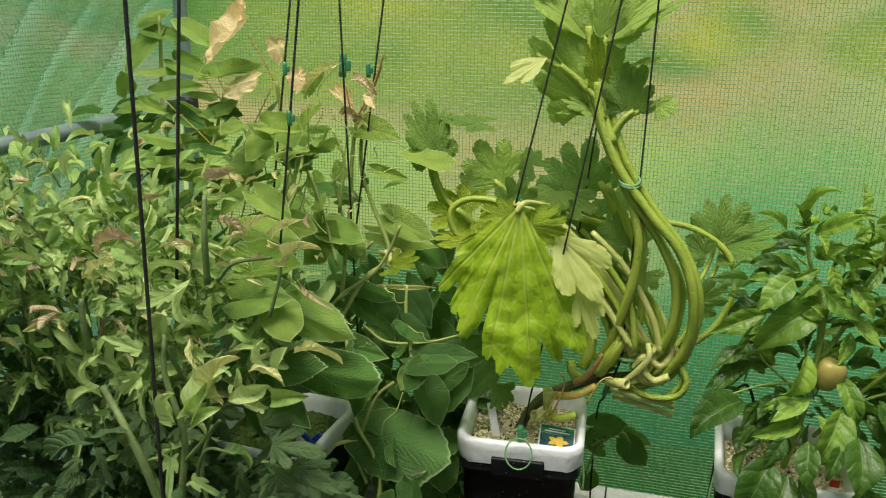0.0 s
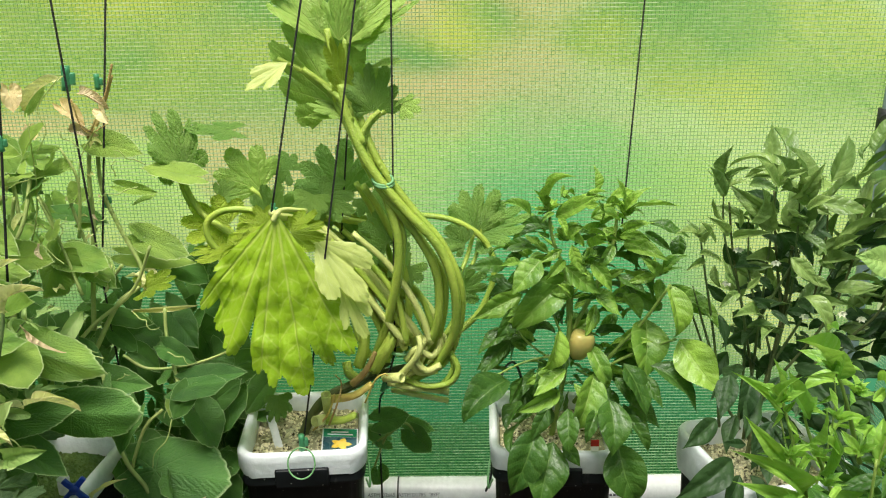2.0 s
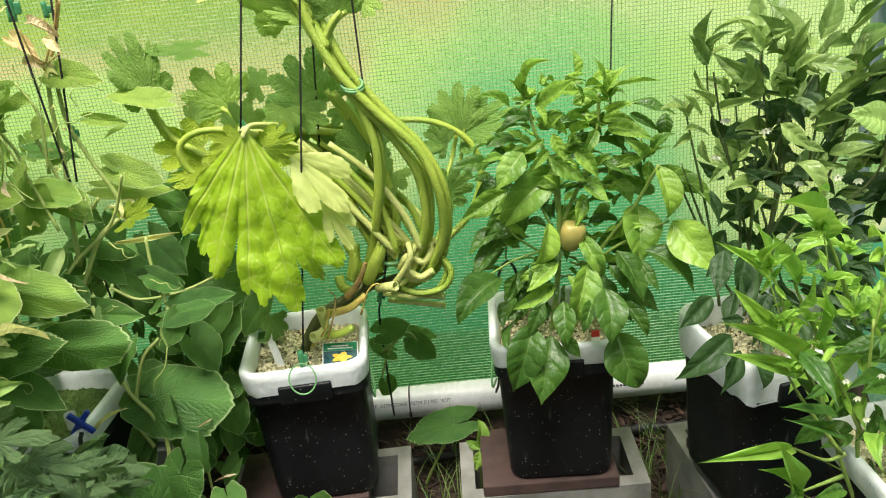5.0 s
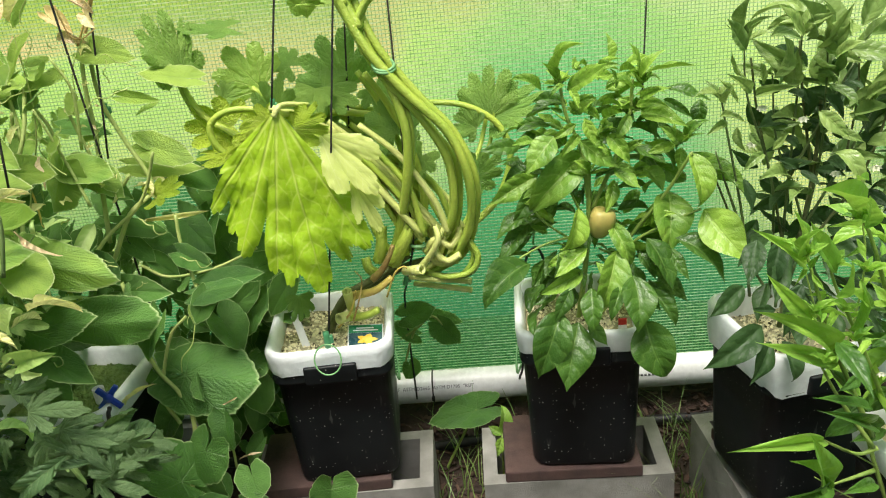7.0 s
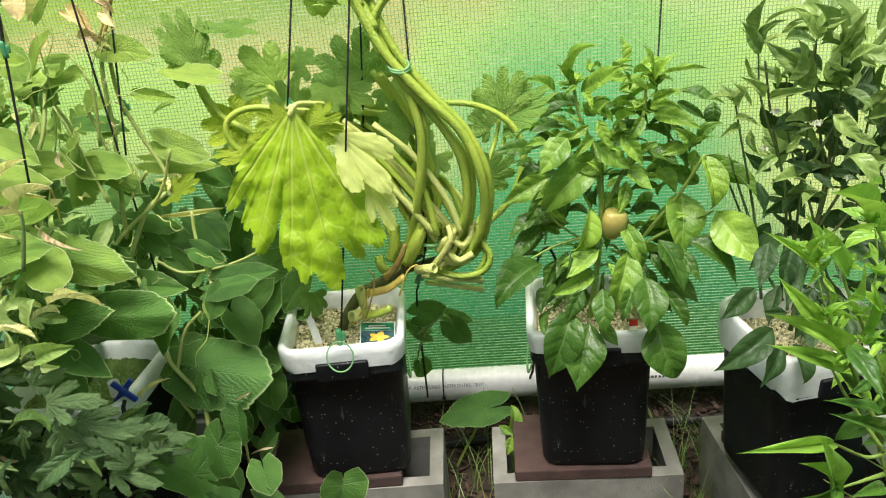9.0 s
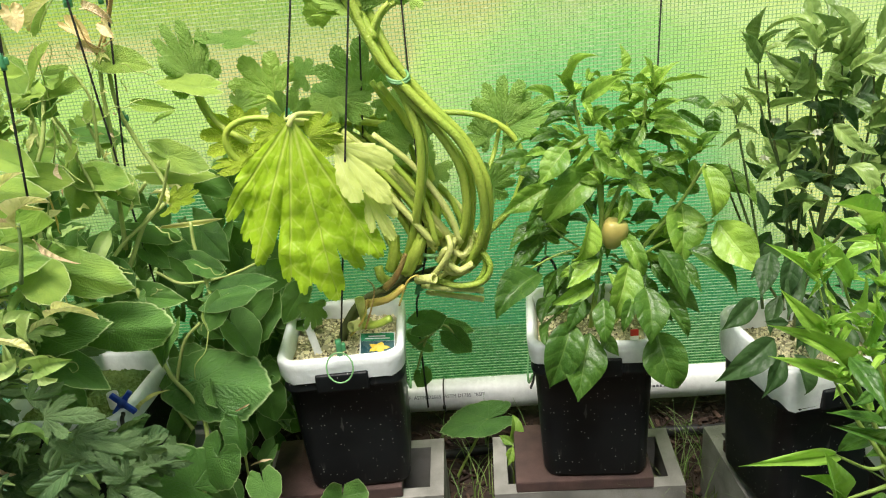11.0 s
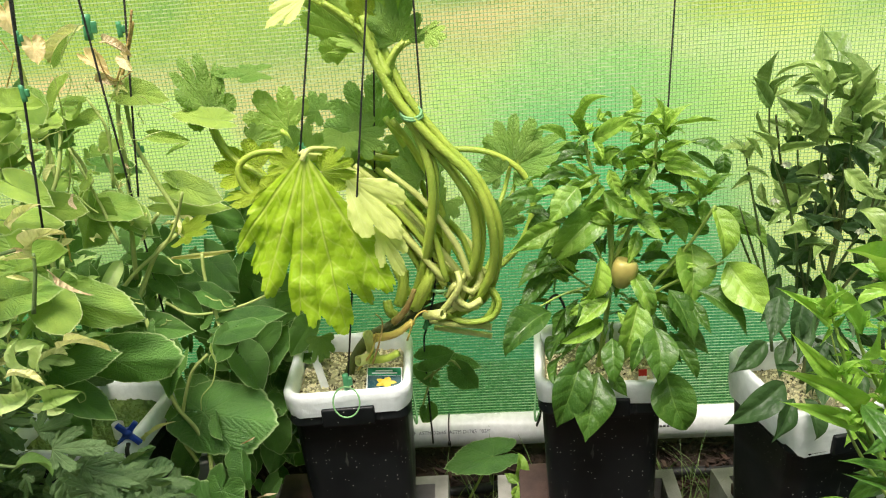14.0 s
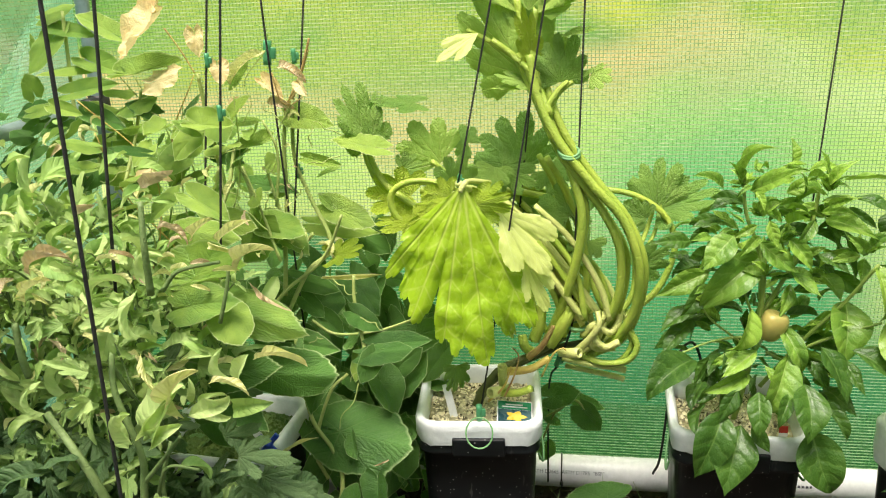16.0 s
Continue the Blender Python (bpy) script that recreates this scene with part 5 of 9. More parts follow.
for k in range(34):     # young tips standing over the crown
    x, y = r.uniform(-0.68, -0.16), r.uniform(0.96, 1.26)
    z = 1.03 - 0.28 * (x + 0.45) + r.uniform(-0.10, 0.05)
    stalk(tomato, [(x + r.uniform(-0.03, 0.03), y + 0.02, z - 0.16), (x, y, z - 0.07), (x + r.uniform(-0.01, 0.01), y, z)], 0.0034, 0.0018, "tomato_stem", "stem", sides=7)
    for q in range(6):
        a = 2.4 * q + r.uniform(-0.4, 0.4)
        w = Vector((math.cos(a), 0.8 * math.sin(a), r.uniform(0.1, 1.0))).normalized()
        p = Vector((x, y, z - 0.012 * q))
        if q < 4:
            leaf(tomato, r.choice(("leaflet", "tomato", "tomato", "curl")), p, p + w * r.uniform(0.020, 0.040), r.uniform(0.28, 0.42))
        else:
            frond(tomato, p, p + w * r.uniform(0.04, 0.07), 2, 0.030, 700 + 7 * k + q, TOP_KINDS)
# dark leaves added behind, standing in for shade between the vines
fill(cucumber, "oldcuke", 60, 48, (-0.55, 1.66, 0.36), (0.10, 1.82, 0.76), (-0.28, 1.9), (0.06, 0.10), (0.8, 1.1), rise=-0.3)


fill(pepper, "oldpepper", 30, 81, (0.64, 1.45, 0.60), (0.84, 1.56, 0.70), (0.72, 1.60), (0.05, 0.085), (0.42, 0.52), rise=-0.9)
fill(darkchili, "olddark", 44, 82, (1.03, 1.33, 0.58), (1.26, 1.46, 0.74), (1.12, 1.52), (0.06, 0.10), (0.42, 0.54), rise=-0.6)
fill(cucumber, "yellow", 26, 83, (-0.56, 1.30, 0.86), (-0.08, 1.52, 1.18), (-0.28, 1.6), (0.018, 0.042), (0.3, 0.5), rise=-0.2)
fill(cucumber, "withered", 12, 84, (-0.52, 1.32, 0.90), (-0.10, 1.52, 1.22), (-0.28, 1.6), (0.016, 0.036), (0.3, 0.5), rise=-0.4)

fill(cucumber, "oldcuke", 44, 85, (-0.72, 1.40, 0.98), (-0.42, 1.68, 1.16), (-0.5, 1.8), (0.03, 0.06), (0.8, 1.1), rise=-0.3)
fill(cucumber, "cuke", 26, 86, (-0.50, 1.34, 1.00), (-0.16, 1.56, 1.16), (-0.3, 1.7), (0.03, 0.055), (0.8, 1.1), rise=-0.2)


def rosette(plant, kind, p, n, size, seed):
    """Young leaves spread round the end of a shoot."""
    r = random.Random(seed)
    p = Vector(p)
    for k in range(n):
        a = 2.4 * k + r.uniform(-0.3, 0.3)
        way = Vector((math.cos(a), 0.8 * math.sin(a), r.uniform(0.1, 1.1))).normalized()
        leaf(plant, kind, p, p + way * size * r.uniform(0.6, 1.1), r.uniform(0.36, 0.5), (-0.5 * way.x, -0.5 * way.y - 0.3, 0.8))


rosette(brightchili, "bright", (0.921, 1.000, 0.905), 8, 0.034, 0)
rosette(brightchili, "bright", (0.937, 0.990, 0.832), 9, 0.032, 1)
rosette(brightchili, "bright", (0.967, 1.020, 0.879), 7, 0.030, 2)
rosette(brightchili, "bright", (0.996, 1.030, 0.932), 8, 0.036, 3)
rosette(brightchili, "bright", (0.984, 1.020, 0.815), 7, 0.030, 4)
rosette(brightchili, "bright", (0.994, 1.000, 0.782), 7, 0.030, 5)
rosette(brightchili, "bright", (0.954, 0.990, 0.759), 6, 0.026, 6)
rosette(brightchili, "bright", (0.996, 1.000, 0.879), 8, 0.034, 7)
rosette(brightchili, "bright", (1.030, 1.030, 0.901), 8, 0.036, 8)
rosette(brightchili, "bright", (1.050, 1.030, 0.812), 8, 0.036, 9)
rosette(pepper, "pepper", (0.696, 1.530, 1.009), 8, 0.042, 10)
rosette(pepper, "pepper", (0.836, 1.530, 0.999), 8, 0.045, 11)
rosette(pepper, "pepper", (0.898, 1.500, 0.892), 8, 0.050, 12)
rosette(pepper, "pepper", (0.725, 1.510, 0.959), 8, 0.045, 13)
rosette(pepper, "pepper", (0.829, 1.540, 0.948), 7, 0.045, 14)
rosette(pepper, "pepper", (0.737, 1.490, 0.854), 6, 0.045, 15)
rosette(pepper, "pepper", (0.758, 1.500, 0.913), 7, 0.045, 16)
rosette(darkchili, "dark", (0.985, 1.440, 1.074), 6, 0.050, 17)
rosette(darkchili, "dark", (1.073, 1.440, 1.077), 6, 0.055, 18)
rosette(darkchili, "dark", (1.115, 1.440, 1.060), 6, 0.055, 19)
rosette(darkchili, "dark", (1.035, 1.440, 1.016), 6, 0.050, 20)
rosette(darkchili, "dark", (0.950, 1.450, 0.982), 5, 0.040, 21)


# ---------------------------------------------------------------- leaves, plant by plant
leaf(zucchini, "fan", (0.131, 1.680, 1.019), (0.074, 1.670, 1.104), 1.00, (0.1, -0.9, 0.4), exact=0)
leaf(zucchini, "zuke", (0.296, 1.700, 1.004), (0.251, 1.690, 1.113), 0.95, (0, -0.95, 0.25), exact=1)
leaf(zucchini, "zuke", (0.569, 1.750, 0.901), (0.580, 1.750, 1.015), 0.75, (0, -0.92, 0.38), exact=1)
leaf(zucchini, "zuke", (0.573, 1.750, 0.900), (0.697, 1.720, 0.958), 0.49, (0.2, -0.7, 0.7), exact=1)
leaf(zucchini, "zuke", (0.390, 1.600, 0.929), (0.369, 1.600, 0.996), 0.95, (0, -0.92, 0.38), exact=2)
leaf(zucchini, "zuke", (-0.003, 1.630, 1.073), (-0.043, 1.620, 1.197), 0.52, (0.5, -0.8, 0.3), exact=1)
leaf(zucchini, "zuke", (-0.008, 1.640, 1.073), (0.006, 1.660, 1.177), 0.40, (-0.2, -0.9, 0.3), exact=1)
leaf(zucchini, "zuke", (0.082, 1.680, 1.142), (-0.009, 1.650, 1.156), 0.42, (0.1, -0.35, 0.9), exact=0)
leaf(cucumber, "cuke", (0.008, 1.600, 1.071), (-0.065, 1.575, 1.094), 0.55, (0, -0.42, 0.9), exact=0)
leaf(zucchini, "zuke", (0.174, 1.580, 0.994), (0.194, 1.560, 1.061), 0.80, (0, -0.92, 0.38), exact=0)
leaf(zucchini, "lime", (0.165, 1.560, 0.981), (0.114, 1.530, 0.980), 0.80, (0, -0.92, 0.38), exact=0)
leaf(zucchini, "lime", (0.153, 1.560, 0.971), (0.105, 1.520, 0.946), 0.70, (0, -0.92, 0.38), exact=1)
leaf(zucchini, "lime", (0.136, 1.550, 0.951), (0.093, 1.500, 0.907), 0.55, (0, -0.92, 0.38), exact=0)
leaf(zucchini, "lime", (0.165, 1.530, 0.973), (0.147, 1.490, 0.937), 0.80, (0, -0.92, 0.38), exact=1)
leaf(zucchini, "lime", (0.222, 1.500, 0.983), (0.287, 1.460, 1.014), 0.60, (0, -0.92, 0.38), exact=1)
leaf(zucchini, "zuke", (0.247, 1.620, 1.024), (0.233, 1.580, 0.979), 0.80, (0, -0.92, 0.38), exact=1)
leaf(zucchini, "zuke", (0.259, 1.640, 1.016), (0.326, 1.600, 0.993), 0.70, (0, -0.92, 0.38), exact=0)
leaf(zucchini, "zuke", (0.201, 1.680, 0.974), (0.273, 1.640, 0.962), 0.70, (0, -0.92, 0.38), exact=2)
leaf(zucchini, "zuke", (0.352, 1.680, 1.002), (0.385, 1.640, 0.970), 0.90, (0, -0.92, 0.38), exact=0)
leaf(zucchini, "lime", (0.077, 1.620, 0.965), (-0.012, 1.600, 0.977), 0.75, (0, -0.92, 0.38), exact=0)
leaf(zucchini, "lime", (0.097, 1.580, 0.929), (0.006, 1.560, 0.925), 0.40, (0, -0.6, 0.8), exact=1)
leaf(zucchini, "zuke", (0.052, 1.660, 1.007), (0.098, 1.640, 1.031), 0.80, (0, -0.92, 0.38), exact=1)
leaf(zucchini, "zuke", (0.183, 1.720, 1.051), (0.147, 1.720, 1.078), 0.90, (0, -0.92, 0.38), exact=2)
leaf(zucchini, "pale", (0.264, 1.500, 0.970), (0.364, 1.458, 0.866), 0.72, (-0.1, -0.80, 0.6), exact=0)
leaf(zucchini, "pale", (0.308, 1.500, 0.881), (0.352, 1.465, 0.790), 0.60, (-0.1, -0.80, 0.6), exact=1)
leaf(zucchini, "zuke", (0.531, 1.660, 0.806), (0.584, 1.620, 0.859), 0.60, (0, -0.92, 0.38), exact=0)
leaf(zucchini, "zuke", (0.544, 1.660, 0.908), (0.501, 1.640, 0.943), 0.70, (0, -0.92, 0.38), exact=1)
leaf(zucchini, "zuke", (0.432, 1.630, 0.871), (0.399, 1.600, 0.839), 0.80, (0, -0.92, 0.38), exact=2)
leaf(zucchini, "zuke", (0.289, 1.660, 0.927), (0.347, 1.620, 0.906), 0.70, (0, -0.92, 0.38), exact=0)
leaf(zucchini, "fan", (0.311, 1.570, 1.205), (0.220, 1.560, 1.360), 0.70, (-0.2, -0.95, 0.2), exact=2)
leaf(zucchini, "pale", (0.229, 1.540, 1.283), (0.158, 1.500, 1.243), 0.55, (0.3, -0.5, 0.8), exact=0)
leaf(zucchini, "fan", (0.300, 1.580, 1.311), (0.165, 1.570, 1.477), 0.39, (0.5, -0.7, 0.5), exact=1)
leaf(zucchini, "zuke", (0.268, 1.600, 1.387), (0.205, 1.600, 1.464), 0.45, (0, -0.92, 0.38), exact=0)
leaf(zucchini, "zuke", (0.226, 1.570, 1.419), (0.175, 1.550, 1.399), 0.60, (0, -0.92, 0.38), exact=1)
leaf(zucchini, "fan", (0.316, 1.570, 1.318), (0.337, 1.560, 1.467), 0.45, (-0.4, -0.9, 0.2), exact=0)
leaf(zucchini, "zuke", (0.298, 1.600, 1.331), (0.286, 1.610, 1.456), 0.35, (0, -0.92, 0.38), exact=2)
leaf(zucchini, "fan", (0.333, 1.560, 1.313), (0.434, 1.550, 1.428), 0.50, (-0.4, -0.8, 0.5), exact=1)
leaf(zucchini, "fan", (0.338, 1.560, 1.311), (0.458, 1.530, 1.386), 0.30, (-0.2, -0.6, 0.8), exact=0)
leaf(zucchini, "zuke", (0.372, 1.570, 1.192), (0.372, 1.560, 1.283), 0.75, (0.3, -0.9, 0), exact=1)
leaf(zucchini, "fan", (0.372, 1.560, 1.270), (0.433, 1.540, 1.290), 0.38, (0, -0.4, 0.9), exact=1)
leaf(zucchini, "fan", (0.425, 1.550, 1.205), (0.461, 1.530, 1.199), 0.90, (0, -0.92, 0.38), exact=0)
leaf(zucchini, "fan", (0.410, 1.560, 1.200), (0.451, 1.550, 1.226), 0.30, (0, -0.4, 0.9), exact=1)
leaf(zucchini, "fan", (0.319, 1.570, 1.190), (0.257, 1.550, 1.211), 0.45, (0, -0.5, 0.8), exact=0)
leaf(zucchini, "fan", (0.318, 1.570, 1.181), (0.252, 1.550, 1.190), 0.30, (0, -0.4, 0.9), exact=1)
leaf(zucchini, "lime", (0.321, 1.560, 1.242), (0.306, 1.540, 1.326), 0.35, (0, -0.92, 0.38), exact=0)
leaf(zucchini, "zuke", (0.175, 1.500, 0.668), (0.173, 1.480, 0.597), 0.9)
leaf(pepper, "pepper", (0.687, 1.520, 1.024), (0.734, 1.477, 1.087), 0.35)
leaf(pepper, "pepper", (0.708, 1.534, 0.999), (0.772, 1.476, 1.056), 0.40)
leaf(pepper, "pepper", (0.688, 1.529, 1.017), (0.662, 1.502, 1.059), 0.35)
leaf(pepper, "pepper", (0.696, 1.472, 1.025), (0.670, 1.459, 1.006), 0.30)
leaf(pepper, "pepper", (0.720, 1.545, 0.980), (0.736, 1.522, 1.030), 0.40)
leaf(pepper, "pepper", (0.699, 1.542, 0.957), (0.673, 1.537, 0.970), 0.30)
leaf(pepper, "pepper", (0.719, 1.508, 0.944), (0.673, 1.494, 0.921), 0.35)
leaf(pepper, "pepper", (0.725, 1.514, 0.921), (0.687, 1.491, 0.889), 0.35)
leaf(pepper, "pepper", (0.729, 1.471, 0.964), (0.746, 1.459, 0.916), 0.45)
leaf(pepper, "pepper", (0.708, 1.492, 1.009), (0.719, 1.469, 0.980), 0.40)
leaf(pepper, "pepper", (0.723, 1.531, 0.968), (0.761, 1.522, 0.942), 0.40)
leaf(pepper, "pepper", (0.831, 1.534, 1.010), (0.813, 1.521, 1.077), 0.40)
leaf(pepper, "pepper", (0.833, 1.519, 1.013), (0.876, 1.507, 1.061), 0.35)
leaf(pepper, "pepper", (0.836, 1.470, 1.034), (0.904, 1.416, 1.049), 0.28)
leaf(pepper, "pepper", (0.817, 1.487, 1.003), (0.767, 1.475, 1.014), 0.40)
leaf(pepper, "pepper", (0.830, 1.549, 0.976), (0.785, 1.519, 0.957), 0.45)
leaf(pepper, "pepper", (0.829, 1.493, 0.985), (0.860, 1.466, 1.004), 0.40)
leaf(pepper, "pepper", (0.824, 1.513, 0.966), (0.875, 1.484, 0.965), 0.35)
leaf(pepper, "pepper", (0.784, 1.486, 1.005), (0.769, 1.460, 1.050), 0.25)
leaf(pepper, "pepper", (0.836, 1.525, 0.951), (0.906, 1.467, 0.932), 0.40)
leaf(pepper, "pepper", (0.820, 1.541, 0.953), (0.767, 1.528, 0.956), 0.30)
leaf(pepper, "pepper", (0.811, 1.499, 0.955), (0.781, 1.488, 0.915), 0.45)
leaf(pepper, "pepper", (0.721, 1.482, 0.921), (0.788, 1.469, 0.868), 0.50)
leaf(pepper, "pepper", (0.772, 1.494, 0.924), (0.806, 1.464, 0.874), 0.45)
leaf(pepper, "oldpepper", (0.823, 1.500, 0.892), (0.871, 1.470, 0.867), 0.50)
leaf(pepper, "oldpepper", (0.858, 1.527, 0.897), (0.892, 1.507, 0.837), 0.50)
leaf(pepper, "pepper", (0.810, 1.535, 0.876), (0.842, 1.520, 0.900), 0.40)
leaf(pepper, "pepper", (0.678, 1.495, 0.928), (0.624, 1.463, 0.872), 0.62)
leaf(pepper, "pepper", (0.739, 1.526, 0.885), (0.624, 1.504, 0.777), 0.42)
leaf(pepper, "pepper", (0.651, 1.548, 0.840), (0.552, 1.535, 0.792), 0.42)
leaf(pepper, "oldpepper", (0.631, 1.560, 0.738), (0.567, 1.509, 0.681), 0.42)
leaf(pepper, "oldpepper", (0.618, 1.460, 0.701), (0.533, 1.399, 0.645), 0.55)
leaf(pepper, "oldpepper", (0.643, 1.529, 0.822), (0.595, 1.498, 0.770), 0.50)
leaf(pepper, "pepper", (0.714, 1.471, 0.798), (0.676, 1.460, 0.724), 0.60)
leaf(pepper, "oldpepper", (0.740, 1.514, 0.750), (0.728, 1.479, 0.703), 0.42)
leaf(pepper, "pepper", (0.781, 1.486, 0.863), (0.825, 1.452, 0.832), 0.62)
leaf(pepper, "pepper", (0.846, 1.544, 0.838), (0.874, 1.509, 0.799), 0.62)
leaf(pepper, "pepper", (0.774, 1.498, 0.758), (0.807, 1.471, 0.675), 0.38)
leaf(pepper, "pepper", (0.786, 1.512, 0.832), (0.762, 1.477, 0.778), 0.40)
leaf(pepper, "oldpepper", (0.750, 1.509, 0.836), (0.791, 1.484, 0.852), 0.50)
leaf(pepper, "pepper", (0.890, 1.534, 0.792), (0.873, 1.466, 0.691), 0.64)
leaf(pepper, "pepper", (0.939, 1.473, 0.776), (0.999, 1.393, 0.700), 0.62)
leaf(pepper, "pepper", (0.912, 1.477, 0.883), (0.919, 1.448, 0.790), 0.50)
leaf(pepper, "pepper", (0.928, 1.519, 0.868), (0.998, 1.454, 0.825), 0.38)
leaf(pepper, "pepper", (0.931, 1.497, 0.854), (1.000, 1.430, 0.807), 0.36)
leaf(pepper, "pepper", (0.911, 1.514, 0.892), (0.950, 1.497, 0.932), 0.40)
leaf(pepper, "pepper", (0.891, 1.495, 0.894), (0.834, 1.483, 0.885), 0.35)
leaf(pepper, "pepper", (0.894, 1.476, 0.902), (0.853, 1.467, 0.941), 0.40)
leaf(pepper, "pepper", (0.909, 1.525, 0.878), (0.898, 1.495, 0.841), 0.50)
leaf(pepper, "oldpepper", (0.876, 1.513, 0.994), (0.952, 1.501, 0.965), 0.38)
leaf(pepper, "oldpepper", (0.888, 1.579, 0.954), (0.934, 1.555, 0.923), 0.30)
leaf(pepper, "oldpepper", (0.941, 1.532, 0.962), (0.938, 1.520, 0.912), 0.60)
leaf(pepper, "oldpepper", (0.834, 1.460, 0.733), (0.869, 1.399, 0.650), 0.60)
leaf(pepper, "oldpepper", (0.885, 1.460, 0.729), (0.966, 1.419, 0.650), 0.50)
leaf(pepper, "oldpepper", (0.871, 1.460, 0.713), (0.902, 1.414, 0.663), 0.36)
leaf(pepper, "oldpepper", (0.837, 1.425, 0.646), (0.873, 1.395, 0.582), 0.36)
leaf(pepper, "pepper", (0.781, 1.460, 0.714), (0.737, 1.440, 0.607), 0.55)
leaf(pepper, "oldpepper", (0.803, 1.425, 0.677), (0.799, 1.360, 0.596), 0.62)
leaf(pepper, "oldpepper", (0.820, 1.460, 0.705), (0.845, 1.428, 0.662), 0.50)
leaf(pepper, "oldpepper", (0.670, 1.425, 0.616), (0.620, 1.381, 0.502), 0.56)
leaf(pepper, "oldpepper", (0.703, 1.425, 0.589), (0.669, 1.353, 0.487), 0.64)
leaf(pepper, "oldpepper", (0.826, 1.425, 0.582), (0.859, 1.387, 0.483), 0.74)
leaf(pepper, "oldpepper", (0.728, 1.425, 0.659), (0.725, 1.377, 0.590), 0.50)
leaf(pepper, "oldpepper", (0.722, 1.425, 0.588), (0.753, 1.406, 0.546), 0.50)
leaf(pepper, "pepper", (0.727, 1.460, 0.723), (0.661, 1.419, 0.688), 0.40)
leaf(pepper, "pepper", (0.717, 1.460, 0.677), (0.630, 1.435, 0.646), 0.36)
leaf(pepper, "pepper", (0.712, 1.502, 0.693), (0.655, 1.491, 0.675), 0.40)
leaf(pepper, "oldpepper", (0.656, 1.460, 0.646), (0.617, 1.429, 0.627), 0.42)
leaf(pepper, "pepper", (0.743, 1.460, 0.693), (0.765, 1.436, 0.651), 0.40)
leaf(pepper, "oldpepper", (0.692, 1.425, 0.662), (0.658, 1.405, 0.604), 0.45)
leaf(pepper, "pepper", (0.725, 1.477, 0.755), (0.697, 1.464, 0.712), 0.40)
leaf(pepper, "oldpepper", (0.784, 1.425, 0.656), (0.757, 1.387, 0.608), 0.40)
leaf(darkchili, "dark", (0.975, 1.409, 1.068), (0.929, 1.371, 1.129), 0.45)
leaf(darkchili, "dark", (0.977, 1.442, 1.097), (0.980, 1.408, 1.157), 0.50)
leaf(darkchili, "dark", (0.987, 1.433, 1.080), (1.012, 1.400, 1.118), 0.25)
leaf(darkchili, "dark", (0.979, 1.409, 1.023), (0.943, 1.381, 1.076), 0.45)
leaf(darkchili, "dark", (0.985, 1.402, 1.003), (0.936, 1.381, 1.041), 0.35)
leaf(darkchili, "dark", (0.977, 1.442, 0.975), (0.930, 1.411, 1.031), 0.35)
leaf(darkchili, "dark", (0.945, 1.404, 0.987), (0.951, 1.381, 1.020), 0.50)
leaf(darkchili, "dark", (1.015, 1.432, 1.006), (1.000, 1.414, 1.049), 0.60)
leaf(darkchili, "dark", (1.011, 1.381, 1.027), (1.008, 1.349, 1.098), 0.50)
leaf(darkchili, "dark", (1.008, 1.400, 1.087), (1.048, 1.371, 1.082), 0.45)
leaf(darkchili, "dark", (1.055, 1.417, 1.003), (1.043, 1.378, 1.073), 0.50)
leaf(darkchili, "dark", (1.036, 1.432, 0.998), (1.018, 1.403, 1.052), 0.40)
leaf(darkchili, "dark", (1.062, 1.408, 1.083), (1.002, 1.372, 1.144), 0.45)
leaf(darkchili, "dark", (1.079, 1.439, 1.075), (1.042, 1.400, 1.141), 0.50)
leaf(darkchili, "dark", (1.065, 1.408, 1.102), (1.094, 1.375, 1.120), 0.40)
leaf(darkchili, "dark", (1.114, 1.450, 1.049), (1.084, 1.417, 1.114), 0.45)
leaf(darkchili, "dark", (1.117, 1.458, 1.052), (1.139, 1.409, 1.103), 0.50)
leaf(darkchili, "dark", (1.110, 1.421, 1.067), (1.126, 1.387, 1.132), 0.30)
leaf(darkchili, "dark", (1.108, 1.393, 1.048), (1.137, 1.355, 1.077), 0.50)
leaf(darkchili, "dark", (1.130, 1.455, 1.041), (1.173, 1.432, 1.024), 0.45)
leaf(darkchili, "dark", (1.005, 1.435, 0.987), (1.060, 1.393, 1.007), 0.30)
leaf(darkchili, "dark", (1.028, 1.438, 0.933), (1.081, 1.425, 0.937), 0.42)
leaf(darkchili, "olddark", (1.029, 1.472, 0.923), (0.996, 1.452, 0.971), 0.50)
leaf(darkchili, "dark", (0.959, 1.433, 0.946), (0.920, 1.418, 0.930), 0.40)
leaf(darkchili, "dark", (0.946, 1.430, 0.957), (0.980, 1.404, 0.951), 0.35)
leaf(darkchili, "olddark", (1.106, 1.461, 0.937), (1.078, 1.434, 0.996), 0.50)
leaf(darkchili, "dark", (1.086, 1.382, 0.967), (1.134, 1.367, 0.921), 0.52)
leaf(darkchili, "dark", (1.115, 1.415, 0.997), (1.150, 1.384, 0.964), 0.50)
leaf(darkchili, "olddark", (1.113, 1.428, 0.981), (1.135, 1.400, 0.943), 0.40)
leaf(darkchili, "olddark", (1.098, 1.460, 0.930), (1.136, 1.454, 0.913), 0.40)
leaf(darkchili, "dark", (1.135, 1.418, 0.918), (1.176, 1.405, 0.900), 0.50)
leaf(darkchili, "dark", (1.005, 1.384, 0.903), (0.970, 1.375, 0.878), 0.50)
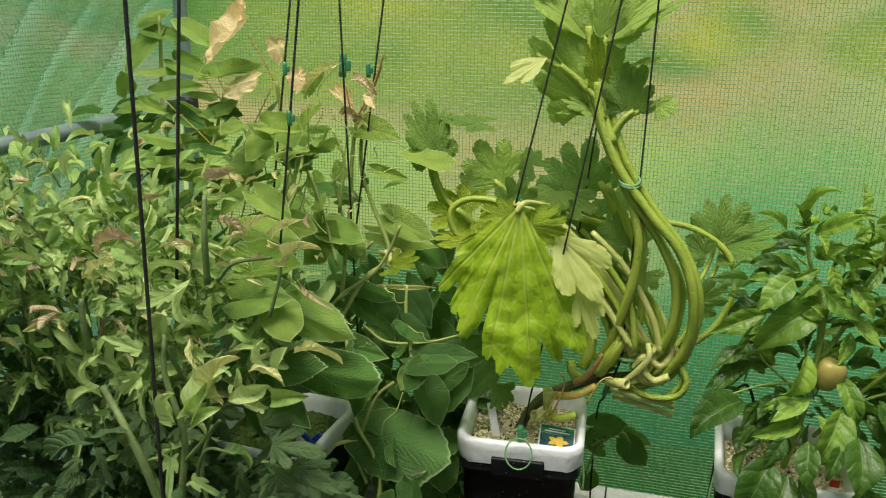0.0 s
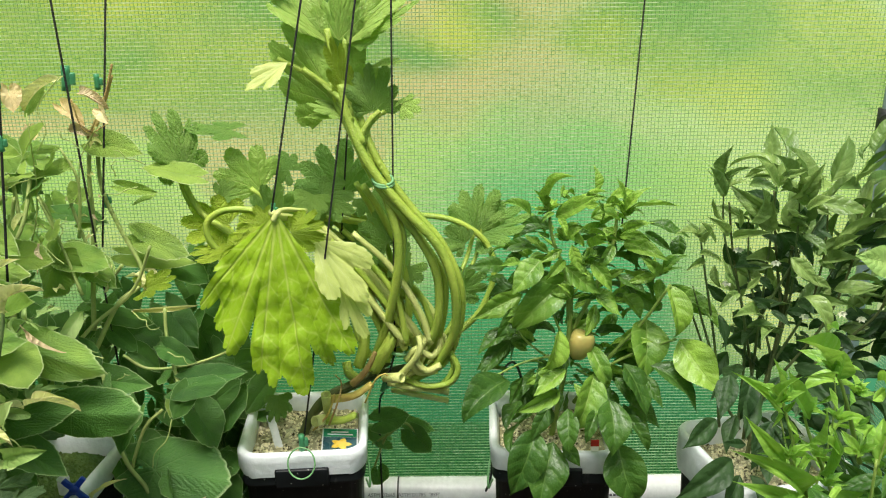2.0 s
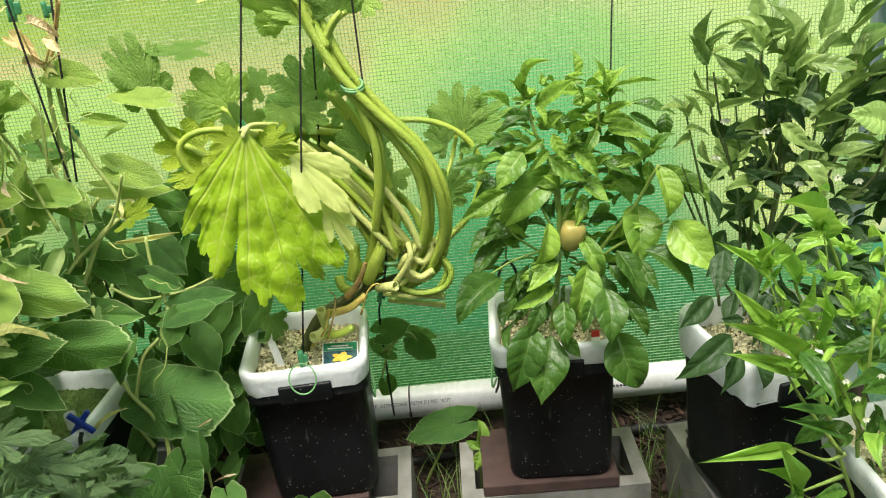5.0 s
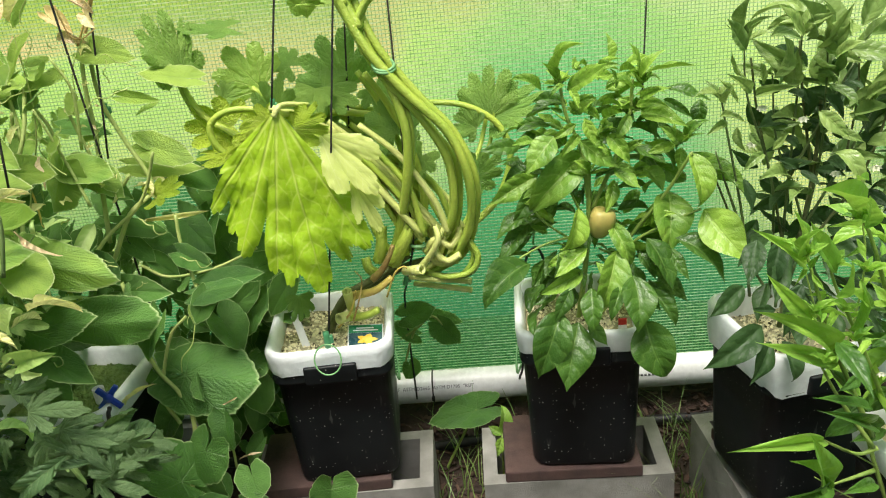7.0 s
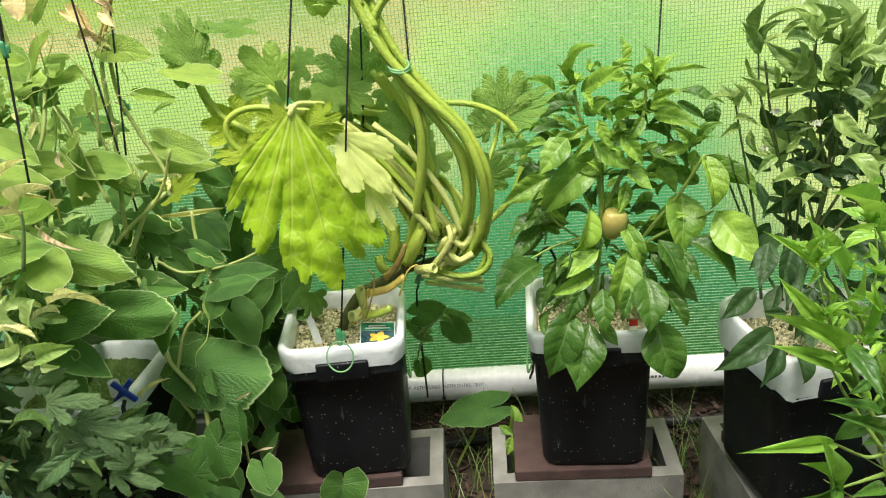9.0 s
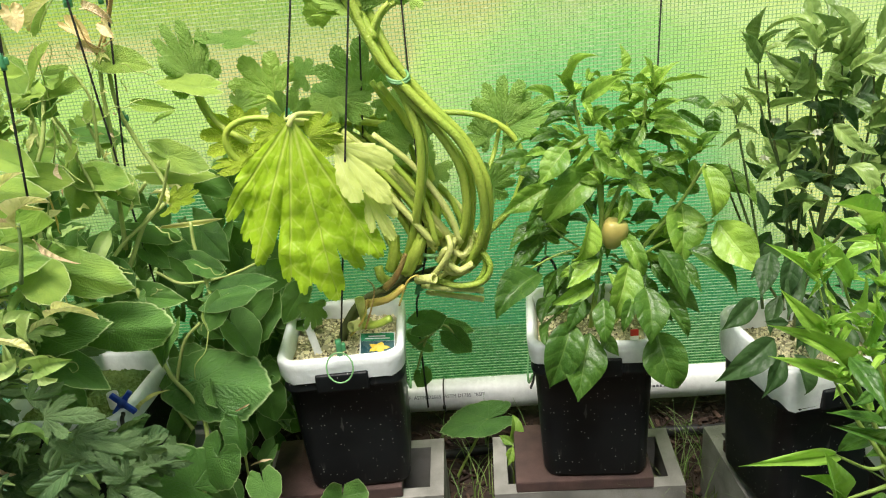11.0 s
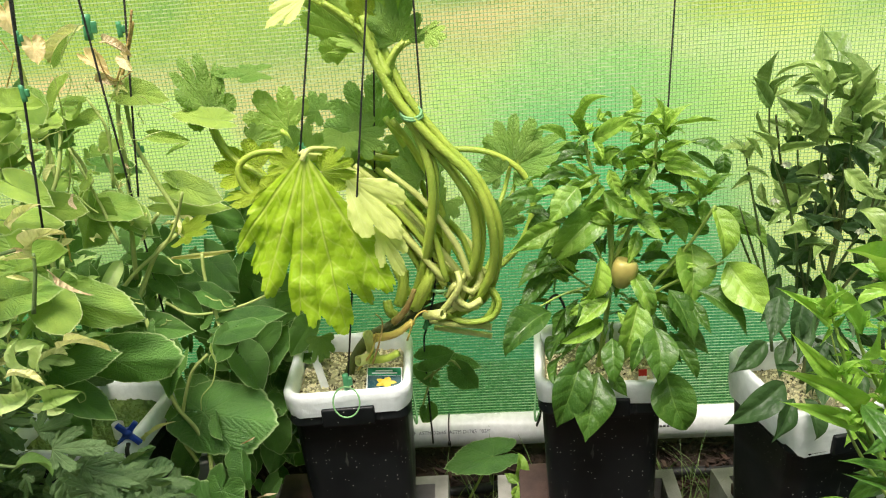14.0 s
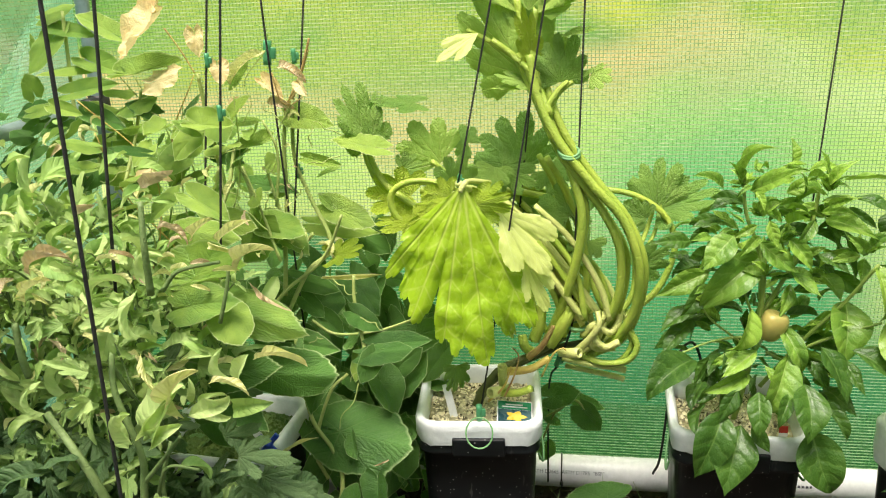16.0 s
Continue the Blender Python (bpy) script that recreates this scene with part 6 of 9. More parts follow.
leaf(darkchili, "dark", (1.027, 1.405, 0.901), (1.047, 1.396, 0.933), 0.40)
leaf(darkchili, "olddark", (1.044, 1.425, 0.875), (1.078, 1.420, 0.854), 0.40)
leaf(darkchili, "olddark", (1.056, 1.447, 0.855), (1.107, 1.426, 0.866), 0.40)
leaf(darkchili, "dark", (1.044, 1.429, 0.817), (1.097, 1.399, 0.824), 0.40)
leaf(darkchili, "olddark", (1.085, 1.429, 0.851), (1.111, 1.400, 0.829), 0.50)
leaf(darkchili, "dark", (1.115, 1.380, 0.897), (1.149, 1.351, 0.833), 0.50)
leaf(darkchili, "olddark", (1.113, 1.432, 0.848), (1.157, 1.414, 0.839), 0.40)
leaf(darkchili, "olddark", (0.988, 1.419, 0.849), (0.992, 1.380, 0.794), 0.52)
leaf(darkchili, "dark", (0.989, 1.410, 0.931), (1.008, 1.406, 0.908), 0.60)
leaf(darkchili, "dark", (0.975, 1.429, 0.938), (0.989, 1.422, 0.898), 0.50)
leaf(darkchili, "olddark", (1.062, 1.454, 0.983), (1.095, 1.439, 0.955), 0.50)
leaf(darkchili, "olddark", (1.157, 1.456, 0.994), (1.184, 1.426, 0.980), 0.50)
leaf(darkchili, "dark", (1.164, 1.445, 0.939), (1.194, 1.431, 0.926), 0.50)
leaf(darkchili, "olddark", (1.201, 1.475, 0.837), (1.222, 1.452, 0.801), 0.50)
leaf(darkchili, "olddark", (1.055, 1.440, 0.910), (1.082, 1.432, 0.885), 0.50)
leaf(darkchili, "dark", (1.093, 1.428, 1.015), (1.126, 1.408, 1.007), 0.40)
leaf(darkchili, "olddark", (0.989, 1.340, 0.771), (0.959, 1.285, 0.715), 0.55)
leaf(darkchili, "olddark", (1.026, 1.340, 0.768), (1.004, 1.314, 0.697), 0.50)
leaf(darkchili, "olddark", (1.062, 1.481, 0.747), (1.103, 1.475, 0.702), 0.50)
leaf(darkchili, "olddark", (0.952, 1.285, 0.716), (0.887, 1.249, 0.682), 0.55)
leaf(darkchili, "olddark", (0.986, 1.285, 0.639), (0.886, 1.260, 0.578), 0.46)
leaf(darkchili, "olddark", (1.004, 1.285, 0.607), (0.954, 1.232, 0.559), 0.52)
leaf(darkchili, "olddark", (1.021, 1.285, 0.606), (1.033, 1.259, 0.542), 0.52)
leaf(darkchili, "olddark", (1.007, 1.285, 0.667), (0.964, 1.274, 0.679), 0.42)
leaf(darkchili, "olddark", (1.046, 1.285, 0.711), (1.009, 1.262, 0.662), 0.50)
leaf(cucumber, "oldcuke", (0.083, 1.500, 0.658), (0.032, 1.470, 0.580), 1.15)
leaf(cucumber, "oldcuke", (0.111, 1.490, 0.724), (-0.003, 1.460, 0.695), 0.62)
leaf(cucumber, "oldcuke", (-0.009, 1.600, 0.779), (-0.074, 1.570, 0.709), 0.90)
leaf(cucumber, "oldcuke", (0.017, 1.620, 0.694), (0.046, 1.590, 0.632), 0.90)
leaf(cucumber, "oldcuke", (0.114, 1.620, 0.667), (0.059, 1.590, 0.612), 0.90)
leaf(cucumber, "oldcuke", (-0.013, 1.640, 0.734), (0.030, 1.610, 0.661), 1.00)
leaf(cucumber, "oldcuke", (0.139, 1.560, 0.648), (0.094, 1.530, 0.594), 0.80)
leaf(cucumber, "cuke", (-0.004, 1.440, 0.699), (-0.011, 1.410, 0.656), 0.85)
fill(cucumber, "oldcuke", 26, 87, (-0.07, 1.62, 0.56), (0.11, 1.76, 0.68), (0.0, 1.9), (0.05, 0.08), (0.8, 1.1), rise=-0.4)
fill(tomato, "tomlobe", 46, 88, (-0.52, 0.76, 0.53), (-0.17, 0.92, 0.64), (-0.36, 1.0), (0.05, 0.08), (0.7, 0.9), rise=-0.1)
leaf(darkchili, "limechili", (1.253, 1.360, 0.955), (1.172, 1.340, 0.983), 0.62, (0.1, -0.85, 0.5), exact=0)
leaf(darkchili, "olddark", (1.119, 1.487, 0.741), (1.150, 1.459, 0.728), 0.50)
leaf(darkchili, "olddark", (1.165, 1.458, 0.761), (1.201, 1.446, 0.741), 0.50)
leaf(darkchili, "olddark", (0.980, 1.340, 0.751), (0.954, 1.325, 0.728), 0.40)
leaf(darkchili, "olddark", (1.074, 1.340, 0.765), (1.041, 1.322, 0.724), 0.50)
leaf(brightchili, "bright", (0.948, 1.059, 0.863), (0.860, 1.014, 0.942), 0.24)
leaf(brightchili, "bright", (0.925, 1.003, 0.911), (0.892, 0.974, 0.980), 0.34)
leaf(brightchili, "bright", (0.919, 0.990, 0.914), (0.925, 0.962, 0.961), 0.34)
leaf(brightchili, "bright", (0.968, 1.015, 0.872), (0.918, 0.987, 0.958), 0.29)
leaf(brightchili, "bright", (0.997, 1.043, 0.930), (0.925, 0.993, 0.994), 0.29)
leaf(brightchili, "bright", (0.971, 0.981, 0.947), (0.924, 0.958, 0.962), 0.24)
leaf(brightchili, "bright", (0.988, 1.002, 0.937), (0.970, 0.965, 0.993), 0.40)
leaf(brightchili, "bright", (0.939, 1.043, 0.880), (0.905, 1.030, 0.913), 0.32)
leaf(brightchili, "bright", (0.938, 1.001, 0.817), (0.868, 0.979, 0.900), 0.24)
leaf(brightchili, "bright", (0.968, 1.059, 0.782), (0.917, 1.043, 0.805), 0.24)
leaf(brightchili, "bright", (0.954, 1.029, 0.805), (0.945, 1.012, 0.778), 0.40)
leaf(brightchili, "bright", (0.960, 1.032, 0.807), (0.986, 1.008, 0.812), 0.29)
leaf(brightchili, "bright", (0.987, 1.039, 0.740), (0.869, 1.011, 0.830), 0.22)
leaf(brightchili, "bright", (0.998, 1.041, 0.721), (0.870, 0.999, 0.792), 0.22)
leaf(brightchili, "bright", (0.996, 1.023, 0.785), (0.984, 0.994, 0.877), 0.37)
leaf(brightchili, "bright", (1.009, 1.004, 0.828), (0.954, 0.976, 0.879), 0.29)
leaf(brightchili, "old", (0.986, 1.017, 0.772), (1.018, 0.992, 0.735), 0.40)
leaf(brightchili, "bright", (1.001, 1.040, 0.791), (1.024, 1.018, 0.794), 0.32)
leaf(brightchili, "bright", (0.924, 0.983, 0.892), (0.937, 0.973, 0.872), 0.32)
leaf(brightchili, "bright", (0.930, 1.016, 0.881), (0.910, 0.994, 0.871), 0.26)
leaf(brightchili, "bright", (0.975, 1.051, 0.820), (0.944, 1.037, 0.831), 0.28)
leaf(brightchili, "bright", (0.954, 0.981, 0.859), (0.949, 0.942, 0.927), 0.32)
leaf(brightchili, "bright", (0.935, 1.014, 0.884), (0.941, 1.000, 0.909), 0.32)
leaf(brightchili, "bright", (0.959, 1.037, 0.810), (0.965, 1.019, 0.844), 0.32)
leaf(brightchili, "bright", (0.976, 1.019, 0.811), (0.953, 0.994, 0.798), 0.32)
leaf(brightchili, "bright", (0.985, 1.011, 0.920), (0.994, 0.993, 0.890), 0.36)
leaf(brightchili, "bright", (1.012, 1.048, 0.893), (0.985, 1.039, 0.880), 0.32)
leaf(brightchili, "bright", (0.999, 1.004, 0.773), (0.964, 0.977, 0.767), 0.36)
leaf(brightchili, "bright", (1.005, 0.985, 0.792), (0.974, 0.956, 0.780), 0.32)
leaf(brightchili, "bright", (0.948, 0.955, 0.667), (0.808, 0.895, 0.708), 0.16)
leaf(brightchili, "bright", (0.962, 0.955, 0.586), (0.907, 0.900, 0.721), 0.34)
leaf(brightchili, "bright", (0.953, 0.955, 0.586), (0.902, 0.941, 0.650), 0.29)
leaf(brightchili, "old", (0.963, 0.955, 0.600), (0.829, 0.889, 0.634), 0.19)
leaf(brightchili, "old", (1.004, 0.955, 0.710), (0.915, 0.924, 0.757), 0.22)
leaf(brightchili, "old", (1.001, 0.955, 0.689), (0.917, 0.915, 0.745), 0.22)
leaf(brightchili, "old", (1.030, 1.045, 0.661), (0.978, 1.033, 0.727), 0.40)
leaf(brightchili, "old", (0.949, 0.955, 0.812), (0.966, 0.887, 0.778), 0.40)
leaf(brightchili, "old", (1.022, 0.955, 0.592), (0.962, 0.924, 0.605), 0.32)
leaf(brightchili, "old", (1.000, 0.982, 0.744), (0.958, 0.954, 0.741), 0.36)
leaf(brightchili, "bright", (1.053, 1.058, 0.662), (1.037, 1.024, 0.732), 0.36)
stalk(darkchili, [(1.023, 1.450, 0.603), (1.000, 1.450, 0.764), (0.963, 1.450, 0.933), (0.949, 1.450, 1.002)], 0.0030, 0.0013, "chili_stem", "stem")
stalk(darkchili, [(1.059, 1.450, 0.601), (1.049, 1.450, 0.815), (0.996, 1.450, 0.979), (0.985, 1.450, 1.064)], 0.0030, 0.0013, "chili_stem", "stem")
stalk(darkchili, [(1.072, 1.450, 0.576), (1.075, 1.450, 0.844), (1.077, 1.450, 0.992), (1.076, 1.450, 1.083)], 0.0030, 0.0013, "chili_stem", "stem")
stalk(darkchili, [(1.082, 1.450, 0.575), (1.123, 1.450, 0.841), (1.123, 1.450, 0.988), (1.117, 1.450, 1.071)], 0.0030, 0.0013, "chili_stem", "stem")
stalk(darkchili, [(1.082, 1.450, 0.575), (1.106, 1.450, 0.735), (1.050, 1.450, 0.897), (1.034, 1.450, 1.014)], 0.0030, 0.0013, "chili_stem", "stem")
stalk(darkchili, [(1.008, 1.450, 0.720), (0.973, 1.450, 0.815), (0.947, 1.450, 0.892)], 0.0030, 0.0013, "chili_stem", "stem")
stalk(darkchili, [(1.068, 1.450, 0.813), (1.121, 1.450, 0.931), (1.164, 1.450, 1.023)], 0.0030, 0.0013, "chili_stem", "stem")
stalk(darkchili, [(1.098, 1.450, 0.713), (1.168, 1.450, 0.858), (1.202, 1.450, 0.935)], 0.0030, 0.0013, "chili_stem", "stem")
stalk(brightchili, [(1.069, 1.060, 0.582), (0.990, 1.030, 0.744), (0.944, 1.030, 0.871), (0.932, 1.030, 0.907)], 0.0036, 0.0014, "stalk", "stem")
stalk(brightchili, [(1.099, 1.060, 0.590), (1.015, 1.030, 0.764), (0.975, 1.030, 0.849), (0.962, 1.030, 0.897)], 0.0036, 0.0014, "stalk", "stem")
stalk(brightchili, [(1.070, 1.060, 0.777), (1.015, 1.030, 0.902), (0.994, 1.030, 0.941)], 0.0036, 0.0014, "stalk", "stem")
stalk(brightchili, [(1.063, 1.050, 0.590), (0.970, 1.030, 0.784), (0.953, 1.030, 0.814)], 0.0036, 0.0014, "stalk", "stem")
stalk(brightchili, [(1.061, 1.030, 0.586), (1.033, 1.030, 0.578), (0.974, 1.010, 0.622)], 0.0036, 0.0014, "stalk", "stem")
stalk(brightchili, [(1.061, 1.030, 0.546), (0.991, 1.010, 0.542)], 0.0036, 0.0014, "stalk", "stem")
stalk(brightchili, [(1.055, 1.030, 0.587), (0.998, 1.030, 0.676), (0.959, 1.010, 0.745)], 0.0036, 0.0014, "stalk", "stem")
leaf(cucumber, "cuke", (-0.196, 1.350, 1.173), (-0.172, 1.335, 1.134), 1.20)
leaf(cucumber, "cuke", (-0.213, 1.450, 1.139), (-0.170, 1.435, 1.202), 0.70)
leaf(cucumber, "cuke", (-0.213, 1.500, 1.141), (-0.169, 1.495, 1.145), 0.50)
leaf(cucumber, "oldcuke", (-0.267, 1.500, 1.081), (-0.204, 1.475, 1.067), 0.60)
leaf(cucumber, "cuke", (-0.150, 1.450, 1.113), (-0.216, 1.446, 1.098), 0.60)
leaf(cucumber, "cuke", (-0.128, 1.550, 1.140), (-0.050, 1.531, 1.135), 0.75)
leaf(cucumber, "oldcuke", (-0.234, 1.600, 0.994), (-0.140, 1.567, 0.993), 0.50)
leaf(cucumber, "cuke", (-0.158, 1.400, 0.975), (-0.203, 1.393, 0.900), 1.15)
leaf(cucumber, "cuke", (-0.154, 1.420, 0.968), (-0.073, 1.397, 0.958), 0.85)
leaf(cucumber, "cuke", (-0.224, 1.300, 1.048), (-0.157, 1.276, 1.026), 0.80)
leaf(cucumber, "cuke", (-0.215, 1.250, 1.007), (-0.128, 1.243, 0.998), 0.70)
leaf(cucumber, "cuke", (-0.213, 1.220, 0.937), (-0.092, 1.194, 0.967), 0.85)
leaf(cucumber, "cuke", (-0.187, 1.150, 0.919), (-0.104, 1.123, 0.948), 0.80)
leaf(cucumber, "cuke", (-0.185, 1.250, 0.880), (-0.022, 1.206, 0.849), 0.55)
leaf(cucumber, "cuke", (-0.067, 1.550, 0.962), (0.026, 1.517, 0.935), 0.62)
leaf(cucumber, "cuke", (-0.069, 1.550, 0.964), (-0.091, 1.546, 0.989), 0.70)
leaf(cucumber, "cuke", (-0.106, 1.580, 0.917), (0.023, 1.562, 0.909), 0.42)
leaf(cucumber, "oldcuke", (-0.143, 1.500, 0.832), (-0.047, 1.491, 0.811), 0.45)
leaf(cucumber, "curl", (-0.142, 1.420, 0.865), (-0.181, 1.399, 0.802), 0.60)
leaf(cucumber, "oldcuke", (-0.035, 1.550, 0.809), (0.020, 1.515, 0.753), 0.95)
leaf(cucumber, "oldcuke", (-0.025, 1.600, 0.887), (0.039, 1.580, 0.858), 0.85)
leaf(cucumber, "oldcuke", (0.002, 1.420, 0.793), (0.052, 1.399, 0.772), 0.80)
leaf(cucumber, "oldcuke", (-0.117, 1.250, 0.756), (0.012, 1.223, 0.767), 0.78)
leaf(cucumber, "oldcuke", (-0.047, 1.360, 0.693), (-0.089, 1.330, 0.632), 1.00)
leaf(cucumber, "oldcuke", (-0.212, 1.220, 0.767), (-0.069, 1.206, 0.793), 0.62)
leaf(cucumber, "oldcuke", (-0.197, 1.220, 0.723), (-0.100, 1.199, 0.681), 0.62)
leaf(cucumber, "oldcuke", (-0.061, 1.400, 0.556), (0.101, 1.352, 0.560), 1.00)
leaf(cucumber, "oldcuke", (-0.126, 1.420, 0.730), (-0.039, 1.393, 0.736), 0.75)
leaf(cucumber, "oldcuke", (0.040, 1.380, 0.728), (0.014, 1.367, 0.676), 0.85)
leaf(cucumber, "oldcuke", (0.050, 1.400, 0.740), (0.144, 1.392, 0.761), 0.50)
leaf(cucumber, "oldcuke", (0.029, 1.380, 0.732), (0.115, 1.367, 0.755), 0.60)
leaf(cucumber, "oldcuke", (0.033, 1.440, 0.646), (0.079, 1.430, 0.585), 1.25)
leaf(cucumber, "oldcuke", (0.057, 1.470, 0.655), (0.116, 1.460, 0.708), 0.70)
leaf(cucumber, "oldcuke", (0.052, 1.300, 0.517), (0.051, 1.275, 0.460), 1.30)
leaf(cucumber, "oldcuke", (0.016, 1.280, 0.475), (-0.029, 1.269, 0.394), 1.20)
leaf(cucumber, "oldcuke", (-0.028, 1.260, 0.407), (-0.098, 1.203, 0.526), 1.00)
leaf(cucumber, "oldcuke", (0.087, 1.270, 0.419), (0.099, 1.246, 0.370), 1.30)
leaf(cucumber, "oldcuke", (0.035, 1.220, 0.387), (-0.035, 1.215, 0.377), 0.90)
leaf(cucumber, "oldcuke", (0.102, 1.250, 0.356), (0.064, 1.240, 0.386), 0.90)
leaf(cucumber, "oldcuke", (0.221, 1.300, 0.354), (0.210, 1.281, 0.276), 1.35)
leaf(cucumber, "oldcuke", (0.063, 1.460, 0.486), (0.070, 1.456, 0.407), 0.95)
leaf(cucumber, "oldcuke", (-0.146, 1.400, 0.799), (-0.111, 1.387, 0.760), 0.90)
leaf(cucumber, "oldcuke", (0.002, 1.500, 0.525), (-0.044, 1.477, 0.502), 0.80)
leaf(cucumber, "oldcuke", (-0.088, 1.500, 0.748), (-0.044, 1.495, 0.711), 0.80)
leaf(cucumber, "oldcuke", (-0.124, 1.500, 0.786), (-0.081, 1.484, 0.755), 0.80)
leaf(cucumber, "oldcuke", (-0.171, 1.550, 0.898), (-0.122, 1.544, 0.862), 0.80)
leaf(cucumber, "oldcuke", (-0.249, 1.450, 0.851), (-0.209, 1.432, 0.811), 0.90)
leaf(cucumber, "oldcuke", (-0.092, 1.420, 0.462), (-0.130, 1.390, 0.405), 0.90)
leaf(cucumber, "oldcuke", (-0.054, 1.360, 0.340), (-0.010, 1.349, 0.258), 0.90)
leaf(cucumber, "oldcuke", (0.070, 1.400, 0.385), (0.027, 1.397, 0.333), 0.70)
leaf(cucumber, "oldcuke", (-0.262, 1.300, 0.631), (-0.213, 1.293, 0.573), 0.80)
leaf(cucumber, "cuke", (-0.153, 1.700, 1.024), (-0.076, 1.682, 1.014), 0.40)
leaf(cucumber, "cuke", (-0.099, 1.700, 1.003), (-0.146, 1.698, 0.989), 0.50)
leaf(cucumber, "yellow", (0.037, 1.500, 0.842), (-0.080, 1.490, 0.839), 0.13)
leaf(cucumber, "lime", (-0.070, 1.500, 0.873), (0.009, 1.484, 0.906), 0.70)
leaf(cucumber, "yellow", (-0.161, 1.200, 1.003), (-0.101, 1.179, 0.998), 0.30)
leaf(cucumber, "withered", (-0.170, 1.180, 0.942), (-0.116, 1.173, 0.917), 0.25)
leaf(cucumber, "withered", (0.060, 1.360, 0.522), (0.034, 1.351, 0.514), 0.20)
leaf(cucumber, "yellow", (-0.119, 1.300, 0.562), (-0.049, 1.292, 0.606), 0.12)
leaf(cucumber, "withered", (0.081, 1.360, 0.391), (0.039, 1.346, 0.388), 0.25)
leaf(cucumber, "cuke", (-0.121, 1.150, 0.913), (-0.090, 1.120, 0.875), 1.40)
leaf(cucumber, "cuke", (-0.226, 1.350, 0.994), (-0.139, 1.344, 0.986), 0.80)
leaf(cucumber, "cuke", (-0.154, 1.450, 0.952), (-0.078, 1.427, 0.917), 0.90)
leaf(cucumber, "cuke", (-0.205, 1.300, 1.163), (-0.239, 1.291, 1.182), 0.70)
leaf(cucumber, "cuke", (-0.199, 1.300, 1.172), (-0.132, 1.294, 1.168), 0.80)
leaf(cucumber, "cuke", (-0.217, 1.320, 1.150), (-0.256, 1.300, 1.117), 0.90)
leaf(cucumber, "oldcuke", (-0.193, 1.450, 1.093), (-0.239, 1.445, 1.063), 0.90)
leaf(cucumber, "oldcuke", (-0.304, 1.300, 1.127), (-0.348, 1.276, 1.140), 0.40)
leaf(cucumber, "cuke", (-0.360, 1.250, 1.148), (-0.418, 1.246, 1.162), 0.50)
leaf(cucumber, "cuke", (-0.619, 1.500, 1.200), (-0.617, 1.485, 1.239), 1.20)
leaf(cucumber, "cuke", (-0.537, 1.500, 1.199), (-0.428, 1.468, 1.222), 0.40)
leaf(cucumber, "oldcuke", (-0.383, 1.500, 1.159), (-0.428, 1.485, 1.183), 0.70)
leaf(cucumber, "oldcuke", (-0.339, 1.550, 1.161), (-0.305, 1.537, 1.194), 0.90)
leaf(cucumber, "cuke", (-0.219, 1.500, 1.218), (-0.177, 1.491, 1.268), 0.50)
leaf(cucumber, "cuke", (-0.543, 1.450, 1.180), (-0.477, 1.430, 1.167), 0.50)
leaf(cucumber, "cuke", (-0.505, 1.600, 1.310), (-0.590, 1.581, 1.303), 0.40)
leaf(cucumber, "cuke", (-0.639, 1.550, 1.264), (-0.636, 1.544, 1.307), 0.60)
leaf(cucumber, "oldcuke", (-0.510, 1.500, 1.161), (-0.427, 1.469, 1.139), 0.50)
leaf(cucumber, "oldcuke", (0.353, 1.700, 0.476), (0.420, 1.680, 0.503), 0.9)
leaf(cucumber, "oldcuke", (0.427, 1.700, 0.447), (0.464, 1.680, 0.401), 1.1)
leaf(cucumber, "oldcuke", (0.365, 1.720, 0.418), (0.326, 1.700, 0.463), 1)
leaf(cucumber, "oldcuke", (0.342, 1.720, 0.336), (0.350, 1.720, 0.287), 1.1)
leaf(cucumber, "oldcuke", (0.415, 1.720, 0.459), (0.478, 1.720, 0.439), 0.6)
leaf(cucumber, "cuke", (-0.584, 1.550, 1.305), (-0.639, 1.520, 1.233), 0.7)
leaf(cucumber, "cuke", (-0.580, 1.550, 1.313), (-0.503, 1.550, 1.301), 0.5)
leaf(cucumber, "cuke", (-0.536, 1.550, 1.242), (-0.610, 1.500, 1.239), 0.5)
leaf(cucumber, "cuke", (-0.522, 1.550, 1.251), (-0.417, 1.500, 1.228), 0.5)
leaf(cucumber, "cuke", (-0.461, 1.500, 1.144), (-0.529, 1.500, 1.183), 0.6)
leaf(cucumber, "cuke", (-0.419, 1.550, 1.173), (-0.421, 1.520, 1.135), 0.8)
leaf(cucumber, "cuke", (-0.409, 1.500, 1.078), (-0.465, 1.500, 1.090), 0.6)
leaf(cucumber, "cuke", (-0.466, 1.550, 1.302), (-0.538, 1.550, 1.345), 0.6)
leaf(cucumber, "cuke", (-0.599, 1.550, 1.337), (-0.535, 1.550, 1.360), 0.6)
leaf(cucumber, "cuke", (-0.416, 1.500, 1.233), (-0.292, 1.480, 1.253), 0.5)
leaf(cucumber, "cuke", (-0.477, 1.400, 1.075), (-0.563, 1.380, 1.080), 0.5)
leaf(cucumber, "cuke", (-0.486, 1.520, 1.102), (-0.413, 1.520, 1.118), 0.6)
leaf(cucumber, "cuke", (-0.627, 1.500, 1.163), (-0.566, 1.500, 1.173), 0.6)
leaf(cucumber, "cuke", (-0.284, 1.350, 1.036), (-0.332, 1.330, 1.001), 0.7)
leaf(cucumber, "dry", (-0.338, 1.470, 1.325), (-0.412, 1.450, 1.272), 0.95)
leaf(cucumber, "dry", (-0.347, 1.454, 1.222), (-0.282, 1.439, 1.247), 0.9)
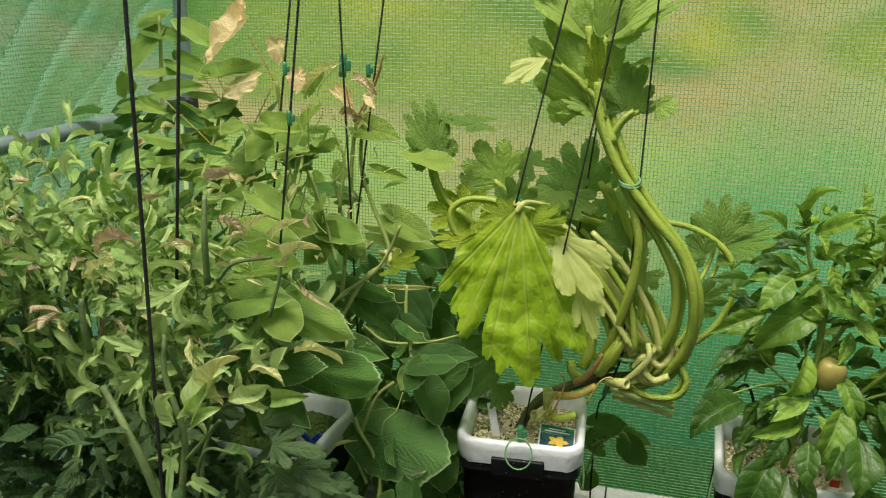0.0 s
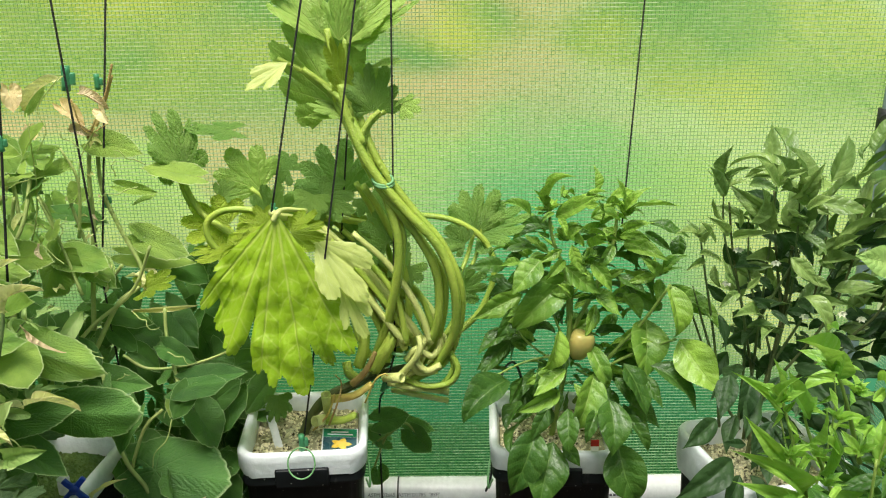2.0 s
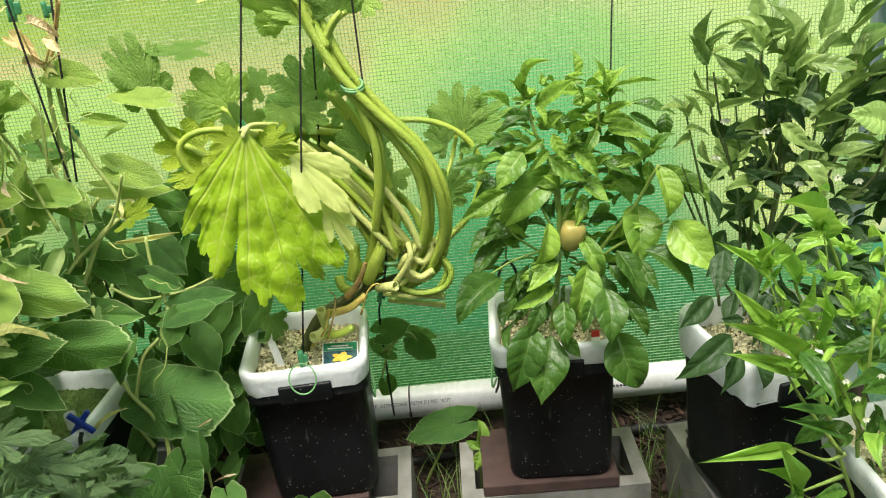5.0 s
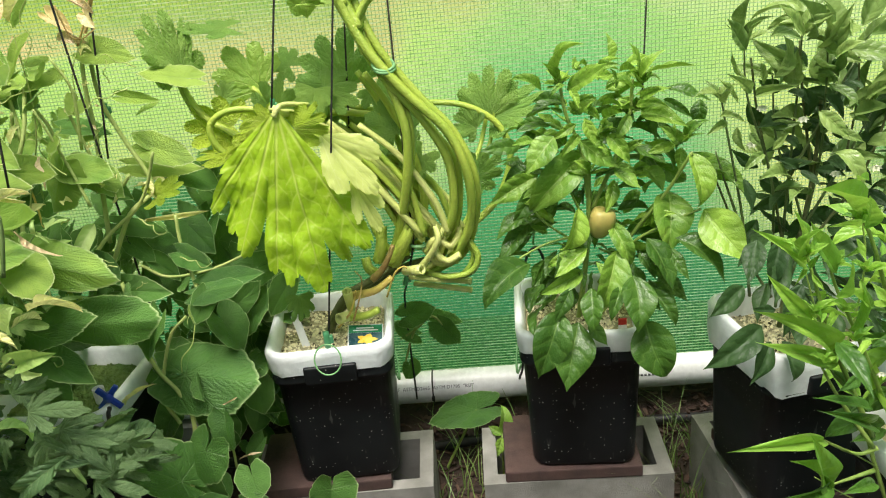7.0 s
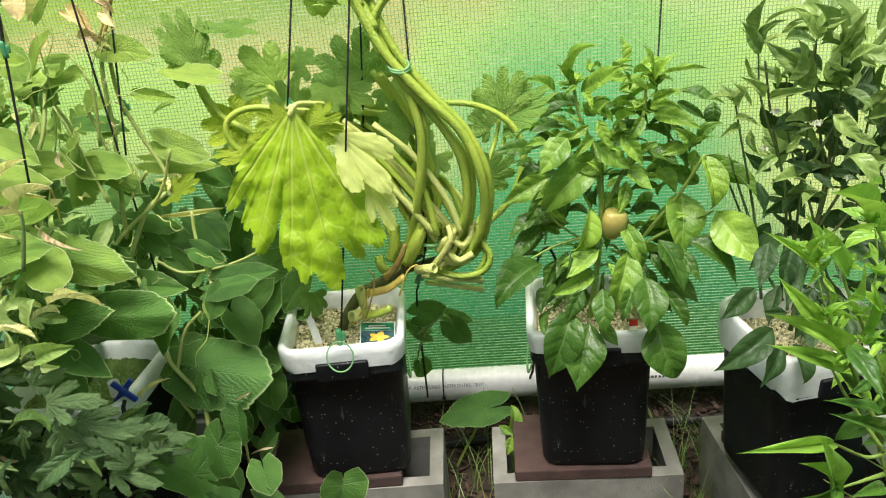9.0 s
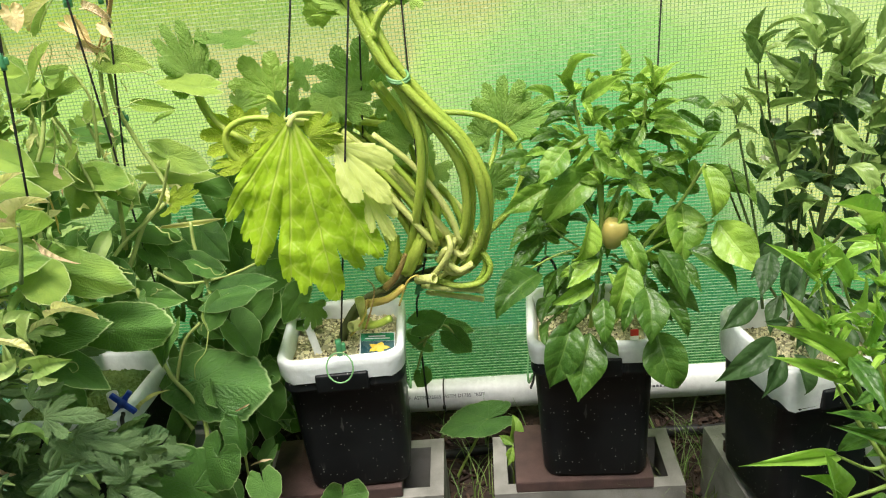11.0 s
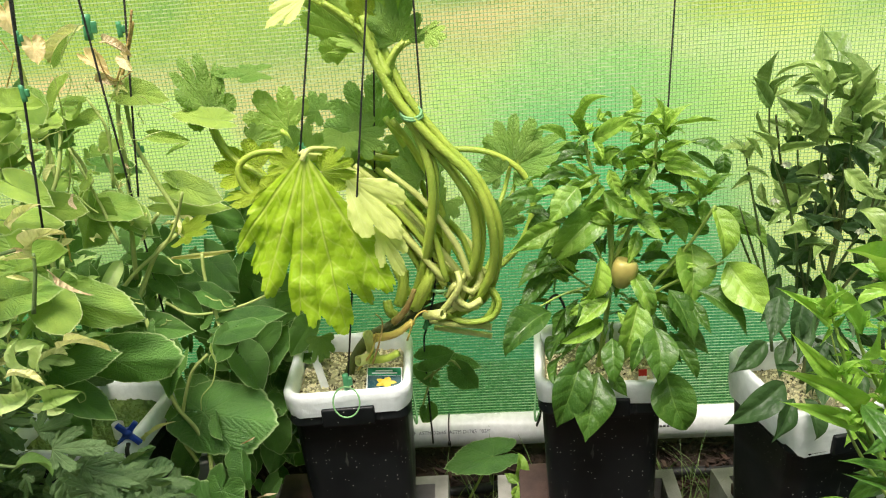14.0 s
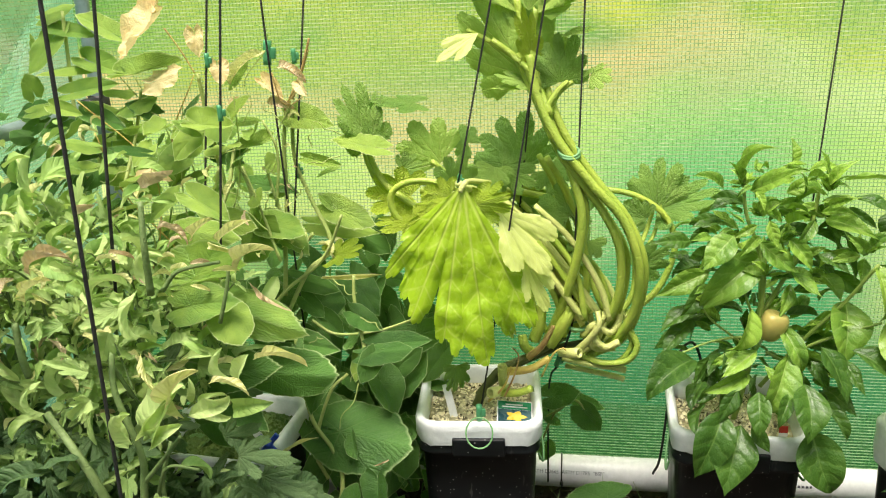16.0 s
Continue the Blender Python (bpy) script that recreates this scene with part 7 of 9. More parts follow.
leaf(cucumber, "dry", (-0.271, 1.485, 1.299), (-0.264, 1.470, 1.265), 1)
leaf(cucumber, "dry", (-0.224, 1.457, 1.246), (-0.214, 1.442, 1.216), 1.2)
leaf(cucumber, "dry", (-0.348, 1.484, 1.366), (-0.334, 1.469, 1.340), 1.4)
leaf(cucumber, "dry", (-0.163, 1.520, 1.204), (-0.128, 1.500, 1.191), 0.8)
leaf(cucumber, "dry", (-0.086, 1.484, 1.208), (-0.073, 1.469, 1.190), 1)
leaf(cucumber, "dry", (-0.209, 1.477, 1.181), (-0.202, 1.462, 1.163), 1.2)
leaf(cucumber, "dry", (-0.425, 1.483, 1.033), (-0.352, 1.468, 1.047), 0.5)
leaf(cucumber, "yellow", (-0.149, 1.500, 1.267), (-0.214, 1.480, 1.211), 0.28)
leaf(cucumber, "withered", (-0.179, 1.210, 0.931), (-0.136, 1.195, 0.892), 0.35)
leaf(cucumber, "withered", (-0.136, 1.520, 1.234), (-0.080, 1.500, 1.208), 0.5)
leaf(cucumber, "withered", (-0.165, 1.520, 1.171), (-0.103, 1.500, 1.164), 0.4)
leaf(tomato, "tomlobe", (-0.053, 0.934, 0.730), (0.013, 0.919, 0.755), 0.85)
leaf(tomato, "tomlobe", (0.006, 0.923, 0.787), (0.078, 0.908, 0.767), 0.85)
leaf(tomato, "tomlobe", (0.034, 0.911, 0.716), (0.093, 0.896, 0.697), 0.85)
leaf(tomato, "tomlobe", (0.020, 0.909, 0.763), (-0.012, 0.894, 0.795), 0.85)
leaf(tomato, "tomlobe", (-0.012, 0.901, 0.830), (0.054, 0.886, 0.844), 0.85)
leaf(tomato, "tomlobe", (-0.037, 0.919, 0.844), (0.012, 0.904, 0.866), 0.85)
leaf(tomato, "tomlobe", (0.009, 0.915, 0.686), (-0.011, 0.900, 0.720), 0.85)
leaf(tomato, "tomlobe", (0.061, 0.907, 0.726), (0.052, 0.892, 0.774), 0.85)
stalk(zucchini, [(0.318, 1.560, 1.242), (0.330, 1.550, 1.177), (0.366, 1.535, 1.098), (0.427, 1.530, 1.017), (0.489, 1.530, 0.945), (0.520, 1.530, 0.858), (0.519, 1.550, 0.759), (0.480, 1.580, 0.676), (0.417, 1.600, 0.623)], 0.0080, 0.0088, "zucchini_stalk", "petiole", .10)
stalk(zucchini, [(0.328, 1.579, 1.239), (0.348, 1.569, 1.180), (0.383, 1.554, 1.097), (0.442, 1.549, 1.012), (0.499, 1.549, 0.940), (0.533, 1.549, 0.850), (0.527, 1.569, 0.751), (0.495, 1.599, 0.668), (0.426, 1.619, 0.622)], 0.0071, 0.0078, "zucchini_stalk", "petiole", .10)
stalk(zucchini, [(0.327, 1.580, 1.221), (0.356, 1.560, 1.125), (0.393, 1.550, 1.034), (0.415, 1.540, 0.951), (0.405, 1.550, 0.850), (0.374, 1.580, 0.735), (0.343, 1.610, 0.648)], 0.0080, 0.0088, "zucchini_stalk", "petiole", .10)
stalk(zucchini, [(0.333, 1.593, 1.220), (0.362, 1.573, 1.125), (0.394, 1.563, 1.033), (0.422, 1.553, 0.953), (0.408, 1.563, 0.849), (0.380, 1.593, 0.732), (0.343, 1.623, 0.645)], 0.0071, 0.0078, "zucchini_stalk", "petiole", .10)
stalk(zucchini, [(0.293, 1.570, 1.243), (0.332, 1.560, 1.156), (0.380, 1.545, 1.057), (0.449, 1.545, 0.963), (0.487, 1.550, 0.876), (0.485, 1.560, 0.770), (0.446, 1.590, 0.687)], 0.0073, 0.0084, "zucchini_stalk", "petiole", .10)
stalk(zucchini, [(0.300, 1.590, 1.234), (0.336, 1.580, 1.149), (0.390, 1.565, 1.049), (0.459, 1.565, 0.944), (0.500, 1.570, 0.862), (0.492, 1.580, 0.752), (0.453, 1.610, 0.662)], 0.0065, 0.0074, "zucchini_stalk", "petiole", .10)
stalk(zucchini, [(0.348, 1.580, 1.052), (0.385, 1.600, 0.980), (0.419, 1.620, 0.870), (0.428, 1.620, 0.775), (0.404, 1.620, 0.677)], 0.0063, 0.0080, "zucchini_stalk", "petiole", .10)
stalk(zucchini, [(0.333, 1.601, 1.052), (0.368, 1.621, 0.975), (0.397, 1.641, 0.867), (0.409, 1.641, 0.773), (0.387, 1.641, 0.663)], 0.0056, 0.0071, "zucchini_stalk", "petiole", .10)
stalk(zucchini, [(0.315, 1.700, 0.943), (0.364, 1.680, 0.868), (0.404, 1.660, 0.798), (0.425, 1.640, 0.717), (0.423, 1.630, 0.658)], 0.0057, 0.0077, "zucchini_stalk", "petiole", .10)
stalk(zucchini, [(0.318, 1.727, 0.927), (0.367, 1.707, 0.848), (0.407, 1.687, 0.773), (0.434, 1.667, 0.689), (0.428, 1.657, 0.627)], 0.0050, 0.0068, "zucchini_stalk", "petiole", .10)
stalk(zucchini, [(0.372, 1.720, 0.950), (0.464, 1.720, 0.951), (0.531, 1.720, 0.936), (0.588, 1.720, 0.893), (0.608, 1.710, 0.830), (0.581, 1.700, 0.749), (0.530, 1.680, 0.704), (0.461, 1.650, 0.671)], 0.0057, 0.0073, "zucchini_stalk", "petiole", .10)
stalk(zucchini, [(0.567, 1.740, 0.915), (0.551, 1.730, 0.859), (0.530, 1.700, 0.810), (0.524, 1.680, 0.742), (0.493, 1.660, 0.690)], 0.0042, 0.0057, "zucchini_stalk", "petiole", .10)
stalk(zucchini, [(0.584, 1.751, 0.922), (0.570, 1.741, 0.855), (0.548, 1.711, 0.817), (0.535, 1.691, 0.749), (0.503, 1.671, 0.697)], 0.0037, 0.0050, "zucchini_stalk", "petiole", .10)
stalk(zucchini, [(0.239, 1.620, 0.961), (0.302, 1.610, 0.896), (0.364, 1.610, 0.820), (0.412, 1.610, 0.750), (0.446, 1.610, 0.690)], 0.0063, 0.0077, "zucchini_pale_stalk", "petiole", .10)
stalk(zucchini, [(0.220, 1.649, 0.952), (0.287, 1.639, 0.882), (0.358, 1.639, 0.811), (0.405, 1.639, 0.732), (0.442, 1.639, 0.673)], 0.0056, 0.0068, "zucchini_pale_stalk", "petiole", .10)
stalk(zucchini, [(0.268, 1.600, 0.953), (0.317, 1.585, 0.868), (0.362, 1.585, 0.788), (0.404, 1.590, 0.716)], 0.0063, 0.0077, "zucchini_pale_stalk", "petiole", .10)
stalk(zucchini, [(0.272, 1.617, 0.948), (0.325, 1.602, 0.870), (0.364, 1.602, 0.781), (0.411, 1.607, 0.707)], 0.0056, 0.0068, "zucchini_pale_stalk", "petiole", .10)
stalk(zucchini, [(0.282, 1.630, 0.931), (0.357, 1.630, 0.867), (0.428, 1.630, 0.795), (0.466, 1.620, 0.722)], 0.0063, 0.0077, "zucchini_stalk", "petiole", .10)
stalk(zucchini, [(0.297, 1.649, 0.942), (0.369, 1.649, 0.871), (0.446, 1.649, 0.806), (0.479, 1.639, 0.721)], 0.0056, 0.0068, "zucchini_stalk", "petiole", .10)
stalk(zucchini, [(0.313, 1.650, 0.894), (0.396, 1.660, 0.835), (0.470, 1.660, 0.768), (0.492, 1.640, 0.686), (0.471, 1.620, 0.645)], 0.0057, 0.0077, "zucchini_pale_stalk", "petiole", .10)
stalk(zucchini, [(0.294, 1.676, 0.897), (0.378, 1.686, 0.843), (0.455, 1.686, 0.770), (0.483, 1.666, 0.689), (0.464, 1.646, 0.644)], 0.0050, 0.0068, "zucchini_pale_stalk", "petiole", .10)
stalk(zucchini, [(0.305, 1.570, 0.886), (0.340, 1.570, 0.826), (0.374, 1.580, 0.747), (0.383, 1.590, 0.680)], 0.0059, 0.0077, "zucchini_stalk", "petiole", .10)
stalk(zucchini, [(0.316, 1.584, 0.895), (0.350, 1.584, 0.832), (0.379, 1.594, 0.757), (0.396, 1.604, 0.689)], 0.0053, 0.0068, "zucchini_stalk", "petiole", .10)
stalk(zucchini, [(0.382, 1.600, 0.624), (0.435, 1.580, 0.623), (0.486, 1.580, 0.617), (0.508, 1.580, 0.612)], 0.0059, 0.0070, "zucchini_pale_stalk", "petiole", .10)
stalk(zucchini, [(0.388, 1.618, 0.598), (0.439, 1.598, 0.598), (0.493, 1.598, 0.586), (0.507, 1.598, 0.582)], 0.0053, 0.0062, "zucchini_pale_stalk", "petiole", .10)
stalk(zucchini, [(0.511, 1.570, 0.709), (0.526, 1.560, 0.675), (0.507, 1.560, 0.643), (0.459, 1.570, 0.632), (0.419, 1.590, 0.638)], 0.0057, 0.0070, "zucchini_stalk", "petiole", .10)
stalk(zucchini, [(0.497, 1.584, 0.709), (0.517, 1.574, 0.677), (0.495, 1.574, 0.636), (0.452, 1.584, 0.622), (0.416, 1.604, 0.630)], 0.0050, 0.0062, "zucchini_stalk", "petiole", .10)
stalk(zucchini, [(0.481, 1.590, 0.758), (0.492, 1.580, 0.725), (0.474, 1.570, 0.700), (0.444, 1.570, 0.715), (0.421, 1.580, 0.688)], 0.0063, 0.0070, "zucchini_pale_stalk", "petiole", .10)
stalk(zucchini, [(0.491, 1.602, 0.741), (0.506, 1.592, 0.711), (0.481, 1.582, 0.687), (0.458, 1.582, 0.698), (0.435, 1.592, 0.666)], 0.0056, 0.0062, "zucchini_pale_stalk", "petiole", .10)
stalk(zucchini, [(0.470, 1.570, 0.749), (0.443, 1.560, 0.701), (0.463, 1.560, 0.672), (0.492, 1.560, 0.684)], 0.0059, 0.0070, "zucchini_pale_stalk", "petiole", .10)
stalk(zucchini, [(0.459, 1.585, 0.731), (0.435, 1.575, 0.680), (0.449, 1.575, 0.660), (0.485, 1.575, 0.664)], 0.0053, 0.0062, "zucchini_pale_stalk", "petiole", .10)
stalk(zucchini, [(0.448, 1.560, 0.749), (0.451, 1.550, 0.723), (0.430, 1.560, 0.684), (0.402, 1.580, 0.645)], 0.0057, 0.0070, "zucchini_pale_stalk", "petiole", .10)
stalk(zucchini, [(0.462, 1.582, 0.740), (0.462, 1.572, 0.718), (0.444, 1.582, 0.667), (0.415, 1.602, 0.635)], 0.0050, 0.0062, "zucchini_pale_stalk", "petiole", .10)
stalk(zucchini, [(0.312, 1.620, 0.773), (0.325, 1.600, 0.731), (0.348, 1.600, 0.685)], 0.0061, 0.0074, "zucchini_stalk", "petiole", .10)
stalk(zucchini, [(0.393, 1.570, 0.756), (0.382, 1.570, 0.714), (0.357, 1.590, 0.659)], 0.0061, 0.0074, "zucchini_stalk", "petiole", .10)
stalk(zucchini, [(-0.010, 1.630, 1.085), (0.001, 1.620, 1.037), (0.027, 1.610, 0.994), (0.063, 1.600, 0.968), (0.097, 1.600, 0.946), (0.170, 1.600, 0.922)], 0.0057, 0.0066, "zucchini_stalk", "petiole", .10)
stalk(zucchini, [(-0.025, 1.656, 1.069), (-0.013, 1.646, 1.024), (0.014, 1.636, 0.972), (0.045, 1.626, 0.949), (0.083, 1.626, 0.928), (0.162, 1.626, 0.898)], 0.0050, 0.0059, "zucchini_stalk", "petiole", .10)
stalk(zucchini, [(0.185, 1.580, 0.988), (0.125, 1.580, 1.006), (0.076, 1.580, 1.003), (0.046, 1.580, 0.979), (0.051, 1.580, 0.939), (0.080, 1.590, 0.905)], 0.0057, 0.0066, "zucchini_stalk", "petiole", .10)
stalk(zucchini, [(0.092, 1.640, 0.969), (0.189, 1.650, 0.963), (0.277, 1.660, 0.963), (0.365, 1.660, 0.949)], 0.0057, 0.0070, "zucchini_stalk", "petiole", .10)
stalk(zucchini, [(0.078, 1.664, 0.982), (0.178, 1.674, 0.971), (0.262, 1.684, 0.977), (0.350, 1.684, 0.953)], 0.0050, 0.0062, "zucchini_stalk", "petiole", .10)
stalk(zucchini, [(0.276, 1.670, 0.963), (0.315, 1.660, 0.914), (0.365, 1.650, 0.854), (0.414, 1.640, 0.780)], 0.0049, 0.0070, "zucchini_stalk", "petiole", .10)
stalk(zucchini, [(0.286, 1.699, 0.935), (0.324, 1.689, 0.893), (0.373, 1.679, 0.823), (0.428, 1.669, 0.749)], 0.0043, 0.0062, "zucchini_stalk", "petiole", .10)
stalk(zucchini, [(0.113, 1.670, 1.026), (0.166, 1.670, 0.982), (0.253, 1.660, 0.948), (0.325, 1.660, 0.901)], 0.0049, 0.0070, "zucchini_stalk", "petiole", .10)
stalk(zucchini, [(0.118, 1.699, 1.034), (0.180, 1.699, 0.985), (0.266, 1.689, 0.954), (0.328, 1.689, 0.898)], 0.0043, 0.0062, "zucchini_stalk", "petiole", .10)
stalk(zucchini, [(0.192, 1.485, 1.028), (0.201, 1.500, 1.013), (0.221, 1.560, 0.990), (0.281, 1.600, 0.935)], 0.0066, 0.0077, "zucchini_pale_stalk", "petiole", .10)
stalk(zucchini, [(0.247, 1.550, 0.942), (0.278, 1.600, 0.913), (0.332, 1.620, 0.843)], 0.0055, 0.0061, "zucchini_pale_stalk", "petiole", .10)
stalk(zucchini, [(0.295, 1.580, 1.337), (0.307, 1.570, 1.277), (0.329, 1.560, 1.196), (0.355, 1.545, 1.136)], 0.0070, 0.0084, "zucchini_stalk", "petiole", .10)
stalk(zucchini, [(0.291, 1.598, 1.335), (0.298, 1.588, 1.276), (0.329, 1.578, 1.190), (0.347, 1.563, 1.128)], 0.0062, 0.0074, "zucchini_stalk", "petiole", .10)
stalk(zucchini, [(0.329, 1.570, 1.322), (0.323, 1.565, 1.257), (0.334, 1.555, 1.186)], 0.0061, 0.0074, "zucchini_stalk", "petiole", .10)
stalk(zucchini, [(0.386, 1.560, 1.194), (0.367, 1.555, 1.176), (0.349, 1.550, 1.140), (0.359, 1.540, 1.094)], 0.0049, 0.0077, "zucchini_stalk", "petiole", .10)
stalk(zucchini, [(0.395, 1.573, 1.191), (0.375, 1.568, 1.181), (0.352, 1.563, 1.143), (0.366, 1.553, 1.099)], 0.0043, 0.0068, "zucchini_stalk", "petiole", .10)
stalk(zucchini, [(0.205, 1.570, 1.287), (0.254, 1.565, 1.262), (0.315, 1.555, 1.217), (0.335, 1.550, 1.177)], 0.0042, 0.0063, "zucchini_stalk", "petiole", .10)
stalk(zucchini, [(0.215, 1.598, 1.276), (0.260, 1.593, 1.245), (0.320, 1.583, 1.206), (0.345, 1.578, 1.160)], 0.0037, 0.0056, "zucchini_stalk", "petiole", .10)
stalk(zucchini, [(0.251, 1.560, 1.270), (0.301, 1.560, 1.230), (0.326, 1.555, 1.190), (0.356, 1.545, 1.110)], 0.0051, 0.0077, "zucchini_stalk", "petiole", .1)
stalk(zucchini, [(0.254, 1.581, 1.269), (0.296, 1.581, 1.230), (0.328, 1.576, 1.184), (0.352, 1.566, 1.113)], 0.0046, 0.0068, "zucchini_stalk", "petiole", .1)
stalk(zucchini, [(0.393, 1.560, 1.193), (0.366, 1.560, 1.168), (0.353, 1.555, 1.129)], 0.0033, 0.0057, "zucchini_stalk", "petiole", .1)
stalk(zucchini, [(0.197, 1.470, 1.014), (0.205, 1.475, 1.028), (0.214, 1.500, 1.027), (0.245, 1.540, 1.013)], 0.0051, 0.0043, "zucchini_pale_stalk", "petiole", .1)
stalk(zucchini, [(0.437, 1.620, 0.655), (0.376, 1.620, 0.640), (0.326, 1.620, 0.618), (0.276, 1.610, 0.595), (0.226, 1.590, 0.563), (0.206, 1.585, 0.540)], 0.0069, 0.0082, "woody", "crown", .1)
stalk(pepper, [(0.741, 1.530, 0.893), (0.739, 1.510, 0.813), (0.736, 1.520, 0.706), (0.727, 1.550, 0.581), (0.719, 1.570, 0.498)], 0.0042, 0.0060, "stalk", "main_stem", 0)
stalk(pepper, [(0.693, 1.530, 1.031), (0.703, 1.530, 0.959), (0.730, 1.520, 0.886), (0.737, 1.510, 0.802)], 0.0030, 0.0042, "stalk", "branch", 0)
stalk(pepper, [(0.822, 1.530, 1.009), (0.815, 1.530, 0.939), (0.785, 1.520, 0.860), (0.744, 1.510, 0.779)], 0.0030, 0.0042, "stalk", "branch", 0)
stalk(pepper, [(0.913, 1.470, 0.886), (0.878, 1.500, 0.804), (0.832, 1.520, 0.732), (0.802, 1.530, 0.683), (0.761, 1.550, 0.603)], 0.0030, 0.0042, "stalk", "branch", 0)
stalk(pepper, [(0.932, 1.470, 0.778), (0.869, 1.500, 0.737), (0.811, 1.520, 0.687), (0.809, 1.540, 0.604), (0.761, 1.560, 0.520)], 0.0024, 0.0036, "stalk", "branch", 0)
stalk(pepper, [(0.600, 1.510, 0.686), (0.650, 1.510, 0.712), (0.704, 1.520, 0.720), (0.736, 1.520, 0.717)], 0.0018, 0.0030, "stalk", "branch", 0)
stalk(pepper, [(0.686, 1.500, 0.865), (0.714, 1.500, 0.796), (0.737, 1.520, 0.741)], 0.0018, 0.0030, "stalk", "branch", 0)
stalk(pepper, [(0.625, 1.540, 0.806), (0.654, 1.540, 0.751), (0.716, 1.530, 0.703)], 0.0018, 0.0024, "stalk", "branch", 0)
stalk(pepper, [(0.794, 1.460, 0.647), (0.796, 1.500, 0.674), (0.757, 1.520, 0.692)], 0.0018, 0.0024, "stalk", "branch", 0)
stalk(darkchili, [(1.126, 1.470, 0.959), (1.122, 1.460, 0.859), (1.109, 1.450, 0.755), (1.089, 1.440, 0.647), (1.074, 1.430, 0.544)], 0.0032, 0.0047, "woody", "main_stem", 0)
stalk(darkchili, [(1.081, 1.470, 1.062), (1.096, 1.470, 0.962), (1.119, 1.460, 0.827)], 0.0018, 0.0029, "woody", "branch", 0)
stalk(darkchili, [(1.004, 1.470, 1.041), (1.022, 1.470, 0.940), (1.047, 1.460, 0.835), (1.068, 1.450, 0.737), (1.084, 1.440, 0.647)], 0.0018, 0.0029, "woody", "branch", 0)
stalk(darkchili, [(0.961, 1.500, 0.831), (0.991, 1.490, 0.753), (1.018, 1.470, 0.676), (1.063, 1.450, 0.597)], 0.0018, 0.0029, "woody", "branch", 0)
stalk(darkchili, [(1.238, 1.460, 1.037), (1.233, 1.460, 0.929), (1.202, 1.460, 0.817), (1.132, 1.450, 0.718)], 0.0018, 0.0029, "woody", "branch", 0)
stalk(darkchili, [(1.268, 1.400, 0.961), (1.279, 1.420, 0.864), (1.246, 1.440, 0.797), (1.139, 1.440, 0.699)], 0.0018, 0.0029, "woody", "branch", 0)
stalk(darkchili, [(1.178, 1.470, 1.051), (1.181, 1.460, 0.955), (1.170, 1.460, 0.832)], 0.0014, 0.0022, "woody", "branch", 0)
stalk(brightchili, [(0.977, 1.080, 0.786), (1.014, 1.080, 0.707), (1.048, 1.070, 0.632), (1.077, 1.060, 0.533), (1.105, 1.050, 0.451)], 0.0023, 0.0036, "stalk", "main_stem", 0)
stalk(brightchili, [(1.105, 1.080, 0.769), (1.101, 1.070, 0.683), (1.092, 1.060, 0.593), (1.105, 1.050, 0.451)], 0.0020, 0.0033, "stalk", "main_stem", 0)
stalk(brightchili, [(1.022, 1.080, 0.916), (1.034, 1.080, 0.857), (1.032, 1.080, 0.778), (1.022, 1.080, 0.706)], 0.0010, 0.0017, "stalk", "branch", 0)
stalk(brightchili, [(0.957, 1.080, 0.849), (0.977, 1.080, 0.786), (0.996, 1.080, 0.738)], 0.0010, 0.0017, "stalk", "branch", 0)
stalk(brightchili, [(1.115, 1.080, 0.889), (1.115, 1.080, 0.821), (1.107, 1.080, 0.751)], 0.0010, 0.0017, "stalk", "branch", 0)
stalk(brightchili, [(0.965, 1.000, 0.634), (1.012, 1.020, 0.595), (1.072, 1.050, 0.537)], 0.0007, 0.0013, "stalk", "branch", 0)
stalk(brightchili, [(0.965, 1.000, 0.568), (1.032, 1.030, 0.501), (1.097, 1.050, 0.453)], 0.0007, 0.0013, "stalk", "branch", 0)
stalk(cucumber, [(-0.137, 1.550, 1.173), (-0.148, 1.540, 1.086), (-0.149, 1.530, 0.995), (-0.150, 1.500, 0.907), (-0.155, 1.480, 0.802)], 0.0037, 0.0045, "vine", "vine", 0)
stalk(cucumber, [(-0.127, 1.550, 1.172), (-0.133, 1.550, 1.062), (-0.107, 1.540, 0.988), (-0.065, 1.520, 0.892), (-0.103, 1.480, 0.855), (-0.147, 1.450, 0.769)], 0.0037, 0.0045, "vine", "vine", 0)
stalk(cucumber, [(-0.236, 1.500, 1.073), (-0.212, 1.500, 1.020), (-0.199, 1.480, 0.962)], 0.0030, 0.0037, "vine", "vine", 0)
stalk(cucumber, [(-0.243, 1.450, 1.067), (-0.257, 1.450, 1.008), (-0.259, 1.440, 0.939)], 0.0030, 0.0037, "vine", "vine", 0)
stalk(cucumber, [(-0.019, 1.450, 0.976), (-0.049, 1.460, 0.913), (-0.080, 1.460, 0.872), (-0.136, 1.440, 0.830), (-0.174, 1.400, 0.784)], 0.0030, 0.0037, "vine", "vine", 0)
stalk(cucumber, [(-0.003, 1.440, 0.862), (-0.002, 1.430, 0.811), (0.014, 1.410, 0.740), (0.018, 1.400, 0.722)], 0.0030, 0.0037, "vine", "vine", 0)
stalk(cucumber, [(0.117, 1.480, 0.767), (0.033, 1.470, 0.738), (-0.052, 1.460, 0.732), (-0.099, 1.460, 0.760)], 0.0023, 0.0030, "vine", "vine", 0)
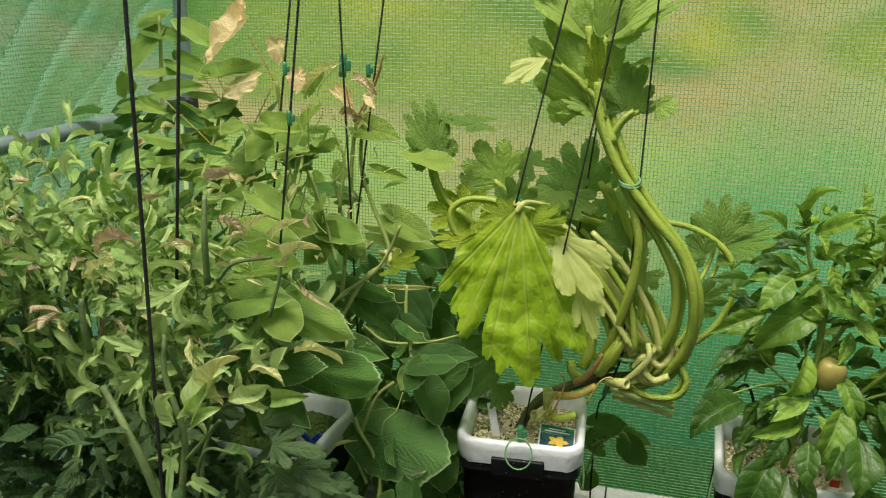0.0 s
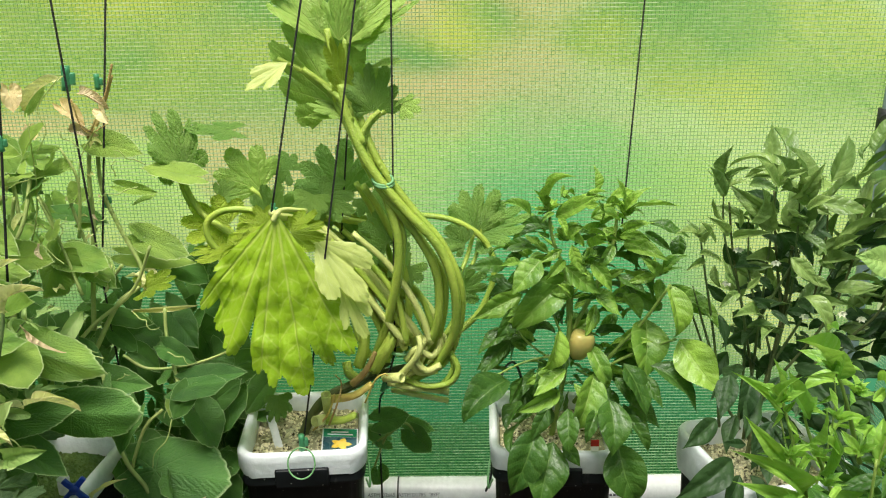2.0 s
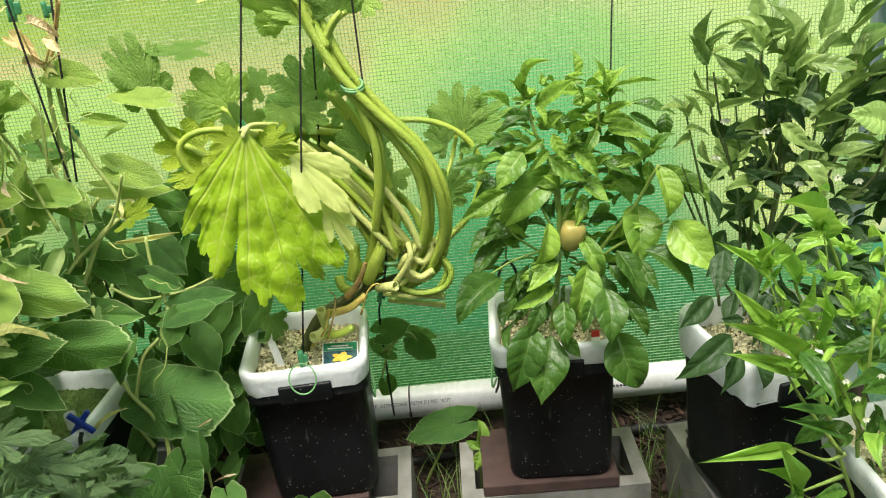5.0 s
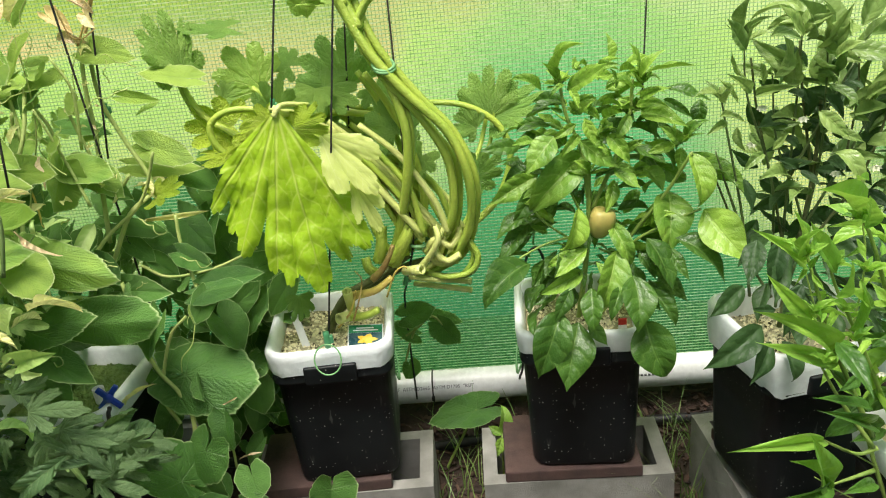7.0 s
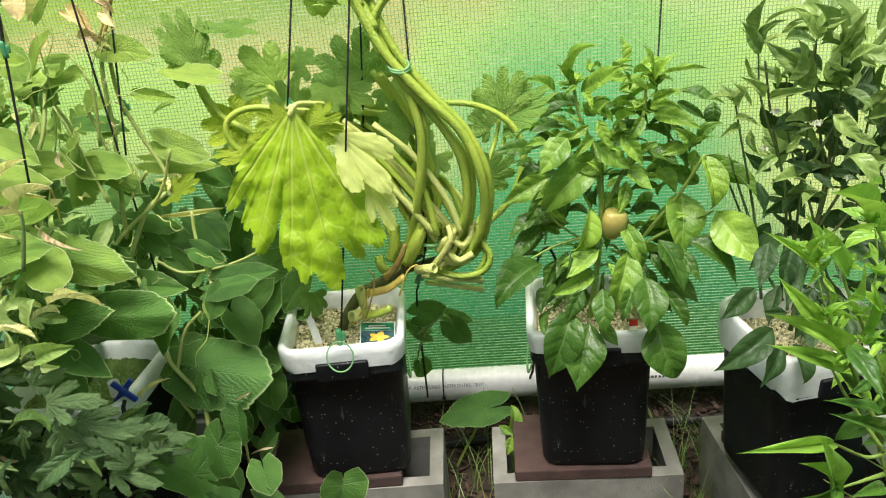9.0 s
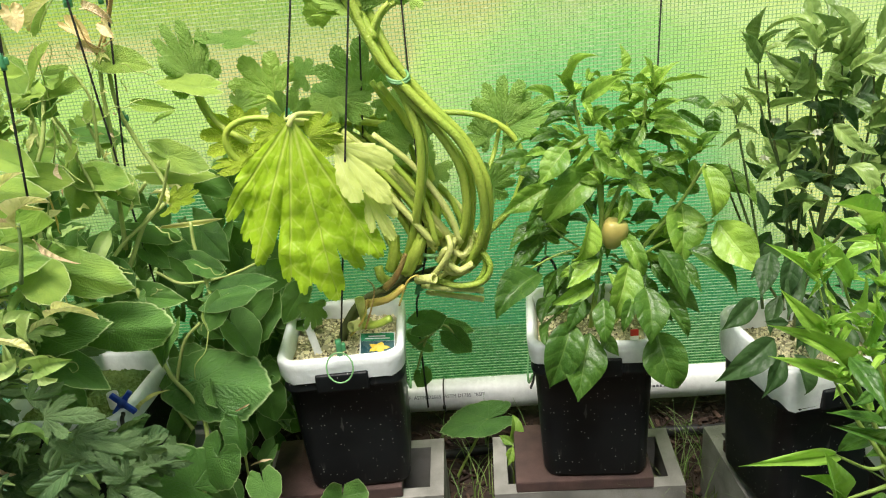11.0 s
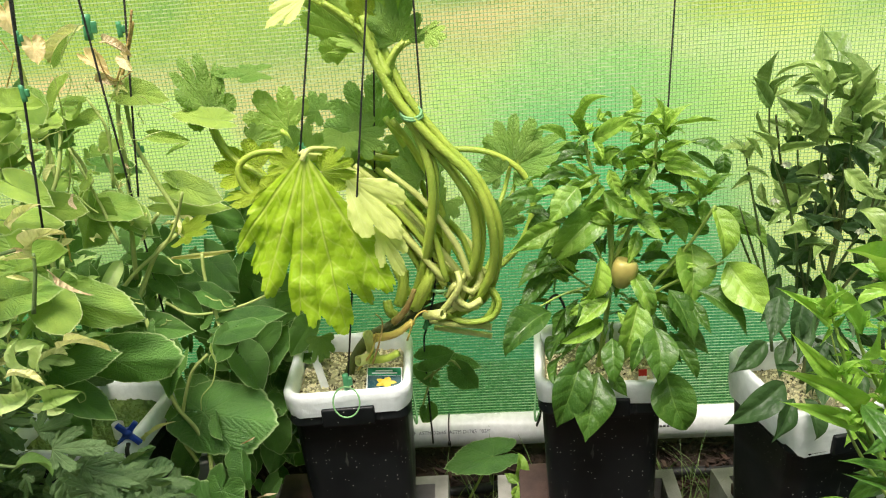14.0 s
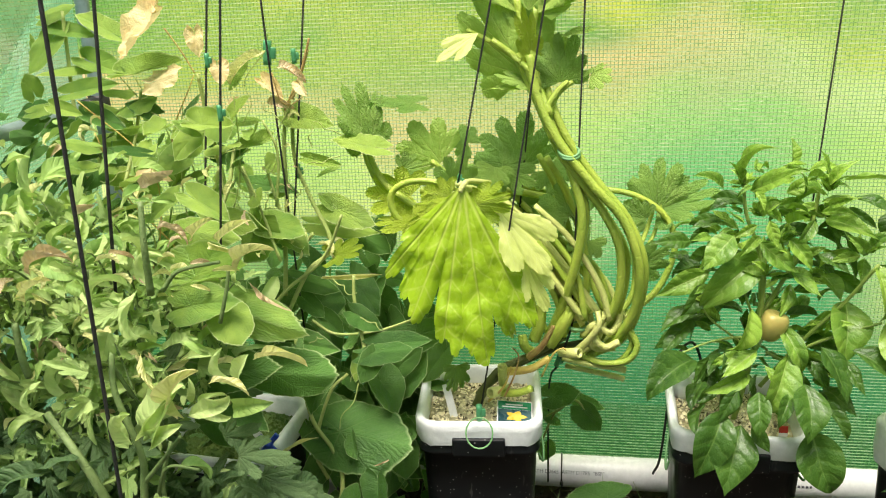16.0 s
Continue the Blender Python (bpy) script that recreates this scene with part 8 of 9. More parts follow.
stalk(cucumber, [(-0.114, 1.400, 0.756), (-0.100, 1.400, 0.587), (-0.054, 1.380, 0.521), (-0.036, 1.360, 0.455), (-0.069, 1.340, 0.310)], 0.0037, 0.0045, "vine", "vine", 0)
stalk(cucumber, [(-0.031, 1.440, 0.657), (-0.065, 1.420, 0.622), (-0.097, 1.400, 0.510), (-0.070, 1.380, 0.456)], 0.0030, 0.0037, "vine", "vine", 0)
stalk(cucumber, [(-0.172, 1.500, 1.047), (-0.149, 1.500, 0.951), (-0.119, 1.500, 0.904), (-0.093, 1.500, 0.924)], 0.0030, 0.0037, "vine", "vine", 0)
stalk(cucumber, [(0.048, 1.310, 0.506), (0.045, 1.320, 0.453), (0.038, 1.330, 0.379)], 0.0023, 0.0023, "vine", "vine", 0)
stalk(cucumber, [(0.333, 1.700, 0.418), (0.375, 1.700, 0.444), (0.410, 1.700, 0.471), (0.450, 1.700, 0.423)], 0.0023, 0.0030, "vine", "vine", 0)
stalk(cucumber, [(0.327, 1.720, 0.321), (0.350, 1.710, 0.395), (0.369, 1.700, 0.445)], 0.0023, 0.0030, "vine", "vine", 0)
stalk(cucumber, [(0.007, 1.380, 0.670), (-0.003, 1.370, 0.635), (-0.024, 1.360, 0.613), (-0.031, 1.360, 0.583)], 0.0012, 0.0010, "vine", "tendril", 0)
stalk(cucumber, [(-0.205, 1.150, 0.757), (-0.181, 1.150, 0.750), (-0.151, 1.150, 0.773), (-0.136, 1.150, 0.757), (-0.146, 1.150, 0.747)], 0.0012, 0.0010, "vine", "tendril", 0)
stalk(cucumber, [(-0.091, 1.560, 1.262), (-0.109, 1.560, 1.217), (-0.127, 1.550, 1.172), (-0.137, 1.550, 1.158)], 0.0035, 0.0030, "dead_stalk", "dry_vine", 0)
stalk(cucumber, [(-0.325, 1.480, 1.312), (-0.300, 1.480, 1.273), (-0.279, 1.480, 1.232)], 0.0014, 0.0012, "dead_stalk", "dry_vine", 0)
stalk(cucumber, [(-0.561, 1.550, 1.346), (-0.567, 1.550, 1.262), (-0.567, 1.540, 1.177), (-0.535, 1.500, 1.096)], 0.0037, 0.0037, "vine", "vine", 0)
stalk(cucumber, [(-0.283, 1.500, 1.230), (-0.277, 1.500, 1.158), (-0.257, 1.480, 1.077), (-0.241, 1.450, 1.019)], 0.0037, 0.0037, "vine", "vine", 0)
stalk(cucumber, [(-0.410, 1.520, 1.199), (-0.425, 1.500, 1.117), (-0.436, 1.450, 1.030)], 0.0030, 0.0037, "vine", "vine", 0)
stalk(cucumber, [(-0.208, 1.450, 1.104), (-0.215, 1.420, 1.038), (-0.228, 1.380, 0.976), (-0.199, 1.300, 0.900)], 0.0037, 0.0037, "vine", "vine", 0)
# the tomato's stout hairy stems and the large curled leaves at its front
stalk(tomato, [(-0.182, 0.920, 0.619), (-0.161, 0.920, 0.754), (-0.155, 0.920, 0.811), (-0.175, 0.920, 0.900), (-0.183, 0.940, 0.947)], 0.0058, 0.0036, "tomato_stem", "main_stem")
stalk(tomato, [(-0.159, 0.920, 0.767), (-0.113, 0.910, 0.820), (-0.085, 0.900, 0.854)], 0.0032, 0.0024, "tomato_stem", "branch")
stalk(tomato, [(-0.196, 0.920, 0.666), (-0.218, 0.910, 0.764), (-0.239, 0.910, 0.813), (-0.285, 0.930, 0.860)], 0.0066, 0.0048, "tomato_stem", "main_stem")
stalk(tomato, [(-0.163, 1.020, 0.994), (-0.155, 1.010, 1.066), (-0.156, 1.020, 1.123)], 0.0052, 0.0036, "tomato_stem", "main_stem")
stalk(tomato, [(-0.157, 0.940, 0.728), (-0.128, 0.930, 0.786), (-0.078, 0.920, 0.793)], 0.0028, 0.0020, "tomato_stem", "branch")
stalk(tomato, [(-0.307, 0.940, 0.908), (-0.303, 0.930, 0.945), (-0.302, 0.930, 0.988)], 0.0052, 0.0040, "tomato_stem", "main_stem")
stalk(tomato, [(-0.134, 1.000, 1.008), (-0.107, 1.000, 1.036), (-0.045, 0.990, 1.053)], 0.0034, 0.0022, "tomato_stem", "branch")
stalk(tomato, [(-0.144, 0.950, 0.654), (-0.152, 0.950, 0.741), (-0.129, 0.950, 0.812)], 0.0036, 0.0026, "tomato_stem", "branch")
stalk(tomato, [(-0.085, 1.050, 0.941), (-0.068, 1.050, 0.995), (-0.062, 1.050, 1.025)], 0.0030, 0.0022, "tomato_stem", "branch")
leaf(tomato, "curl", (-0.158, 0.900, 0.833), (-0.178, 0.885, 0.891), 0.52)
leaf(tomato, "curl", (-0.145, 0.890, 0.846), (-0.130, 0.875, 0.899), 0.45)
leaf(tomato, "curl", (-0.123, 0.890, 0.858), (-0.055, 0.875, 0.941), 0.50)
leaf(tomato, "curl", (-0.109, 0.880, 0.861), (-0.059, 0.865, 0.895), 0.50)
leaf(tomato, "curl", (-0.111, 0.900, 0.867), (-0.069, 0.885, 0.928), 0.45)
leaf(tomato, "yellow", (-0.070, 0.890, 0.887), (-0.033, 0.875, 0.961), 0.34)
leaf(tomato, "curl", (-0.058, 0.880, 0.897), (0.005, 0.865, 0.936), 0.40)
leaf(tomato, "yellow", (-0.026, 0.880, 0.941), (0.029, 0.865, 0.936), 0.30)
leaf(tomato, "curl", (-0.014, 0.920, 0.926), (-0.015, 0.905, 0.977), 0.50)
leaf(tomato, "curl", (-0.003, 0.910, 0.931), (0.021, 0.895, 0.974), 0.50)
leaf(tomato, "yellow", (0.010, 0.930, 0.949), (0.084, 0.915, 0.950), 0.20)
leaf(tomato, "yellow", (-0.118, 0.900, 0.967), (-0.088, 0.885, 0.929), 0.32)
leaf(tomato, "leaflet", (-0.074, 0.930, 0.977), (-0.043, 0.915, 0.966), 0.68)
leaf(tomato, "curl", (-0.120, 0.920, 1.042), (-0.117, 0.905, 0.988), 0.36)
leaf(tomato, "curl", (-0.135, 0.930, 1.041), (-0.177, 0.915, 1.031), 0.26)
leaf(tomato, "leaflet", (-0.151, 0.920, 1.017), (-0.182, 0.905, 0.992), 0.94)
leaf(tomato, "leaflet", (-0.162, 0.910, 0.990), (-0.173, 0.895, 0.946), 0.84)
leaf(tomato, "leaflet", (-0.199, 0.910, 0.934), (-0.249, 0.895, 0.956), 0.54)
leaf(tomato, "leaflet", (-0.196, 0.900, 0.901), (-0.233, 0.885, 0.875), 0.74)
leaf(tomato, "leaflet", (-0.256, 0.920, 1.002), (-0.269, 0.905, 0.960), 0.68)
leaf(tomato, "leaflet", (-0.235, 0.930, 0.989), (-0.264, 0.915, 0.968), 0.74)
leaf(tomato, "yellow", (-0.047, 1.000, 1.076), (0.007, 0.985, 1.110), 0.30)
leaf(tomato, "yellow", (-0.082, 1.000, 1.079), (-0.043, 0.985, 1.112), 0.38)
leaf(tomato, "yellow", (-0.020, 0.980, 1.043), (0.039, 0.965, 1.078), 0.26)
leaf(tomato, "yellow", (-0.015, 0.980, 1.045), (-0.043, 0.965, 1.050), 0.25)
leaf(tomato, "withered", (-0.004, 0.980, 1.030), (0.053, 0.965, 1.000), 0.20)
leaf(tomato, "withered", (-0.288, 0.960, 1.042), (-0.214, 0.945, 1.066), 0.26)
leaf(tomato, "yellow", (-0.296, 0.950, 1.009), (-0.241, 0.935, 1.046), 0.28)
leaf(tomato, "withered", (-0.140, 1.000, 1.146), (-0.085, 0.985, 1.173), 0.34)
leaf(tomato, "withered", (-0.234, 1.000, 1.116), (-0.196, 0.985, 1.129), 0.50)
leaf(tomato, "withered", (-0.127, 1.000, 1.091), (-0.082, 0.985, 1.077), 0.25)
leaf(tomato, "lowtom", (-0.228, 0.900, 0.815), (-0.290, 0.885, 0.797), 0.34)
leaf(tomato, "lowtom", (-0.264, 0.890, 0.800), (-0.337, 0.875, 0.767), 0.36)
leaf(tomato, "lowtom", (0.015, 0.900, 0.764), (-0.047, 0.885, 0.725), 0.36)
leaf(tomato, "lowtom", (0.051, 0.900, 0.754), (-0.011, 0.885, 0.751), 0.24)
leaf(tomato, "tomlobe", (0.001, 0.920, 0.780), (0.071, 0.905, 0.778), 0.60)
leaf(tomato, "tomlobe", (-0.013, 0.920, 0.782), (-0.040, 0.905, 0.722), 0.50)
leaf(tomato, "leaflet", (-0.143, 0.910, 0.747), (-0.102, 0.895, 0.752), 0.61)
leaf(tomato, "lowtom", (-0.155, 0.900, 0.744), (-0.141, 0.885, 0.714), 0.50)
leaf(tomato, "lowtom", (-0.080, 0.900, 0.752), (-0.101, 0.885, 0.717), 0.50)
leaf(tomato, "curl", (-0.267, 0.910, 0.919), (-0.288, 0.895, 0.903), 0.60)
leaf(tomato, "curl", (-0.272, 0.910, 0.872), (-0.273, 0.895, 0.918), 0.50)
leaf(tomato, "tomato", (-0.046, 0.930, 0.953), (-0.072, 0.915, 0.978), 0.30)
leaf(tomato, "curl", (-0.108, 0.950, 0.967), (-0.103, 0.935, 1.012), 0.40)
leaf(tomato, "tomato", (-0.025, 0.930, 0.877), (0.037, 0.915, 0.900), 0.40)
leaf(tomato, "tomlobe", (-0.025, 0.920, 0.848), (0.020, 0.905, 0.824), 0.60)
leaf(tomato, "tomlobe", (-0.306, 0.930, 0.758), (-0.292, 0.915, 0.697), 0.50)
leaf(tomato, "tomlobe", (-0.334, 0.920, 0.743), (-0.365, 0.905, 0.699), 0.50)
leaf(tomato, "tomlobe", (-0.074, 0.930, 0.772), (-0.091, 0.915, 0.731), 0.50)
leaf(tomato, "lowtom", (-0.229, 0.950, 0.782), (-0.266, 0.935, 0.737), 0.45)
stalk(cucumber, [(-0.212, 1.200, 0.696), (-0.175, 1.200, 0.725), (-0.146, 1.200, 0.729), (-0.142, 1.200, 0.716), (-0.153, 1.200, 0.710), (-0.156, 1.200, 0.719)], 0.0012, 0.0008, "vine", "tendril", 0)
stalk(cucumber, [(-0.176, 1.400, 1.080), (-0.151, 1.400, 0.999), (-0.118, 1.380, 0.911)], 0.0020, 0.0030, "vine", "vine", 0)
stalk(cucumber, [(-0.150, 1.450, 1.152), (-0.128, 1.450, 1.092), (-0.141, 1.450, 0.992)], 0.0020, 0.0030, "vine", "vine", 0)
stalk(cucumber, [(-0.119, 1.420, 1.273), (-0.162, 1.420, 1.224), (-0.154, 1.420, 1.187), (-0.174, 1.420, 1.152)], 0.0010, 0.0008, "vine", "tendril", 0)
stalk(cucumber, [(-0.106, 1.500, 1.177), (-0.142, 1.500, 1.121), (-0.153, 1.500, 1.061), (-0.177, 1.500, 1.032)], 0.0010, 0.0008, "vine", "tendril", 0)
stalk(cucumber, [(-0.079, 1.540, 1.283), (-0.099, 1.540, 1.228), (-0.125, 1.530, 1.174), (-0.136, 1.530, 1.155)], 0.0022, 0.0018, "dead_stalk", "dry_stalk", 0)
stalk(cucumber, [(-0.142, 1.500, 1.228), (-0.131, 1.500, 1.179), (-0.113, 1.500, 1.170), (-0.093, 1.520, 1.182)], 0.0016, 0.0010, "dead_stalk", "dry_stalk", 0)
stalk(zucchini, [(0.269, 1.540, 0.620), (0.318, 1.520, 0.638), (0.356, 1.520, 0.664)], 0.0082, 0.0060, "yellow_stalk", "dead_petiole", .14)
stalk(zucchini, [(0.255, 1.540, 0.572), (0.294, 1.520, 0.584), (0.322, 1.510, 0.601)], 0.0078, 0.0070, "zucchini_stalk", "dead_petiole", .14)
stalk(zucchini, [(0.314, 1.545, 0.651), (0.336, 1.540, 0.674), (0.352, 1.540, 0.700), (0.363, 1.540, 0.724)], 0.0072, 0.0040, "dead_stalk", "dead_petiole", .14)
stalk(zucchini, [(0.267, 1.520, 0.575), (0.287, 1.510, 0.627), (0.296, 1.520, 0.665), (0.283, 1.530, 0.680)], 0.0021, 0.0013, "dead_stalk", "dead_petiole", 0)
stalk(zucchini, [(0.233, 1.530, 0.556), (0.266, 1.520, 0.598), (0.281, 1.520, 0.642)], 0.0024, 0.0019, "yellow_stalk", "dead_petiole", 0)
stalk(zucchini, [(0.341, 1.520, 0.623), (0.363, 1.510, 0.677), (0.381, 1.510, 0.691), (0.388, 1.510, 0.687)], 0.0021, 0.0014, "yellow_stalk", "dead_petiole", 0)
stalk(zucchini, [(0.202, 1.575, 0.519), (0.223, 1.570, 0.567), (0.257, 1.570, 0.611), (0.318, 1.580, 0.639), (0.386, 1.600, 0.675)], 0.0096, 0.0072, "woody", "root_crown", .1)

for p in ((1.009, 1.42, 0.973), (1.077, 1.42, 0.948), (0.996, 1.42, 0.912), (1.185, 1.38, 0.868), (1.22, 1.38, 0.858), (1.121, 1.38, 0.864), (1.287, 1.36, 0.933), (1.282, 1.36, 0.894), (1.262, 1.36, 0.924)):
    flower(darkchili, p, 0.010)
for p in ((1.032, 1.0, 0.733), (1.077, 1.0, 0.736), (1.05, 1.0, 0.704), (1.137, 1.0, 0.66), (1.065, 1.0, 0.669)):
    flower(brightchili, p, 0.0065)


stalk(zucchini, [(0.404, 1.580, 0.761), (0.385, 1.570, 0.720), (0.354, 1.580, 0.665)], 0.0105, 0.0130, "zucchini_stalk", "petiole_base", .14, 16)
stalk(zucchini, [(0.338, 1.600, 0.741), (0.334, 1.590, 0.702), (0.323, 1.590, 0.668)], 0.0100, 0.0110, "zucchini_stalk", "petiole_base", .14, 14)
stalk(zucchini, [(0.300, 1.580, 0.684), (0.306, 1.570, 0.663), (0.321, 1.580, 0.644)], 0.0085, 0.0095, "zucchini_stalk", "petiole_base", .14, 14)


stalk(zucchini, [(0.255, 1.565, 0.938), (0.344, 1.565, 0.835), (0.420, 1.565, 0.730)], 0.0052, 0.0068, "zucchini_pale_stalk", "petiole", .10)
stalk(zucchini, [(0.282, 1.577, 0.944), (0.358, 1.577, 0.850), (0.431, 1.577, 0.738)], 0.0052, 0.0068, "zucchini_stalk", "petiole", .10)
stalk(zucchini, [(0.313, 1.589, 0.922), (0.377, 1.589, 0.831), (0.439, 1.589, 0.735)], 0.0052, 0.0068, "zucchini_pale_stalk", "petiole", .10)
stalk(zucchini, [(0.264, 1.601, 0.964), (0.338, 1.601, 0.887), (0.416, 1.601, 0.776), (0.443, 1.601, 0.690)], 0.0052, 0.0068, "zucchini_pale_stalk", "petiole", .10)
stalk(zucchini, [(0.352, 1.565, 0.911), (0.406, 1.565, 0.826), (0.424, 1.565, 0.727)], 0.0052, 0.0068, "zucchini_stalk", "petiole", .10)
stalk(zucchini, [(0.295, 1.577, 0.898), (0.364, 1.577, 0.806), (0.420, 1.577, 0.712)], 0.0052, 0.0068, "zucchini_pale_stalk", "petiole", .10)
stalk(zucchini, [(0.355, 1.589, 0.858), (0.417, 1.589, 0.783), (0.461, 1.589, 0.717)], 0.0052, 0.0068, "zucchini_pale_stalk", "petiole", .10)
stalk(zucchini, [(0.228, 1.601, 0.949), (0.299, 1.601, 0.858), (0.388, 1.601, 0.744)], 0.0052, 0.0068, "zucchini_stalk", "petiole", .10)
stalk(zucchini, [(0.326, 1.565, 0.962), (0.394, 1.565, 0.895), (0.450, 1.565, 0.802), (0.472, 1.565, 0.729)], 0.0052, 0.0068, "zucchini_pale_stalk", "petiole", .10)

# bare vines climbing the strings, and coiled tendrils
r = random.Random(71)
for k in range(8):
    x, y, z = r.uniform(-0.56, -0.12), r.uniform(1.40, 1.62), r.uniform(0.62, 0.80)
    top = r.uniform(0.98, 1.24)
    sway = [r.uniform(-0.08, 0.08) for _ in range(4)]
    stalk(cucumber, [(x, y, z), (x + sway[0], y + 0.02, z + 0.35 * (top - z)), (x + sway[1], y, z + 0.7 * (top - z)), (x + sway[2], y + sway[3] * 0.4, top)], r.uniform(0.0018, 0.0030), 0.0010, r.choice(("vine", "vine", "stalk", "yellow_stalk")), "vine")
for k in range(34):
    a = Vector((r.uniform(-0.56, 0.04), r.uniform(1.28, 1.50), r.uniform(0.66, 1.16)))
    way = Vector((r.uniform(-1, 1), r.uniform(-0.6, 0.2), r.uniform(-0.6, 0.8))).normalized()
    coil, turns, n = r.uniform(0.004, 0.009), r.uniform(0.8, 2.2), r.uniform(0.03, 0.07)
    u = way.orthogonal().normalized()
    w = way.cross(u)
    pts = [a + way * (n * q / 11) + (u * math.cos(6.28 * turns * q / 11) + w * math.sin(6.28 * turns * q / 11)) * (coil * (q / 11) ** 1.2) for q in range(12)]
    stalk(cucumber, pts, 0.0011, 0.0006, "vine", "tendril", sides=5)

# hollow cut stalks at the zucchini crown
def cut_stub(a, b, r):
    a, b = Vector(a), Vector(b)
    way = (b - a).normalized()
    u = way.orthogonal().normalized()
    w = way.cross(u)
    rng = random.Random(int(r * 1e5))
    loops = []
    for rr, p in ((r * 0.9, a), (r, a.lerp(b, 0.6)), (r * 1.05, b), (r * 0.72, b), (r * 0.62, a.lerp(b, 0.5)), (r * 0.1, a.lerp(b, 0.45))):
        loops.append([p + u * (rr * math.cos(2 * math.pi * k / 14)) + w * (rr * math.sin(2 * math.pi * k / 14)) + way * (0.0016 * rng.random()) for k in range(14)])
    bm = bmesh.new()
    add_loft(bm, loops, cap_first=True)
    ob = part("cut_stalk", bm, M["zucchini_pale_stalk"], zucchini, "pale hollow cut stalk")
    ob.matrix_parent_inverse = zucchini.matrix_world.inverted()


cut_stub((0.261, 1.550, 0.587), (0.263, 1.525, 0.639), 0.0095)
cut_stub((0.270, 1.560, 0.570), (0.239, 1.520, 0.582), 0.0105)
cut_stub((0.376, 1.570, 0.652), (0.414, 1.540, 0.667), 0.0100)

# ---------------------------------------------------------------- strings
plant_string((0.249, 1.487, 1.300), (0.192, 1.485, 1.025))
plant_string((0.341, 1.500, 1.300), (0.222, 1.470, 0.560))
plant_string((0.412, 1.528, 1.300), (0.400, 1.580, 0.760))
plant_string((0.916, 1.827, 1.300), (0.900, 1.821, 0.900))
plant_string((0.330, 1.66, 1.300), (0.285, 1.66, 0.860))
plant_string((-0.134, 0.859, 1.300), (-0.208, 0.910, 0.24), 0.0024)
plant_string((-0.199, 1.052, 1.300), (-0.245, 1.063, 0.95), 0.0024)
plant_string((-0.221, 1.422, 1.300), (-0.270, 1.423, 0.98))
plant_string((-0.115, 1.234, 1.300), (-0.160, 1.238, 0.98))
plant_string((-0.139, 1.481, 1.300), (-0.147, 1.550, 0.600))
plant_string((-0.094, 1.552, 1.300), (-0.137, 1.527, 0.95))
bm = bmesh.new()
add_tube(bm, [(0.402, 1.575, 0.760), (0.398, 1.585, 0.70), (0.372, 1.62, 0.60), (0.352, 1.705, 0.50), (0.350, 1.715, 0.24)], 0.0024, sides=6)
tagged(mesh_object("plant_string", bm, M["string"]), "slack black plant string tied under the zucchini crown", "string", "plant strings")
bm = bmesh.new()
add_tube(bm, [(-0.150, 1.300, 0.560), (-0.146, 1.278, 0.52), (-0.150, 1.280, 0.20)], 0.004, sides=6)
tagged(mesh_object("strap", bm, M["string"]), "black strap hanging down the bucket", "strap")


# ---------------------------------------------------------------- clips and ties
def string_clip(p, tilt=0, s=1.0):
    s *= 0.82
    t = thing("string_clip", p, 0, "small green plastic clip holding a plant string", "clip", "string clips")
    t.matrix_world = pose(*p, 0, tilt, 20)
    bm = bmesh.new()
    add_tube(bm, [(0, 0, -0.021 * s), (0, 0, 0), (0, 0, 0.021 * s)], 0.0072 * s, sides=12, steps=2)
    barrel = part("barrel", bm, M["clip"], t)
    bm = bmesh.new()
    add_box(bm, (0.005 * s, -0.006 * s, -0.010 * s), (0.015 * s, 0.006 * s, 0.010 * s), 0.002)
    part("jaw", bm, M["clip"], barrel)
    return t


for p, tilt, s in (((0.222, 1.458, 0.572), 0, 1.0), ((0.373, 1.612, 0.615), 20, 0.9), ((-0.150, 1.51, 1.262), 5, 1.25),
                   ((-0.130, 1.555, 1.033), 0, 0.8), ((-0.130, 1.236, 1.20), 0, 0.7), ((-0.120, 1.565, 1.25), 0, 0.8), ((-0.225, 1.42, 1.26), 0, 0.7), ((0.194, 1.488, 1.030), 10, 0.7)):
    string_clip(p, tilt, s)


def plant_tie(p, rx, rz, a, b, r=0.0022, label="soft pale green plant tie"):
    pts = [(a * math.cos(2 * math.pi * k / 20), b * math.sin(2 * math.pi * k / 20), 0) for k in range(21)]
    bm = bmesh.new()
    add_tube(bm, pts, r, sides=6, steps=1, cap=False)
    ob = tagged(mesh_object("plant_tie", bm, M["ring"]), label, "plant tie", "plant ties")
    ob.matrix_world = pose(*p, rx, 0, rz)


plant_tie((0.225, 1.425, 0.547), 72, 0, 0.026, 0.030, 0.0016, "round pale green plastic hoop on the bucket rim")
plant_tie((0.411, 1.585, 0.706), 15, 0, 0.020, 0.014, 0.004)
plant_tie((0.389, 1.538, 1.072), 35, 20, 0.019, 0.015, 0.0030)
plant_tie((0.390, 1.538, 1.067), 30, 25, 0.019, 0.015, 0.0030)
plant_tie((0.330, 1.60, 0.86), 40, 30, 0.026, 0.018, 0.004)

# blue clip on the algae bucket
t = thing("blue_clip", (-0.157, 1.318, 0.568), 10, "bright blue plastic spring clip on the bucket rim", "clip")
for k, a in enumerate((-38, 42)):
    bm = bmesh.new()
    add_box(bm, (-0.005, -0.004, -0.030), (0.005, 0.004, 0.026), 0.002, pose(0, 0.004 * k, 0.0, 0, a, 0))
    part("arm", bm, M["blue"], t)
